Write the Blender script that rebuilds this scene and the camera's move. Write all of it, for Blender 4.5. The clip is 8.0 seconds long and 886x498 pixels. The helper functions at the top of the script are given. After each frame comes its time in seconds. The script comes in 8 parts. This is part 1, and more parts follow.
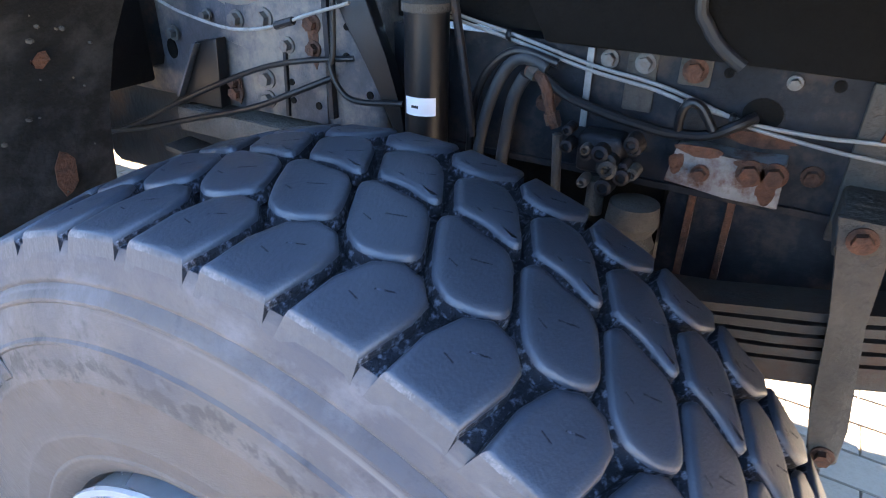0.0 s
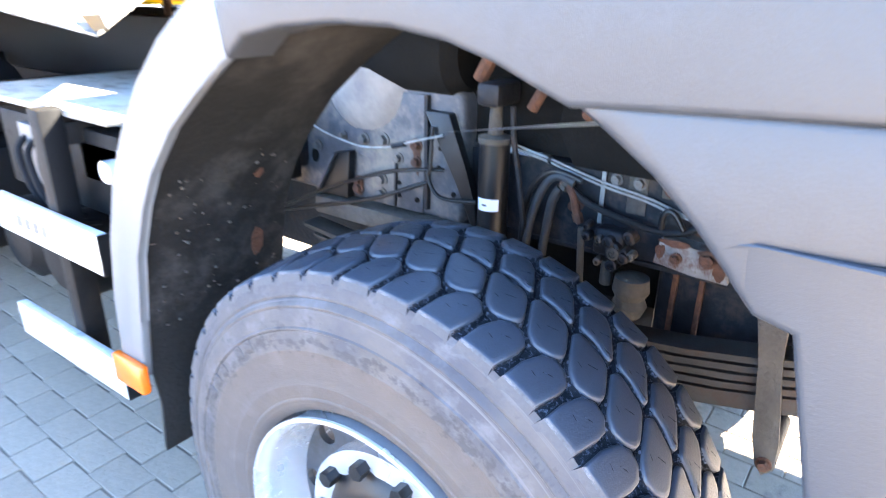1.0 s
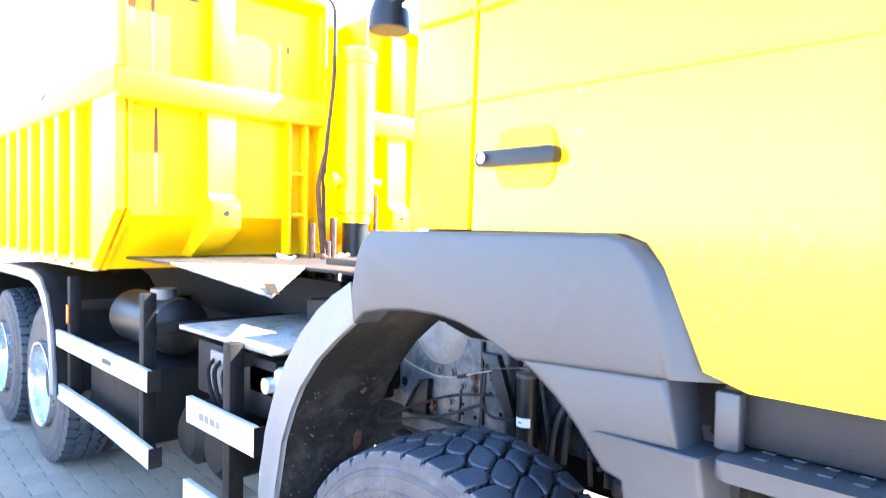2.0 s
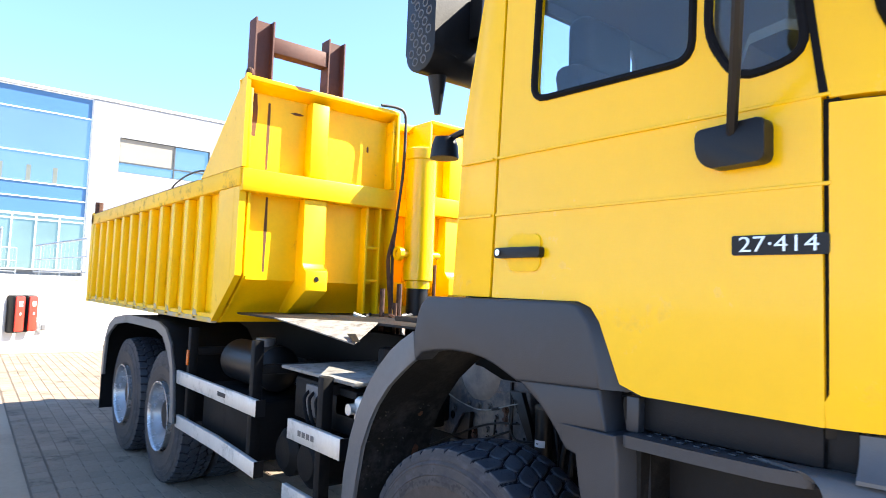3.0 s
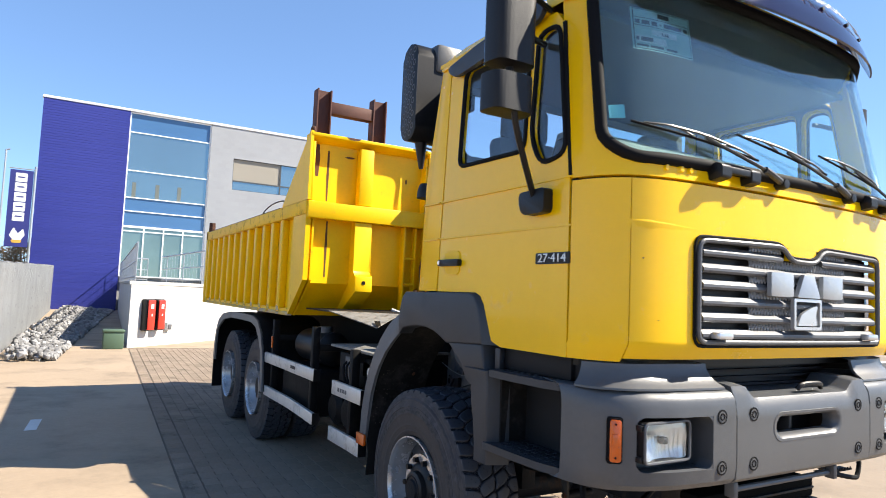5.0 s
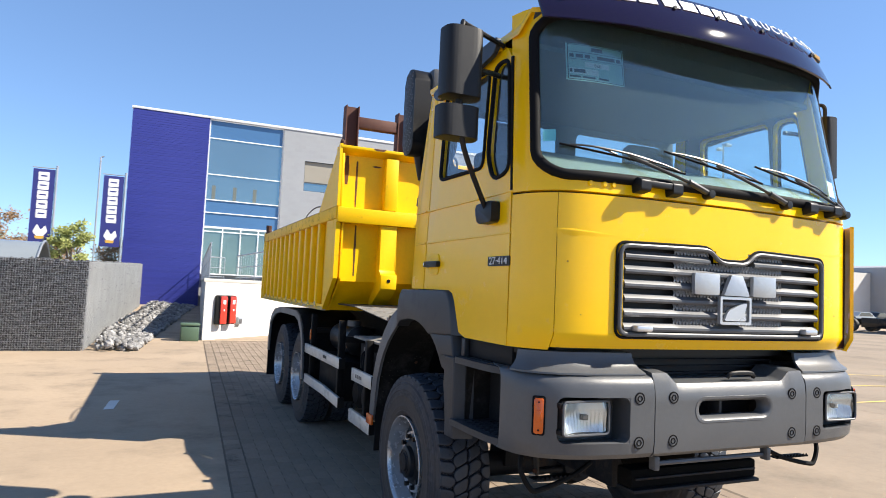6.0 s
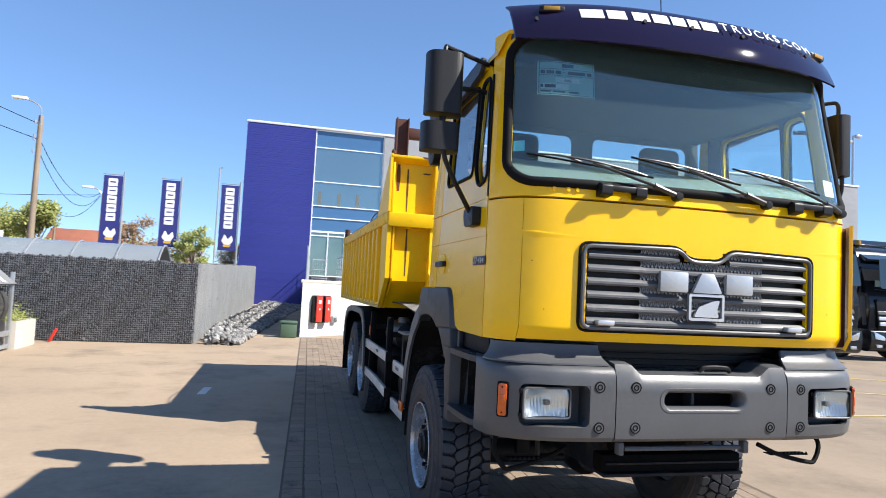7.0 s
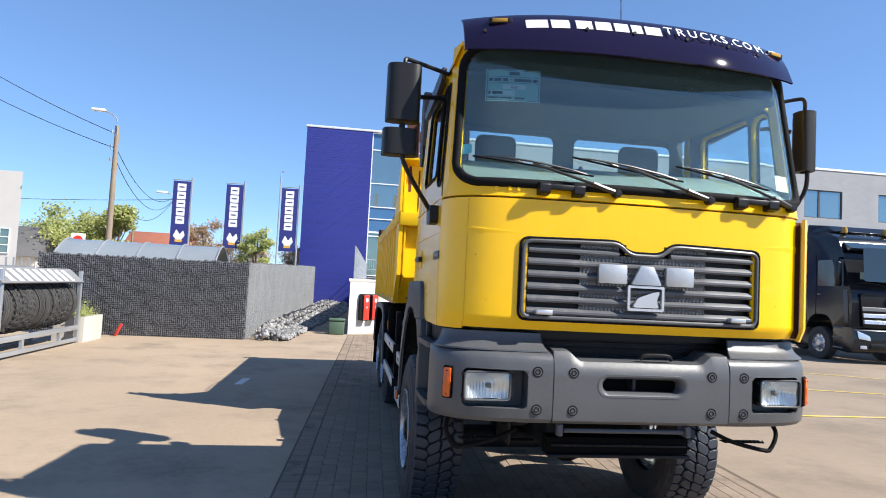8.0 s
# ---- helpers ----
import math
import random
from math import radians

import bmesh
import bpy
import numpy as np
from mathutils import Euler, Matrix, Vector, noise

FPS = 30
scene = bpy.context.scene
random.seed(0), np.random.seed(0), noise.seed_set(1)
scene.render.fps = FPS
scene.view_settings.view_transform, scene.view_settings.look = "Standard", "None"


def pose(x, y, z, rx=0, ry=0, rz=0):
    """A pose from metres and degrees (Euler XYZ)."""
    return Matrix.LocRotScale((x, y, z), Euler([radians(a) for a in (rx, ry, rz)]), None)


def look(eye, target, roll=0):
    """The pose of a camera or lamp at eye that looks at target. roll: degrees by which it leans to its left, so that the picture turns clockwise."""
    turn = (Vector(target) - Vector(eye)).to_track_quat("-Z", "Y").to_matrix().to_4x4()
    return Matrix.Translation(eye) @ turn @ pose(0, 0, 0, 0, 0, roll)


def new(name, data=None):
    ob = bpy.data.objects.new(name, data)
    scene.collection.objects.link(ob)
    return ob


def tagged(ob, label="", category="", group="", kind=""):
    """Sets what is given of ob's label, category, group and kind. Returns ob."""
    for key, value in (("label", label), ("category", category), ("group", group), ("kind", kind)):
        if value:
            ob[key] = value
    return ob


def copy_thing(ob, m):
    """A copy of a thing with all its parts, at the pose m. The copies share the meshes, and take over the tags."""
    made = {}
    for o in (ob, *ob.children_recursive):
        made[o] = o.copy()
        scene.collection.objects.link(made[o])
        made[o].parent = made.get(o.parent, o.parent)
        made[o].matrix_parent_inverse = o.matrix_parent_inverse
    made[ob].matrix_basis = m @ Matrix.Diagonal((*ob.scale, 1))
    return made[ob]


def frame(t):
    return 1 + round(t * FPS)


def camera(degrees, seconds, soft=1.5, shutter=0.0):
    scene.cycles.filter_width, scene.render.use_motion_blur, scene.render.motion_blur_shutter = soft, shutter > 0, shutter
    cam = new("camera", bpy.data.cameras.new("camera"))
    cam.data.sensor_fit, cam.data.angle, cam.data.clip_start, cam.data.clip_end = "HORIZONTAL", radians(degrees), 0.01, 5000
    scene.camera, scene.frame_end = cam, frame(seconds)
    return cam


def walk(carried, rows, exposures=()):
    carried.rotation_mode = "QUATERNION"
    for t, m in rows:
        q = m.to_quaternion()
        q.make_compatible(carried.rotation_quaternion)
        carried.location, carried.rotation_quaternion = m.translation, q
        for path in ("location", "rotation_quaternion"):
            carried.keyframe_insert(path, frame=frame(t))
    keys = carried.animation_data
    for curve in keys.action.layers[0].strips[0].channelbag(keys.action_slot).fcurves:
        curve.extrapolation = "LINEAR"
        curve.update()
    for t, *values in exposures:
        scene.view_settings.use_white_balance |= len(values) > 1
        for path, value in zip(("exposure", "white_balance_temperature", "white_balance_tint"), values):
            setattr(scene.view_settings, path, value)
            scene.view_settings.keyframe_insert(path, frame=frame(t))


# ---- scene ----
# camera and its walk
cam = camera(69.4, 8.0, soft=0.9, shutter=0.3)
PATH = [
    (0, (-1.463, 1.329, 1.381), (0.07, 2.174, 0.413), 0.9),
    (0.5, (-1.55, 1.249, 1.462), (-0.013, 2.127, 0.531), 0.7),
    (1, (-1.877, 1.064, 1.583), (-0.374, 2.145, 0.826), 0.85),
    (1.5, (-2.107, 0.815, 1.686), (-0.67, 2.138, 1.256), 1.2),
    (2, (-2.344, 0.475, 1.754), (-0.936, 1.894, 1.69), 1.1),
    (2.2, (-2.47, 0.332, 1.752), (-1.07, 1.761, 1.791), 1.2),
    (3.3, (-2.973, -0.441, 1.773), (-1.743, 1.13, 1.91), 2.3),
    (3.5, (-3.017, -0.588, 1.751), (-1.792, 0.987, 1.892), 2.3),
    (4, (-3.13, -1.02, 1.738), (-1.961, 0.596, 1.884), 2.6),
    (4.2, (-3.16, -1.166, 1.735), (-2.034, 0.481, 1.874), 2.2),
    (5.3, (-3.046, -2.007, 1.724), (-2.085, -0.259, 1.869), 2.6),
    (5.5, (-2.991, -2.152, 1.755), (-2.069, -0.383, 1.893), 2.5),
    (6, (-2.857, -2.517, 1.751), (-2.051, -0.691, 1.879), 2.6),
    (6.5, (-2.603, -2.809, 1.738), (-1.949, -0.923, 1.857), 2.7),
    (7, (-2.345, -3.126, 1.749), (-1.853, -1.191, 1.869), 2.9),
    (7.5, (-2.116, -3.399, 1.763), (-1.746, -1.437, 1.884), 3.0),
    (8, (-1.769, -3.576, 1.733), (-1.473, -1.601, 1.844), 2.9),
]
EXPOSURES = [(0.0, 4.46, 7250, 10), (0.5, 5.03, 7200, 10), (1.0, 5.13, 7050, 10), (1.5, 5.16, 6850, 10), (2.0, 4.70, 6850, 10), (2.2, 4.16, 6850, 10), (3.3, 1.92, 7000, 10), (4.0, 1.58, 7000, 10), (5.5, 1.16, 7050, 10), (7.0, 0.98, 6650, 10), (8.0, 0.92, 6550, 10)]
walk(cam, [(t, look(eye, target, roll)) for t, eye, target, roll in PATH], EXPOSURES)

# daylight: clear sky and one sun
SUN = Vector((3.24, -1.62, 3.37)).normalized()
world = bpy.data.worlds.new("sky")
scene.world = world
world.use_nodes = True
wn = world.node_tree
sky = wn.nodes.new("ShaderNodeTexSky")
sky.sky_type, sky.sun_disc = "NISHITA", False
sky.sun_elevation, sky.sun_rotation = math.asin(SUN.z), math.atan2(SUN.x, SUN.y)
sky.air_density, sky.dust_density, sky.ozone_density = 0.75, 0.0, 6.0
bg = wn.nodes["Background"]
bg.inputs["Strength"].default_value = 0.13
# an even, hazeless blue: the bright rim above the horizon is held back
even = wn.nodes.new("ShaderNodeGamma")
even.inputs["Gamma"].default_value = 0.70
tint = wn.nodes.new("ShaderNodeMix")
tint.data_type, tint.blend_type = "RGBA", "MULTIPLY"
tint.inputs["Factor"].default_value = 1.0
tint.inputs[7].default_value = (0.86, 1.07, 1.32, 1)
wn.links.new(sky.outputs["Color"], even.inputs["Color"])
wn.links.new(even.outputs["Color"], tint.inputs[6])
wn.links.new(tint.outputs[2], bg.inputs["Color"])
sun = new("sun", bpy.data.lights.new("sun", "SUN"))
sun.data.energy, sun.data.angle, sun.data.color = 5.0, radians(0.53), (1.0, 0.955, 0.88)
sun.matrix_world = look(SUN * 60, (0, 0, 0))


# materials
def mat(name, col, rough=0.5, metal=0.0, var=0.15, scale=1.2, fine=35.0, bump=0.0, bscale=90.0, dirt=None, amount=0.0, dscale=2.5, coat=0.0, piece=0.0, spec=0.5):
    """A surface with broad and fine variation, optional second colour in patches, relief and piece-to-piece tone."""
    m = bpy.data.materials.new(name)
    m.use_nodes = True
    nt = m.node_tree
    b = nt.nodes["Principled BSDF"]
    b.inputs["Metallic"].default_value = metal
    b.inputs["Specular IOR Level"].default_value = spec
    b.inputs["Coat Weight"].default_value = coat
    b.inputs["Coat Roughness"].default_value = 0.06
    tc = nt.nodes.new("ShaderNodeTexCoord")

    def noise_at(s, detail=4.0, rough_=0.55):
        n = nt.nodes.new("ShaderNodeTexNoise")
        n.inputs["Scale"].default_value, n.inputs["Detail"].default_value, n.inputs["Roughness"].default_value = s, detail, rough_
        nt.links.new(tc.outputs["Object"], n.inputs["Vector"])
        return n.outputs["Fac"]

    def math_(op, a, c):
        n = nt.nodes.new("ShaderNodeMath")
        n.operation = op
        for k, v in enumerate((a, c)):
            if isinstance(v, float):
                n.inputs[k].default_value = v
            else:
                nt.links.new(v, n.inputs[k])
        return n.outputs[0]

    broad, small = noise_at(scale), noise_at(fine, 6.0, 0.65)
    tone = math_("ADD", math_("MULTIPLY", broad, 0.6), math_("MULTIPLY", small, 0.4))
    ramp = nt.nodes.new("ShaderNodeMapRange")
    ramp.inputs["From Min"].default_value, ramp.inputs["From Max"].default_value = 0.3, 0.7
    ramp.inputs["To Min"].default_value, ramp.inputs["To Max"].default_value = 1 - var, 1 + var
    nt.links.new(tone, ramp.inputs["Value"])
    value = ramp.outputs["Result"]
    if piece:
        info = nt.nodes.new("ShaderNodeObjectInfo")
        geo = nt.nodes.new("ShaderNodeNewGeometry")
        mixed = math_("FRACT", math_("ADD", info.outputs["Random"], geo.outputs["Random Per Island"]), 0.0)
        value = math_("MULTIPLY", value, math_("ADD", math_("MULTIPLY", mixed, 2 * piece), 1 - piece))
    base = nt.nodes.new("ShaderNodeMix")
    base.data_type, base.blend_type = "RGBA", "MULTIPLY"
    base.inputs["Factor"].default_value = 1.0
    base.inputs[6].default_value = (*col, 1)
    nt.links.new(value, base.inputs[7])
    out = base.outputs[2]
    if dirt:
        patch = nt.nodes.new("ShaderNodeMapRange")
        patch.inputs["From Min"].default_value, patch.inputs["From Max"].default_value = 0.62 - 0.35 * amount, 0.78 - 0.35 * amount
        mixn = math_("ADD", math_("MULTIPLY", noise_at(dscale, 8.0, 0.7), 0.8), math_("MULTIPLY", small, 0.2))
        nt.links.new(mixn, patch.inputs["Value"])
        two = nt.nodes.new("ShaderNodeMix")
        two.data_type = "RGBA"
        nt.links.new(patch.outputs["Result"], two.inputs["Factor"])
        nt.links.new(out, two.inputs[6])
        two.inputs[7].default_value = (*dirt, 1)
        out = two.outputs[2]
        r2 = nt.nodes.new("ShaderNodeMapRange")
        r2.inputs["To Min"].default_value, r2.inputs["To Max"].default_value = rough, min(1.0, rough + 0.3)
        nt.links.new(patch.outputs["Result"], r2.inputs["Value"])
        nt.links.new(r2.outputs["Result"], b.inputs["Roughness"])
    else:
        r2 = nt.nodes.new("ShaderNodeMapRange")
        r2.inputs["To Min"].default_value, r2.inputs["To Max"].default_value = max(0.02, rough - 0.08), min(1.0, rough + 0.08)
        nt.links.new(broad, r2.inputs["Value"])
        nt.links.new(r2.outputs["Result"], b.inputs["Roughness"])
    nt.links.new(out, b.inputs["Base Color"])
    if bump:
        bp = nt.nodes.new("ShaderNodeBump")
        bp.inputs["Strength"].default_value, bp.inputs["Distance"].default_value = bump, 0.01
        nt.links.new(noise_at(bscale, 5.0, 0.6), bp.inputs["Height"])
        nt.links.new(bp.outputs["Normal"], b.inputs["Normal"])
    return m


def glass_mat(name, tint, rough=0.0, ior=1.45, clear=1.0):
    m = bpy.data.materials.new(name)
    m.use_nodes = True
    b = m.node_tree.nodes["Principled BSDF"]
    b.inputs["Base Color"].default_value = (*tint, 1)
    b.inputs["Roughness"].default_value = rough
    b.inputs["Transmission Weight"].default_value = clear
    b.inputs["IOR"].default_value = ior
    return m


YELLOW = mat("yellow_paint", (0.90, 0.522, 0.003), 0.26, var=0.04, scale=0.8, fine=12.0, spec=0.35, coat=0.2, dirt=(0.60, 0.34, 0.01), amount=0.02, dscale=3.0)
YELLOW_OLD = mat("worn_yellow_paint", (0.90, 0.53, 0.004), 0.42, var=0.09, scale=2.0, spec=0.3, bump=0.06, bscale=30.0, dirt=(0.34, 0.15, 0.02), amount=0.06, dscale=7.0)
DUSTY_YELLOW = mat("dust_caked_yellow_paint", (0.66, 0.44, 0.06), 0.75, var=0.15, scale=4.0, spec=0.2, bump=0.2, dirt=(0.42, 0.38, 0.31), amount=0.50, dscale=9.0)
RAIL_PAINT = mat("scraped_yellow_paint", (0.86, 0.50, 0.008), 0.5, var=0.1, spec=0.3, bump=0.1, dirt=(0.17, 0.075, 0.03), amount=0.26, dscale=9.0)
PLASTIC = mat("grey_bumper_plastic", (0.080, 0.083, 0.088), 0.38, spec=0.5, var=0.14, scale=2.0, bump=0.12, bscale=260, dirt=(0.105, 0.105, 0.10), amount=0.15, dscale=1.5)
GUARD_GREY = mat("grey_mudguard_plastic", (0.108, 0.115, 0.123), 0.45, spec=0.5, var=0.14, scale=2.0, bump=0.12, bscale=260, dirt=(0.14, 0.14, 0.135), amount=0.15, dscale=1.5)
STEPBLACK = mat("black_step_plastic", (0.009, 0.0095, 0.011), 0.6, spec=0.25, var=0.2, bump=0.15, bscale=150, dirt=(0.022, 0.021, 0.02), amount=0.25, dscale=5.0)
UNDER = mat("black_chassis_paint", (0.0045, 0.0045, 0.005), 0.6, spec=0.15, var=0.35, bump=0.15, bscale=60, dirt=(0.018, 0.015, 0.013), amount=0.22, dscale=5.0)
FENDER = mat("dark_fender_plastic", (0.024, 0.0275, 0.034), 0.48, var=0.12, bump=0.10, bscale=220, dirt=(0.046, 0.047, 0.052), amount=0.22)
BLACK = mat("black_plastic", (0.007, 0.007, 0.008), 0.42, spec=0.3, var=0.2, bump=0.08, dirt=(0.024, 0.022, 0.020), amount=0.18)
NOISE = mat("black_foam_faced_panel", (0.007, 0.0068, 0.0065), 0.9, var=0.3, bump=0.3, bscale=120, spec=0.05, dirt=(0.014, 0.013, 0.012), amount=0.12)
INNER = mat("wheel_housing_plastic", (0.011, 0.011, 0.011), 0.75, var=0.35, spec=0.2, bump=0.25, bscale=60, dirt=(0.052, 0.049, 0.047), amount=0.34, dscale=2.6)
SEAL = mat("black_rubber_seal", (0.007, 0.007, 0.008), 0.72, var=0.1, spec=0.10)
RUBBER = mat("tread_rubber", (0.025, 0.031, 0.043), 0.46, var=0.22, scale=6.0, fine=180.0, bump=0.15, bscale=300.0, dirt=(0.046, 0.053, 0.066), amount=0.22, dscale=14.0)
WORN = mat("worn_rubber_edge", (0.044, 0.046, 0.052), 0.8, var=0.5, scale=25.0, fine=200.0, dirt=(0.13, 0.13, 0.135), amount=0.25, dscale=60.0)
SKIRT = mat("dusty_shoulder_rubber", (0.040, 0.038, 0.040), 0.75, var=0.25, scale=10.0, fine=80.0, bump=0.2, bscale=150.0, dirt=(0.068, 0.061, 0.058), amount=0.38, dscale=12.0)
# the dark base holds the grooves' shade; the pale specks are dust
GROOVE = mat("shaded_dusty_groove_rubber", (0.010, 0.012, 0.017), 0.85, var=0.4, scale=20.0, fine=300.0, bump=0.6, bscale=330.0, spec=0.2, dirt=(0.17, 0.19, 0.235), amount=0.30, dscale=130.0)
LEAFSTEEL = mat("dusty_brown_spring_steel", (0.034, 0.028, 0.023), 0.75, var=0.35, scale=6.0, bump=0.3, bscale=70.0, dirt=(0.055, 0.028, 0.016), amount=0.24, dscale=7.0)
MIRROR = mat("black_mirror_shell", (0.010, 0.0105, 0.0125), 0.5, var=0.15, spec=0.3, bump=0.1, bscale=250)
RIM = mat("silver_painted_rim", (0.46, 0.47, 0.485), 0.27, metal=0.6, var=0.15, scale=4.0, dirt=(0.13, 0.12, 0.11), amount=0.18, dscale=8.0)
# rim metal darkened: the deep recess's shade is put into the colour
RIM_SHADED = mat("shade_darkened_rim", (0.045, 0.05, 0.058), 0.38, metal=0.3, var=0.25, scale=5.0, dirt=(0.04, 0.036, 0.033), amount=0.3, dscale=8.0)
STEEL = mat("dirty_dark_steel", (0.012, 0.013, 0.016), 0.55, metal=0.2, var=0.4, scale=5.0, spec=0.25, bump=0.3, bscale=60.0, dirt=(0.065, 0.038, 0.023), amount=0.28, dscale=6.0)
FRAME_BLUE = mat("dusty_chassis_paint", (0.014, 0.016, 0.020), 0.5, var=0.5, scale=6.0, spec=0.12, bump=0.3, bscale=70.0, dirt=(0.062, 0.046, 0.034), amount=0.34, dscale=6.0)
MUD = mat("mud_crusted_steel", (0.058, 0.050, 0.041), 0.9, var=0.35, scale=8.0, bump=0.7, bscale=50.0, dirt=(0.04, 0.036, 0.033), amount=0.4, dscale=9.0)
RUST = mat("rusty_steel", (0.085, 0.033, 0.016), 0.85, var=0.45, scale=14.0, bump=0.6, bscale=120.0, dirt=(0.045, 0.022, 0.015), amount=0.45, dscale=30.0)
RUST_BEAM = mat("brown_primer_beam", (0.088, 0.026, 0.014), 0.7, var=0.25, scale=4.0, bump=0.2, dirt=(0.045, 0.016, 0.010), amount=0.3)
PALE_RUST = mat("flaking_grey_bracket", (0.17, 0.165, 0.16), 0.8, var=0.3, scale=12.0, bump=0.5, dirt=(0.075, 0.030, 0.015), amount=0.42, dscale=18.0)
ALU = mat("scuffed_aluminium", (0.56, 0.57, 0.56), 0.45, metal=0.55, var=0.12, scale=3.0, bump=0.1, dirt=(0.26, 0.26, 0.24), amount=0.3, dscale=5.0)
CHROME = mat("bright_metal", (0.75, 0.75, 0.76), 0.16, metal=1.0, var=0.05)
SILVER = mat("silver_plastic", (0.60, 0.60, 0.61), 0.28, metal=0.7, var=0.05)
GRILLE = mat("grey_grille_plastic", (0.085, 0.088, 0.095), 0.45, metal=0.1, var=0.12, dirt=(0.17, 0.165, 0.16), amount=0.15)
ORANGE = mat("orange_lens", (0.65, 0.11, 0.008), 0.25, var=0.15, coat=0.3)
LAMP = mat("headlamp_reflector", (0.62, 0.63, 0.64), 0.28, metal=0.85, var=0.1)
HOSE = mat("grey_hose", (0.013, 0.015, 0.018), 0.6, var=0.25, scale=12.0, dirt=(0.045, 0.041, 0.038), amount=0.3, dscale=15.0)
CABLE = mat("pale_cable", (0.185, 0.19, 0.185), 0.55, var=0.25, scale=20.0, dirt=(0.12, 0.11, 0.10), amount=0.35, dscale=25.0)
WHITE = mat("white_label", (0.75, 0.75, 0.76), 0.5, var=0.04)
PURPLE = glass_mat("dark_purple_acrylic", (0.016, 0.007, 0.034), 0.03, 1.49, 0.40)
CONCRETE = mat("beige_concrete", (0.332, 0.252, 0.174), 0.85, var=0.2, scale=0.3, fine=14.0, bump=0.2, bscale=40.0, dirt=(0.215, 0.166, 0.118), amount=0.36, dscale=0.7)
DARKCONC = mat("worn_dark_concrete", (0.25, 0.195, 0.14), 0.85, var=0.18, scale=0.3, fine=9.0, bump=0.2, bscale=40.0, dirt=(0.17, 0.135, 0.10), amount=0.4, dscale=0.35)
PAVER = mat("beige_grey_paver", (0.245, 0.192, 0.145), 0.9, var=0.2, scale=1.5, fine=40.0, spec=0.15, bump=0.35, bscale=70.0, piece=0.08, dirt=(0.088, 0.072, 0.059), amount=0.26)
JOINT = mat("paver_joint_sand", (0.135, 0.107, 0.082), 0.95, var=0.3, fine=60.0, spec=0.15, bump=0.4)
SLABJOINT = mat("slab_joint_filler", (0.29, 0.225, 0.165), 0.95, var=0.3, fine=30.0)
BLUE = mat("blue_clad_wall", (0.027, 0.035, 0.225), 0.4, var=0.06, scale=0.4, piece=0.05)
GREYCLAD = mat("grey_block_wall", (0.305, 0.315, 0.33), 0.6, var=0.06, scale=0.5, piece=0.03, bump=0.1)
PLINTH = mat("dark_plinth", (0.09, 0.09, 0.095), 0.8, var=0.15, bump=0.2)
WHITEWALL = mat("white_render_wall", (0.565, 0.55, 0.52), 0.8, var=0.06, scale=0.8, bump=0.15, dirt=(0.5, 0.49, 0.47), amount=0.12)
WHITEFRAME = mat("white_window_frame", (0.78, 0.79, 0.80), 0.4, var=0.03)
BLIND = mat("beige_window_blind", (0.29, 0.265, 0.22), 0.8, var=0.05)
PANE = mat("blue_reflecting_glass", (0.27, 0.37, 0.39), 0.05, metal=0.8, var=0.05, scale=0.5)
RED = mat("red_painted_box", (0.62, 0.035, 0.02), 0.35, var=0.08)
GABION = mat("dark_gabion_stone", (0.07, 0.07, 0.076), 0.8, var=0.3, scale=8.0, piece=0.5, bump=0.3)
# the same stone, paler: the flank's sunlight is put into its colour
GABION_SUNLIT = mat("sunlit_gabion_stone", (0.14, 0.141, 0.145), 0.85, var=0.3, scale=8.0, piece=0.4, bump=0.3)
ROCK = mat("pale_grey_rock", (0.22, 0.215, 0.21), 0.85, var=0.3, scale=3.0, piece=0.5, bump=0.4, bscale=30.0)
WIRE = mat("galvanised_wire", (0.30, 0.31, 0.32), 0.45, metal=0.6, var=0.1)
GALV = mat("galvanised_steel", (0.42, 0.44, 0.46), 0.4, metal=0.6, var=0.12)
LEAF = mat("leaves", (0.34, 0.37, 0.12), 0.6, var=0.3, scale=0.8, piece=0.4)
LEAF_RUST = mat("reddish_leaves", (0.30, 0.20, 0.12), 0.6, var=0.3, scale=0.8, piece=0.35)


def thin_leaf(m, glow):
    """Sunlight shines through thin leaves."""
    nt = m.node_tree
    b, out = nt.nodes["Principled BSDF"], nt.nodes["Material Output"]
    tr, mix = nt.nodes.new("ShaderNodeBsdfTranslucent"), nt.nodes.new("ShaderNodeMixShader")
    tr.inputs["Color"].default_value = (*glow, 1)
    mix.inputs[0].default_value = 0.4
    nt.links.new(b.outputs[0], mix.inputs[1])
    nt.links.new(tr.outputs[0], mix.inputs[2])
    nt.links.new(mix.outputs[0], out.inputs["Surface"])


thin_leaf(LEAF, (0.33, 0.36, 0.11))
thin_leaf(LEAF_RUST, (0.34, 0.22, 0.11))
BARK = mat("bark", (0.12, 0.09, 0.065), 0.9, var=0.3, bump=0.5)
POLE = mat("weathered_wood_pole", (0.24, 0.19, 0.14), 0.85, var=0.2, bump=0.3)
BANNER = mat("blue_banner_cloth", (0.021, 0.027, 0.17), 0.6, var=0.08)
BRICKROOF = mat("red_roof_tile", (0.28, 0.10, 0.06), 0.8, var=0.2)
DARKPAINT = mat("black_truck_paint", (0.008, 0.010, 0.014), 0.2, var=0.1, spec=0.3, coat=0.15)
POLY = mat("grey_polycarbonate", (0.21, 0.235, 0.25), 0.25, var=0.1, coat=0.3)
SEATCLOTH = mat("dark_grey_seat_cloth", (0.045, 0.05, 0.06), 0.9, var=0.15, bump=0.2)
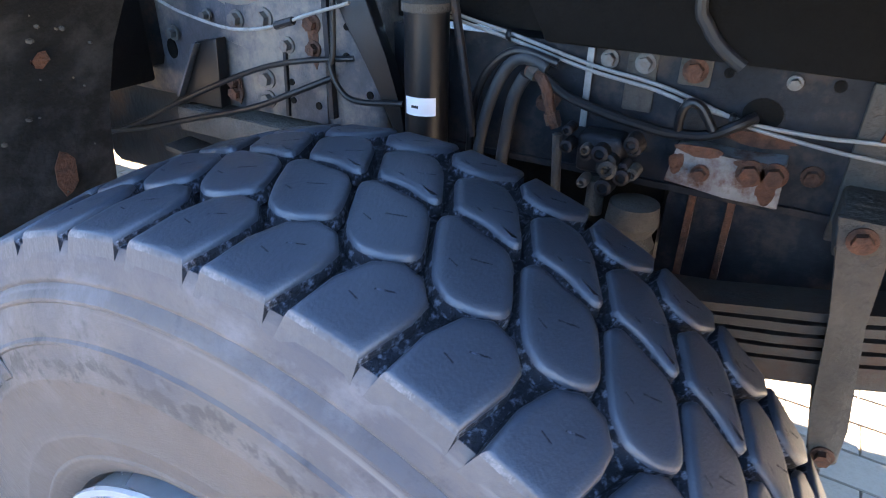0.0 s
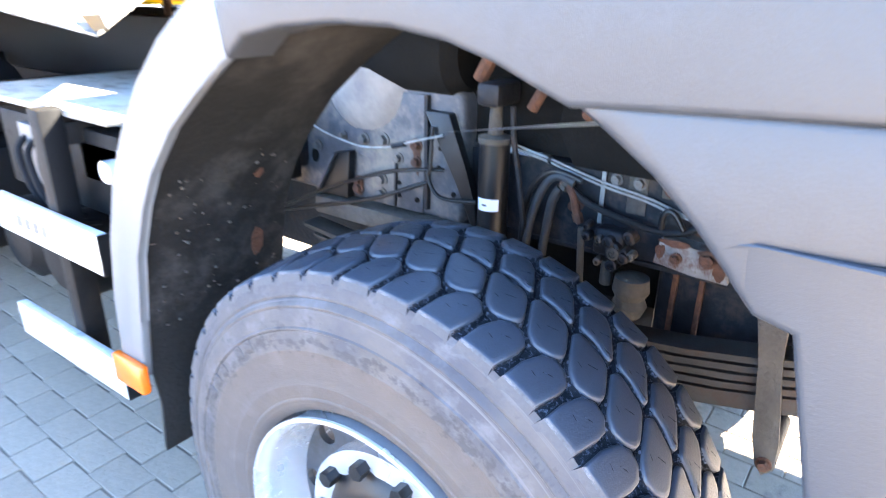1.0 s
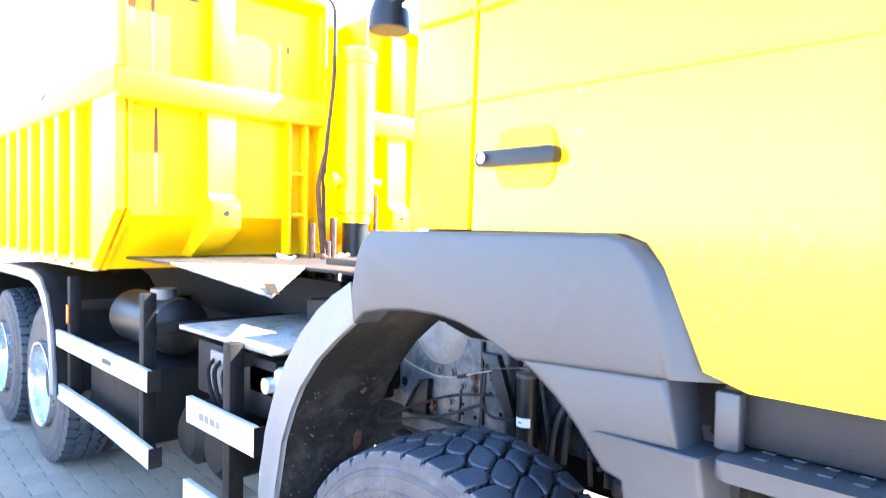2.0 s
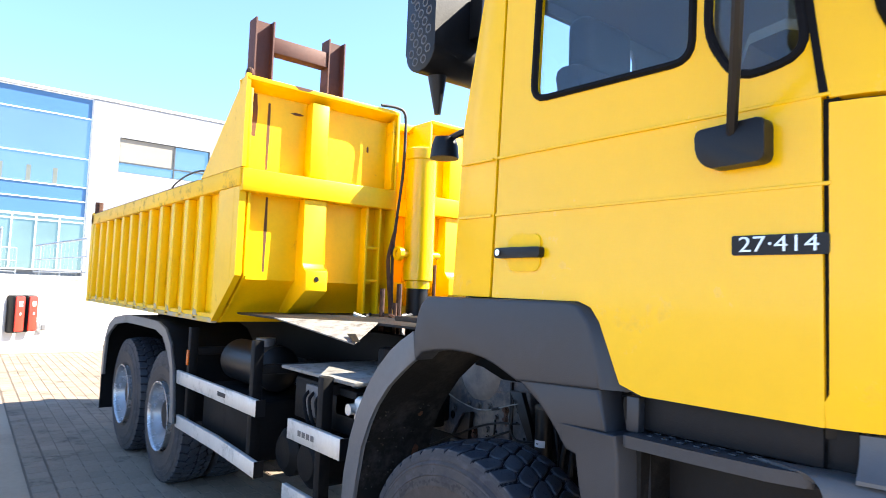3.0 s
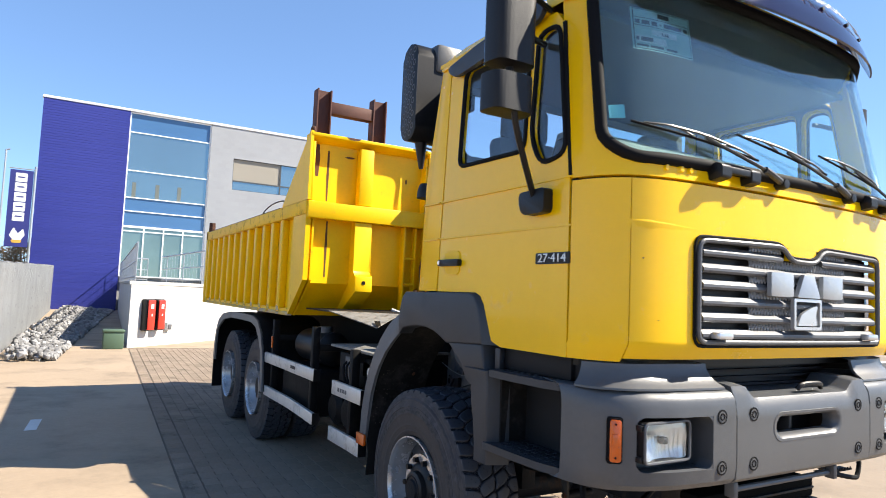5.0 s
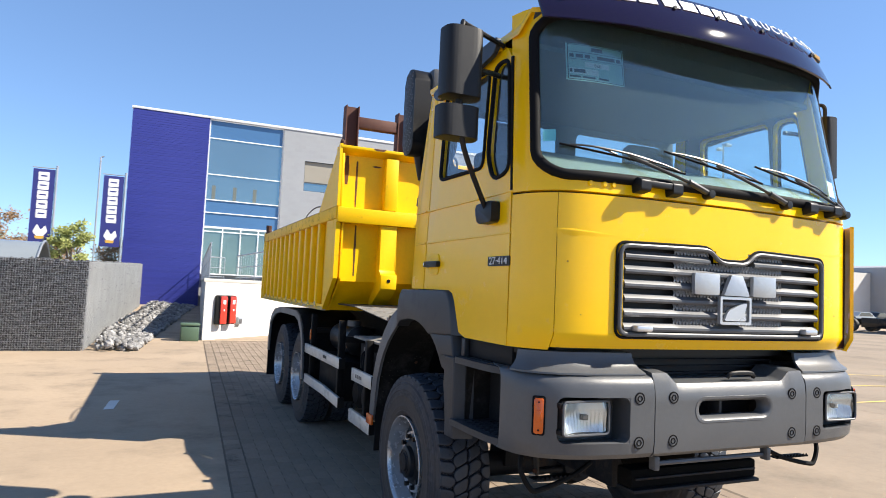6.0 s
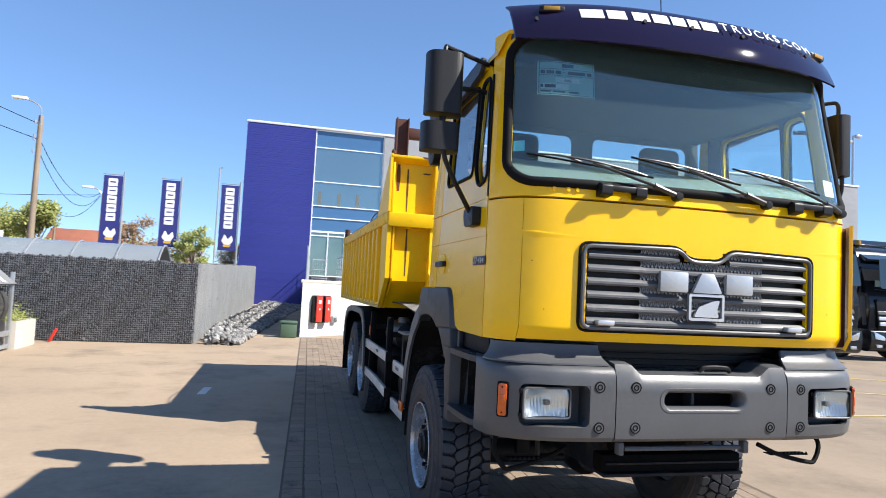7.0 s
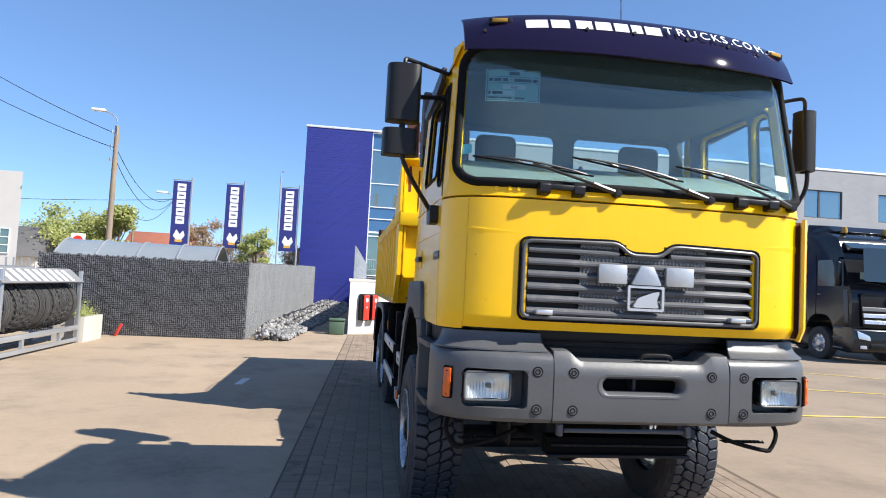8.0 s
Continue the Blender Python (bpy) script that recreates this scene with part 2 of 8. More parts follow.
DASH = mat("grey_green_dashboard", (0.13, 0.15, 0.138), 0.7, var=0.1, bump=0.1)
LINING = mat("grey_cab_lining", (0.10, 0.11, 0.125), 0.85, var=0.08)
LINE = mat("faded_yellow_line", (0.55, 0.40, 0.08), 0.8, var=0.25, fine=12.0, dirt=(0.42, 0.335, 0.245), amount=0.4)
PALE = mat("white_line_paint", (0.62, 0.60, 0.56), 0.8, var=0.15)
PLANTER = mat("pale_concrete_planter", (0.47, 0.44, 0.395), 0.8, var=0.08, bump=0.2)
GREENBOX = mat("green_bin", (0.07, 0.12, 0.075), 0.6, var=0.1)
SOIL = mat("soil", (0.06, 0.045, 0.03), 0.95, var=0.3, bump=0.5)
SPANDREL = mat("blue_spandrel_glass", (0.06, 0.15, 0.30), 0.08, var=0.05, scale=0.5, coat=0.4)
GREYFRAME = mat("dark_grey_window_frame", (0.07, 0.075, 0.08), 0.45, var=0.08)
DARKGLASS = mat("dark_cab_glass", (0.02, 0.035, 0.045), 0.05, var=0.1, coat=0.6)
GLASS = glass_mat("clear_window_glass", (0.92, 0.96, 0.97))
TEAL = glass_mat("greenish_windscreen_glass", (0.64, 0.86, 0.86), ior=1.65, clear=0.982)
DOORGLASS = mat("dark_reflecting_door_glass", (0.22, 0.30, 0.28), 0.05, metal=0.6, var=0.2, scale=0.7)
AMBER = mat("dull_amber_lens", (0.40, 0.22, 0.02), 0.3, var=0.1)
STREAK = mat("dark_rust_streak", (0.10, 0.035, 0.012), 0.8, var=0.3, fine=30.0)


def sidewall_mat():
    """Tyre sidewall: dust and scuffs drawn out round the wheel's axle."""
    m = bpy.data.materials.new("dusty_sidewall_rubber")
    m.use_nodes = True
    nt = m.node_tree
    b = nt.nodes["Principled BSDF"]
    b.inputs["Roughness"].default_value = 0.75
    b.inputs["Specular IOR Level"].default_value = 0.35
    tc = nt.nodes.new("ShaderNodeTexCoord")
    sep = nt.nodes.new("ShaderNodeSeparateXYZ")
    nt.links.new(tc.outputs["Object"], sep.inputs[0])

    def op(kind, a, c=0.0):
        n = nt.nodes.new("ShaderNodeMath")
        n.operation = kind
        for k, v in enumerate((a, c)):
            if isinstance(v, float):
                n.inputs[k].default_value = v
            else:
                nt.links.new(v, n.inputs[k])
        return n.outputs[0]

    y, z = sep.outputs["Y"], sep.outputs["Z"]
    radius = op("SQRT", op("ADD", op("MULTIPLY", y, y), op("MULTIPLY", z, z)))
    angle = op("ARCTAN2", y, z)

    def streaks(kr, ka, detail=6.0):
        comb = nt.nodes.new("ShaderNodeCombineXYZ")
        nt.links.new(op("MULTIPLY", radius, kr), comb.inputs[0])
        nt.links.new(op("MULTIPLY", angle, ka), comb.inputs[1])
        n = nt.nodes.new("ShaderNodeTexNoise")
        n.inputs["Scale"].default_value, n.inputs["Detail"].default_value, n.inputs["Roughness"].default_value = 1.0, detail, 0.62
        nt.links.new(comb.outputs[0], n.inputs["Vector"])
        return n.outputs["Fac"]

    col = None
    for fac, lo, hi, tint in ((streaks(7.0, 2.6), 0.42, 0.62, (0.067, 0.057, 0.051)), (streaks(20.0, 7.0), 0.52, 0.70, (0.084, 0.079, 0.082)), (streaks(30.0, 12.0, 8.0), 0.58, 0.70, (0.021, 0.020, 0.022)), (streaks(110.0, 0.7, 2.0), 0.60, 0.72, (0.080, 0.075, 0.075))):
        mr = nt.nodes.new("ShaderNodeMapRange")
        mr.inputs["From Min"].default_value, mr.inputs["From Max"].default_value = lo, hi
        mr.inputs["To Max"].default_value = 0.85
        nt.links.new(fac, mr.inputs["Value"])
        mx = nt.nodes.new("ShaderNodeMix")
        mx.data_type = "RGBA"
        nt.links.new(mr.outputs["Result"], mx.inputs["Factor"])
        if col is None:
            mx.inputs[6].default_value = (0.038, 0.036, 0.040, 1)
        else:
            nt.links.new(col, mx.inputs[6])
        mx.inputs[7].default_value = (*tint, 1)
        col = mx.outputs[2]
    # dried brown mud on the inner half, with dark scuffs along its ragged edge
    ragged = op("ADD", radius, op("MULTIPLY", op("SUBTRACT", streaks(26.0, 5.0, 8.0), 0.5), 0.07))
    scuff = op("MULTIPLY", streaks(60.0, 22.0, 8.0), 1.0)

    def over(col, fac, lo, hi, top, tint):
        mr = nt.nodes.new("ShaderNodeMapRange")
        mr.inputs["From Min"].default_value, mr.inputs["From Max"].default_value = lo, hi
        mr.inputs["To Max"].default_value = top
        nt.links.new(fac, mr.inputs["Value"])
        mx = nt.nodes.new("ShaderNodeMix")
        mx.data_type = "RGBA"
        nt.links.new(mr.outputs["Result"], mx.inputs["Factor"])
        nt.links.new(col, mx.inputs[6])
        mx.inputs[7].default_value = (*tint, 1)
        return mx.outputs[2]

    col = over(col, ragged, 0.456, 0.432, 0.65, (0.064, 0.050, 0.041))
    band = op("ABSOLUTE", op("SUBTRACT", ragged, 0.448))
    near_edge = op("SUBTRACT", op("ADD", scuff, 0.16), op("MULTIPLY", band, 9.0))
    col = over(col, near_edge, 0.56, 0.68, 0.8, (0.024, 0.022, 0.021))
    nt.links.new(col, b.inputs["Base Color"])
    bp = nt.nodes.new("ShaderNodeBump")
    bp.inputs["Strength"].default_value, bp.inputs["Distance"].default_value = 0.3, 0.006
    nt.links.new(streaks(120.0, 30.0), bp.inputs["Height"])
    nt.links.new(bp.outputs["Normal"], b.inputs["Normal"])
    return m


SIDEWALL = sidewall_mat()
WEATHERED = mat("weathered_grey_steel", (0.21, 0.20, 0.18), 0.7, var=0.25, scale=6.0, bump=0.2, dirt=(0.08, 0.065, 0.05), amount=0.35, dscale=14.0)
COVER = mat("pale_weathered_cover", (0.42, 0.39, 0.34), 0.75, var=0.2, scale=5.0, dirt=(0.22, 0.19, 0.15), amount=0.35, dscale=6.0)


# mesh helpers
def finish(name, bm, material, angle=32.0):
    bmesh.ops.remove_doubles(bm, verts=bm.verts, dist=1e-5)
    bmesh.ops.recalc_face_normals(bm, faces=bm.faces)
    me = bpy.data.meshes.new(name)
    bm.to_mesh(me)
    bm.free()
    for p in me.polygons:
        p.use_smooth = True
    me.set_sharp_from_angle(angle=radians(angle))
    for m in material if isinstance(material, (list, tuple)) else [material]:
        me.materials.append(m)
    return me


def part(name, bm, material, parent=None, label="", m=None):
    """Links a bmesh (or a mesh) as one mesh object under a thing or a part."""
    me = finish(name, bm, material) if isinstance(bm, bmesh.types.BMesh) else bm
    ob = new(name, me)
    if m is not None:
        ob.matrix_basis = m
    if parent is not None:
        ob.parent = parent
    return tagged(ob, label)


def thing(name, label, category, at=(0, 0, 0), turn=0.0, group="", kind=""):
    ob = new(name)
    ob.empty_display_size = 0.1
    ob.matrix_basis = pose(*at, 0, 0, turn)
    return tagged(ob, label, category, group, kind)


def structure(name, bm, material, label, category):
    return tagged(part(name, bm, material), label, category, "", "structure")


def bevel(bm, width, segments=2):
    if width > 0:
        bmesh.ops.bevel(bm, geom=list(bm.edges), offset=width, segments=segments, profile=0.5, affect="EDGES", clamp_overlap=True)
    return bm


def add_box(bm, x0, x1, y0, y1, z0, z1):
    v = [bm.verts.new((x, y, z)) for x in (x0, x1) for y in (y0, y1) for z in (z0, z1)]
    for f in ((0, 1, 3, 2), (4, 6, 7, 5), (0, 4, 5, 1), (2, 3, 7, 6), (0, 2, 6, 4), (1, 5, 7, 3)):
        bm.faces.new([v[k] for k in f])
    return v


def box(x0, x1, y0, y1, z0, z1, bev=0.0, seg=2):
    bm = bmesh.new()
    add_box(bm, x0, x1, y0, y1, z0, z1)
    return bevel(bm, bev, seg)


def place(axis, a, p):
    return {"x": (a, p[0], p[1]), "y": (p[0], a, p[1]), "z": (p[0], p[1], a)}[axis]


def prism(points, axis, a, b, bev=0.0, seg=2, holes=()):
    """A polygon in the other two axes, with holes, drawn out from a to b."""
    bm = bmesh.new()
    if not holes:
        lo, hi = ([bm.verts.new(place(axis, c, p)) for p in points] for c in (a, b))
        n = len(points)
        bm.faces.new(lo), bm.faces.new(hi)
        for k in range(n):
            bm.faces.new((lo[k], lo[(k + 1) % n], hi[(k + 1) % n], hi[k]))
        return bevel(bm, bev, seg)
    edges = []
    for ring in (points, *holes):
        v = [bm.verts.new(place(axis, a, p)) for p in ring]
        edges += [bm.edges.new((v[k], v[(k + 1) % len(v)])) for k in range(len(v))]
    bmesh.ops.triangle_fill(bm, use_beauty=True, edges=edges)
    out = bmesh.ops.extrude_face_region(bm, geom=list(bm.faces))["geom"]
    shift = Vector(place(axis, b, (0, 0))) - Vector(place(axis, a, (0, 0)))
    bmesh.ops.translate(bm, verts=[g for g in out if isinstance(g, bmesh.types.BMVert)], vec=shift)
    return bm


def rounded(x0, x1, z0, z1, r, n=5):
    """A rectangle with round corners, as points."""
    out = []
    for cx, cz, a0 in ((x1 - r, z1 - r, 0), (x0 + r, z1 - r, 90), (x0 + r, z0 + r, 180), (x1 - r, z0 + r, 270)):
        out += [(cx + r * math.cos(radians(a0 + 90 * k / n)), cz + r * math.sin(radians(a0 + 90 * k / n))) for k in range(n + 1)]
    return out


def round_poly(points, r, n=4):
    """The polygon with every corner rounded by about r."""
    out, k = [], len(points)
    for i in range(k):
        p, q, s = (Vector(points[(i + d) % k]) for d in (-1, 0, 1))
        a, b = (p - q), (s - q)
        ra, rb = min(r, a.length * 0.45), min(r, b.length * 0.45)
        a, b = q + a.normalized() * ra, q + b.normalized() * rb
        for j in range(n + 1):
            t = j / n
            out.append(tuple(a * (1 - t) ** 2 + q * 2 * t * (1 - t) + b * t * t))
    return out


def circle(cx, cz, r, n=24, turn=0.0):
    return [(cx + r * math.cos(2 * math.pi * k / n + turn), cz + r * math.sin(2 * math.pi * k / n + turn)) for k in range(n)]


def lathe(profile, n=48, axis="x", centre=(0, 0, 0), closed=False):
    """Turns a profile of (radius, along) about an axis."""
    bm = bmesh.new()
    rings = []
    for k in range(n):
        c, s = math.cos(2 * math.pi * k / n), math.sin(2 * math.pi * k / n)
        ring = []
        for r, a in profile:
            p = {"x": (a, r * c, r * s), "y": (r * c, a, r * s), "z": (r * c, r * s, a)}[axis]
            ring.append(bm.verts.new(Vector(p) + Vector(centre)))
        rings.append(ring)
    m = len(profile)
    for k in range(n):
        p, q = rings[k], rings[(k + 1) % n]
        for j in range(m if closed else m - 1):
            bm.faces.new((p[j], p[(j + 1) % m], q[(j + 1) % m], q[j]))
    return bm


def cyl(p, q, r, n=16, r2=None, bm=None, caps=True):
    bm = bm or bmesh.new()
    p, q = Vector(p), Vector(q)
    w = (q - p).normalized()
    u = w.orthogonal().normalized()
    v = w.cross(u)
    rings = []
    for c, rr in ((p, r), (q, r if r2 is None else r2)):
        rings.append([bm.verts.new(c + rr * (math.cos(2 * math.pi * k / n) * u + math.sin(2 * math.pi * k / n) * v)) for k in range(n)])
    for k in range(n):
        bm.faces.new((rings[0][k], rings[0][(k + 1) % n], rings[1][(k + 1) % n], rings[1][k]))
    if caps:
        bm.faces.new(rings[0][::-1]), bm.faces.new(rings[1])
    return bm


def smooth_path(points, n=8):
    """A soft curve through the points."""
    pts = [Vector(p) for p in points]
    out = []
    for i in range(len(pts) - 1):
        p0, p1, p2, p3 = pts[max(i - 1, 0)], pts[i], pts[i + 1], pts[min(i + 2, len(pts) - 1)]
        for j in range(n):
            t = j / n
            out.append(0.5 * (2 * p1 + (p2 - p0) * t + (2 * p0 - 5 * p1 + 4 * p2 - p3) * t * t + (3 * p1 - p0 - 3 * p2 + p3) * t ** 3))
    return out + [pts[-1]]


def tube(points, r, n=8, soft=0, bm=None):
    pts = smooth_path(points, soft) if soft else [Vector(p) for p in points]
    bm = bm or bmesh.new()
    rings, u = [], None
    for i, p in enumerate(pts):
        w = (pts[min(i + 1, len(pts) - 1)] - pts[max(i - 1, 0)]).normalized()
        u = w.orthogonal().normalized() if u is None else (u - w * u.dot(w)).normalized()
        v = w.cross(u)
        rings.append([bm.verts.new(p + r * (math.cos(2 * math.pi * k / n) * u + math.sin(2 * math.pi * k / n) * v)) for k in range(n)])
    for a, b in zip(rings, rings[1:]):
        for k in range(n):
            bm.faces.new((a[k], a[(k + 1) % n], b[(k + 1) % n], b[k]))
    bm.faces.new(rings[0][::-1]), bm.faces.new(rings[-1])
    return bm


def grid_skin(columns, thick, inward):
    """A sheet through columns of points, made solid along the inward vector(s)."""
    bm = bmesh.new()
    n = len(columns[0])
    front = [[bm.verts.new(p) for p in c] for c in columns]
    back = [[bm.verts.new(Vector(p) + thick * Vector(inward(Vector(p)))) for p in c] for c in columns]
    for i in range(len(columns) - 1):
        for j in range(n - 1):
            bm.faces.new((front[i][j], front[i + 1][j], front[i + 1][j + 1], front[i][j + 1]))
            bm.faces.new((back[i][j], back[i][j + 1], back[i + 1][j + 1], back[i + 1][j]))
    for i in range(len(columns) - 1):
        for j in (0, n - 1):
            bm.faces.new((front[i][j], front[i + 1][j], back[i + 1][j], back[i][j]))
    for i in (0, len(columns) - 1):
        for j in range(n - 1):
            bm.faces.new((front[i][j], front[i][j + 1], back[i][j + 1], back[i][j]))
    return bm


def rock_mesh(rng, size, flat=0.7):
    """A chipped stone: a small icosphere pushed out of round."""
    bm = bmesh.new()
    bmesh.ops.create_icosphere(bm, subdivisions=1, radius=1.0)
    for v in bm.verts:
        v.co *= rng.uniform(0.7, 1.15)
        v.co = Vector((v.co.x * size, v.co.y * size * rng.uniform(0.8, 1.0), v.co.z * size * flat))
    return bm


def lettering(body, size, depth=0.002):
    """Built-in letters as a mesh in the x-y plane, centred."""
    cu = bpy.data.curves.new("letters", "FONT")
    cu.body, cu.size, cu.extrude, cu.align_x, cu.align_y = body, size, depth, "CENTER", "CENTER"
    ob = new("letters", cu)
    bpy.context.view_layer.update()
    me = bpy.data.meshes.new_from_object(ob.evaluated_get(bpy.context.evaluated_depsgraph_get()))
    bpy.data.objects.remove(ob)
    return me


# ---- the yard ----
EDGE = (0.044, -2.33)  # left edge of the paved strip: x = EDGE[0] * y + EDGE[1]


def edge_x(y):
    return EDGE[0] * y + EDGE[1]


bm = bmesh.new()
steps = [-400, -120, -40, -12, 0, 12, 40, 120, 400]
rows_ = [[bm.verts.new((x, y, 0)) for y in steps] for x in steps]
for i in range(8):
    for j in range(8):
        bm.faces.new((rows_[i][j], rows_[i + 1][j], rows_[i + 1][j + 1], rows_[i][j + 1]))
structure("ground", bm, CONCRETE, "sunlit beige concrete yard with faint slab joints", "ground")

bm = bmesh.new()
for y in (-6.5, -1.2, 4.1, 9.4, 14.7):
    for x0, x1 in ((3.0, 40),):
        add_box(bm, x0, x1, y - 0.004, y + 0.004, 0.001, 0.0048)
for x in (8.4, 13.6, 18.8):
    add_box(bm, x - 0.004, x + 0.004, -30, 29, 0.001, 0.0048)
tagged(part("slab_joint", bm, SLABJOINT), "thin joints between the concrete slabs", "joints", "", "structure")

bm = bmesh.new()
bm.faces.new([bm.verts.new((x, y, 0.0035)) for x, y in ((edge_x(-30) + 4.4, -30), (60, -30), (60, 30), (edge_x(30) + 4.4, 30))])
structure("yard_apron", bm, DARKCONC, "worn darker concrete apron beside the paved strip", "ground")

# flat polygon, much darker than the concrete beside it
bm = bmesh.new()
bm.faces.new([bm.verts.new((x, y, 0.008)) for x, y in ((12.9, 6.1), (12.9, -20), (60, -20), (60, 10.2), (18.6, 10.0))])
structure("road", bm, mat("dark_ground_patch", (0.045, 0.045, 0.046), 0.9, var=0.25, fine=30.0, bump=0.3), "dark stretch of ground at the yard's edge", "road")
bm = tube([(12.86, 6.12, 0.012), (18.6, 10.05, 0.012), (60, 10.25, 0.012)], 0.06, 6)
structure("kerb", bm, PLANTER, "pale flush kerb along the dark ground", "kerb")

# strip of concrete pavers along and under the lorry
bm = bmesh.new()
v = [bm.verts.new((x, y, 0.004)) for x, y in ((edge_x(-14), -14), (edge_x(-14) + 4.4, -14), (edge_x(17) + 4.4, 17), (edge_x(17), 17))]
bm.faces.new(v)
pavement = structure("pavement", bm, JOINT, "strip of grey-brown concrete pavers with sandy joints", "pavement")

# ---- the office building ----
FACE = 33.5
ROOF = 10.3
# the facade is drawn at plan scale, then set to its true size and distance
OFFICE = Matrix.Translation((0.652, 8.5, -0.428)) @ Matrix.Diagonal((1.246, 1.0, 1.243, 1.0))
BACK = FACE + 8.5


def facade_wall(name, x0, x1, z0, z1, material, label, holes=()):
    bm = prism([(x0, z0), (x1, z0), (x1, z1), (x0, z1)], "y", FACE, FACE + 0.35, holes=holes) if holes else box(x0, x1, FACE, FACE + 0.35, z0, z1)
    wall = structure(name, bm, material, label, "wall")
    wall.matrix_basis = OFFICE
    return wall


wall_blue = facade_wall("wall_blue", -4.56, -0.86, 0.25, ROOF, BLUE, "tall windowless office wall clad in blue boards")
board = finish("board", box(-4.56, -0.86, FACE - 0.02, FACE, 0.003, 0.122, 0.003, 1), BLUE)
for k in range(80):
    part("board", board, None, wall_blue, m=pose(0, 0, 0.25 + 0.125 * k))
structure("wall_plinth", box(-4.5, -0.9, FACE + 0.02, FACE + 0.3, 0, 0.25), PLINTH, "dark plinth under the blue wall", "plinth").matrix_basis = OFFICE
WIN = [(4.25, 8.6, 6.95, 8.65), (12.5, 17.0, 6.95, 8.65), (26.6, 29.3, 7.2, 9.0), (31.9, 35.4, 7.2, 9.0)]
wall_grey = facade_wall("wall_grey", 3.03, 36.8, 0, ROOF + 0.15, GREYCLAD, "long pale grey block-clad office wall with ribbon windows",
                        holes=[[(a, c), (b, c), (b, d), (a, d)] for a, b, c, d in WIN])
bm = bmesh.new()
for r in range(51):
    z = 0.2 * r + 0.1
    for k in range(86):
        x = 3.07 + 0.4 * k + (0.2 if r % 2 else 0)
        if x + 0.39 < 36.7 and not any(a - 0.05 < x + 0.39 and x < b + 0.05 and c - 0.05 < z + 0.19 and z < d + 0.05 for a, b, c, d in WIN):
            add_box(bm, x, x + 0.394, FACE - 0.005, FACE - 0.001, z, z + 0.194)
tagged(part("cladding_block", bm, GREYCLAD, wall_grey), "pale grey cladding blocks", "", "", "stuff")
structure("coping", box(-4.61, 36.85, FACE - 0.06, FACE + 0.4, ROOF, ROOF + 0.12, 0.01), WHITEFRAME, "thin white metal roof edge", "coping").matrix_basis = OFFICE
structure("office_body", box(-4.45, 36.7, FACE + 0.5, FACE + 16, 0, ROOF - 0.1), GREYCLAD, "body of the office building behind its facade", "building").matrix_basis = OFFICE


def window_unit(name, x0, x1, z0, z1, mullions=(), transoms=(), y=FACE + 0.12, glass=PANE, label="", fw=0.06, blind=None, spandrel=(), trim=WHITEFRAME):
    win = tagged(new(name), label, "window", "", "structure")
    win.matrix_basis = OFFICE
    xs, zs = [x0, *mullions, x1], [z0, *transoms, z1]
    for x in xs:
        part("window_frame", box(x - fw / 2, x + fw / 2, y - 0.05, y + 0.05, z0, z1), trim, win)
    for z in zs:
        part("window_frame", box(x0, x1, y - 0.046, y + 0.046, z - fw / 2, z + fw / 2), trim, win)
    for a, b in zip(xs, xs[1:]):
        for c, d in zip(zs, zs[1:]):
            shade = BLIND if blind and blind(a, b, c, d) else SPANDREL if c in spandrel else glass
            part("pane", box(a + 0.02, b - 0.02, y + 0.01, y + 0.03, c + 0.02, d - 0.02), shade, win)
    return win


window_unit("window_1", -0.83, 3.0, 4.55, ROOF - 0.05, (), (5.3, 5.98, 7.34, 9.28), label="tall blue-tinted curtain wall over the entrance", fw=0.055, spandrel=(4.55, 5.3, 9.28))
for x in (-0.45, 0.62, 1.66):
    part("blind_post", box(x - 0.09, x + 0.09, FACE + 0.122, FACE + 0.127, 6.0, 6.75), DASH, bpy.data.objects["window_1"])
window_unit("door_1", -0.83, 3.0, 2.05, 4.5, (0.14, 1.06, 1.98), (4.3,), glass=DOORGLASS, label="closed white-framed glass entrance doors")
window_unit("window_2", 4.25, 8.6, 6.95, 8.65, (6.85,), (7.45,), label="ribbon window half covered by a beige blind", blind=lambda a, b, c, d: b < 7 and d > 8, trim=GREYFRAME)
window_unit("window_3", 12.5, 17.0, 6.95, 8.65, (14.7,), (), label="wide office window with blue glass", trim=GREYFRAME, fw=0.12)
window_unit("window_4", 26.6, 29.3, 7.2, 9.0, (27.7,), (), label="office window with a dark frame and blue glass", trim=GREYFRAME, fw=0.12)
window_unit("window_5", 31.9, 35.4, 7.2, 9.0, (33.6,), (), label="office window with a dark frame and blue glass", trim=GREYFRAME, fw=0.12)

# raised terrace in front of the entrance
TERR = [(-1.6, 17.15), (1.0, 19.6), (9.0, 27.1), (9.0, BACK - 0.03), (-0.29, BACK - 0.03)]
structure("terrace_wall", prism(TERR, "z", 0.0, 1.68), WHITEWALL, "white rendered wall of the raised entrance terrace", "wall")
structure("terrace_floor", prism([(x - 0.05 if k in (0, 4) else x, y - (0.05 if k < 2 else 0)) for k, (x, y) in enumerate(TERR)], "z", 1.68, 1.78, 0.015), PLANTER, "pale concrete terrace slab", "floor")
ang = math.degrees(math.atan2(19.6 - 17.15, 2.6))


def on_face(u, z, out=0.0):
    """A place on the terrace's sloping front, u metres from its corner."""
    c, s = math.cos(radians(ang)), math.sin(radians(ang))
    return (-1.6 + u * c + out * s, 17.15 + u * s - out * c, z)


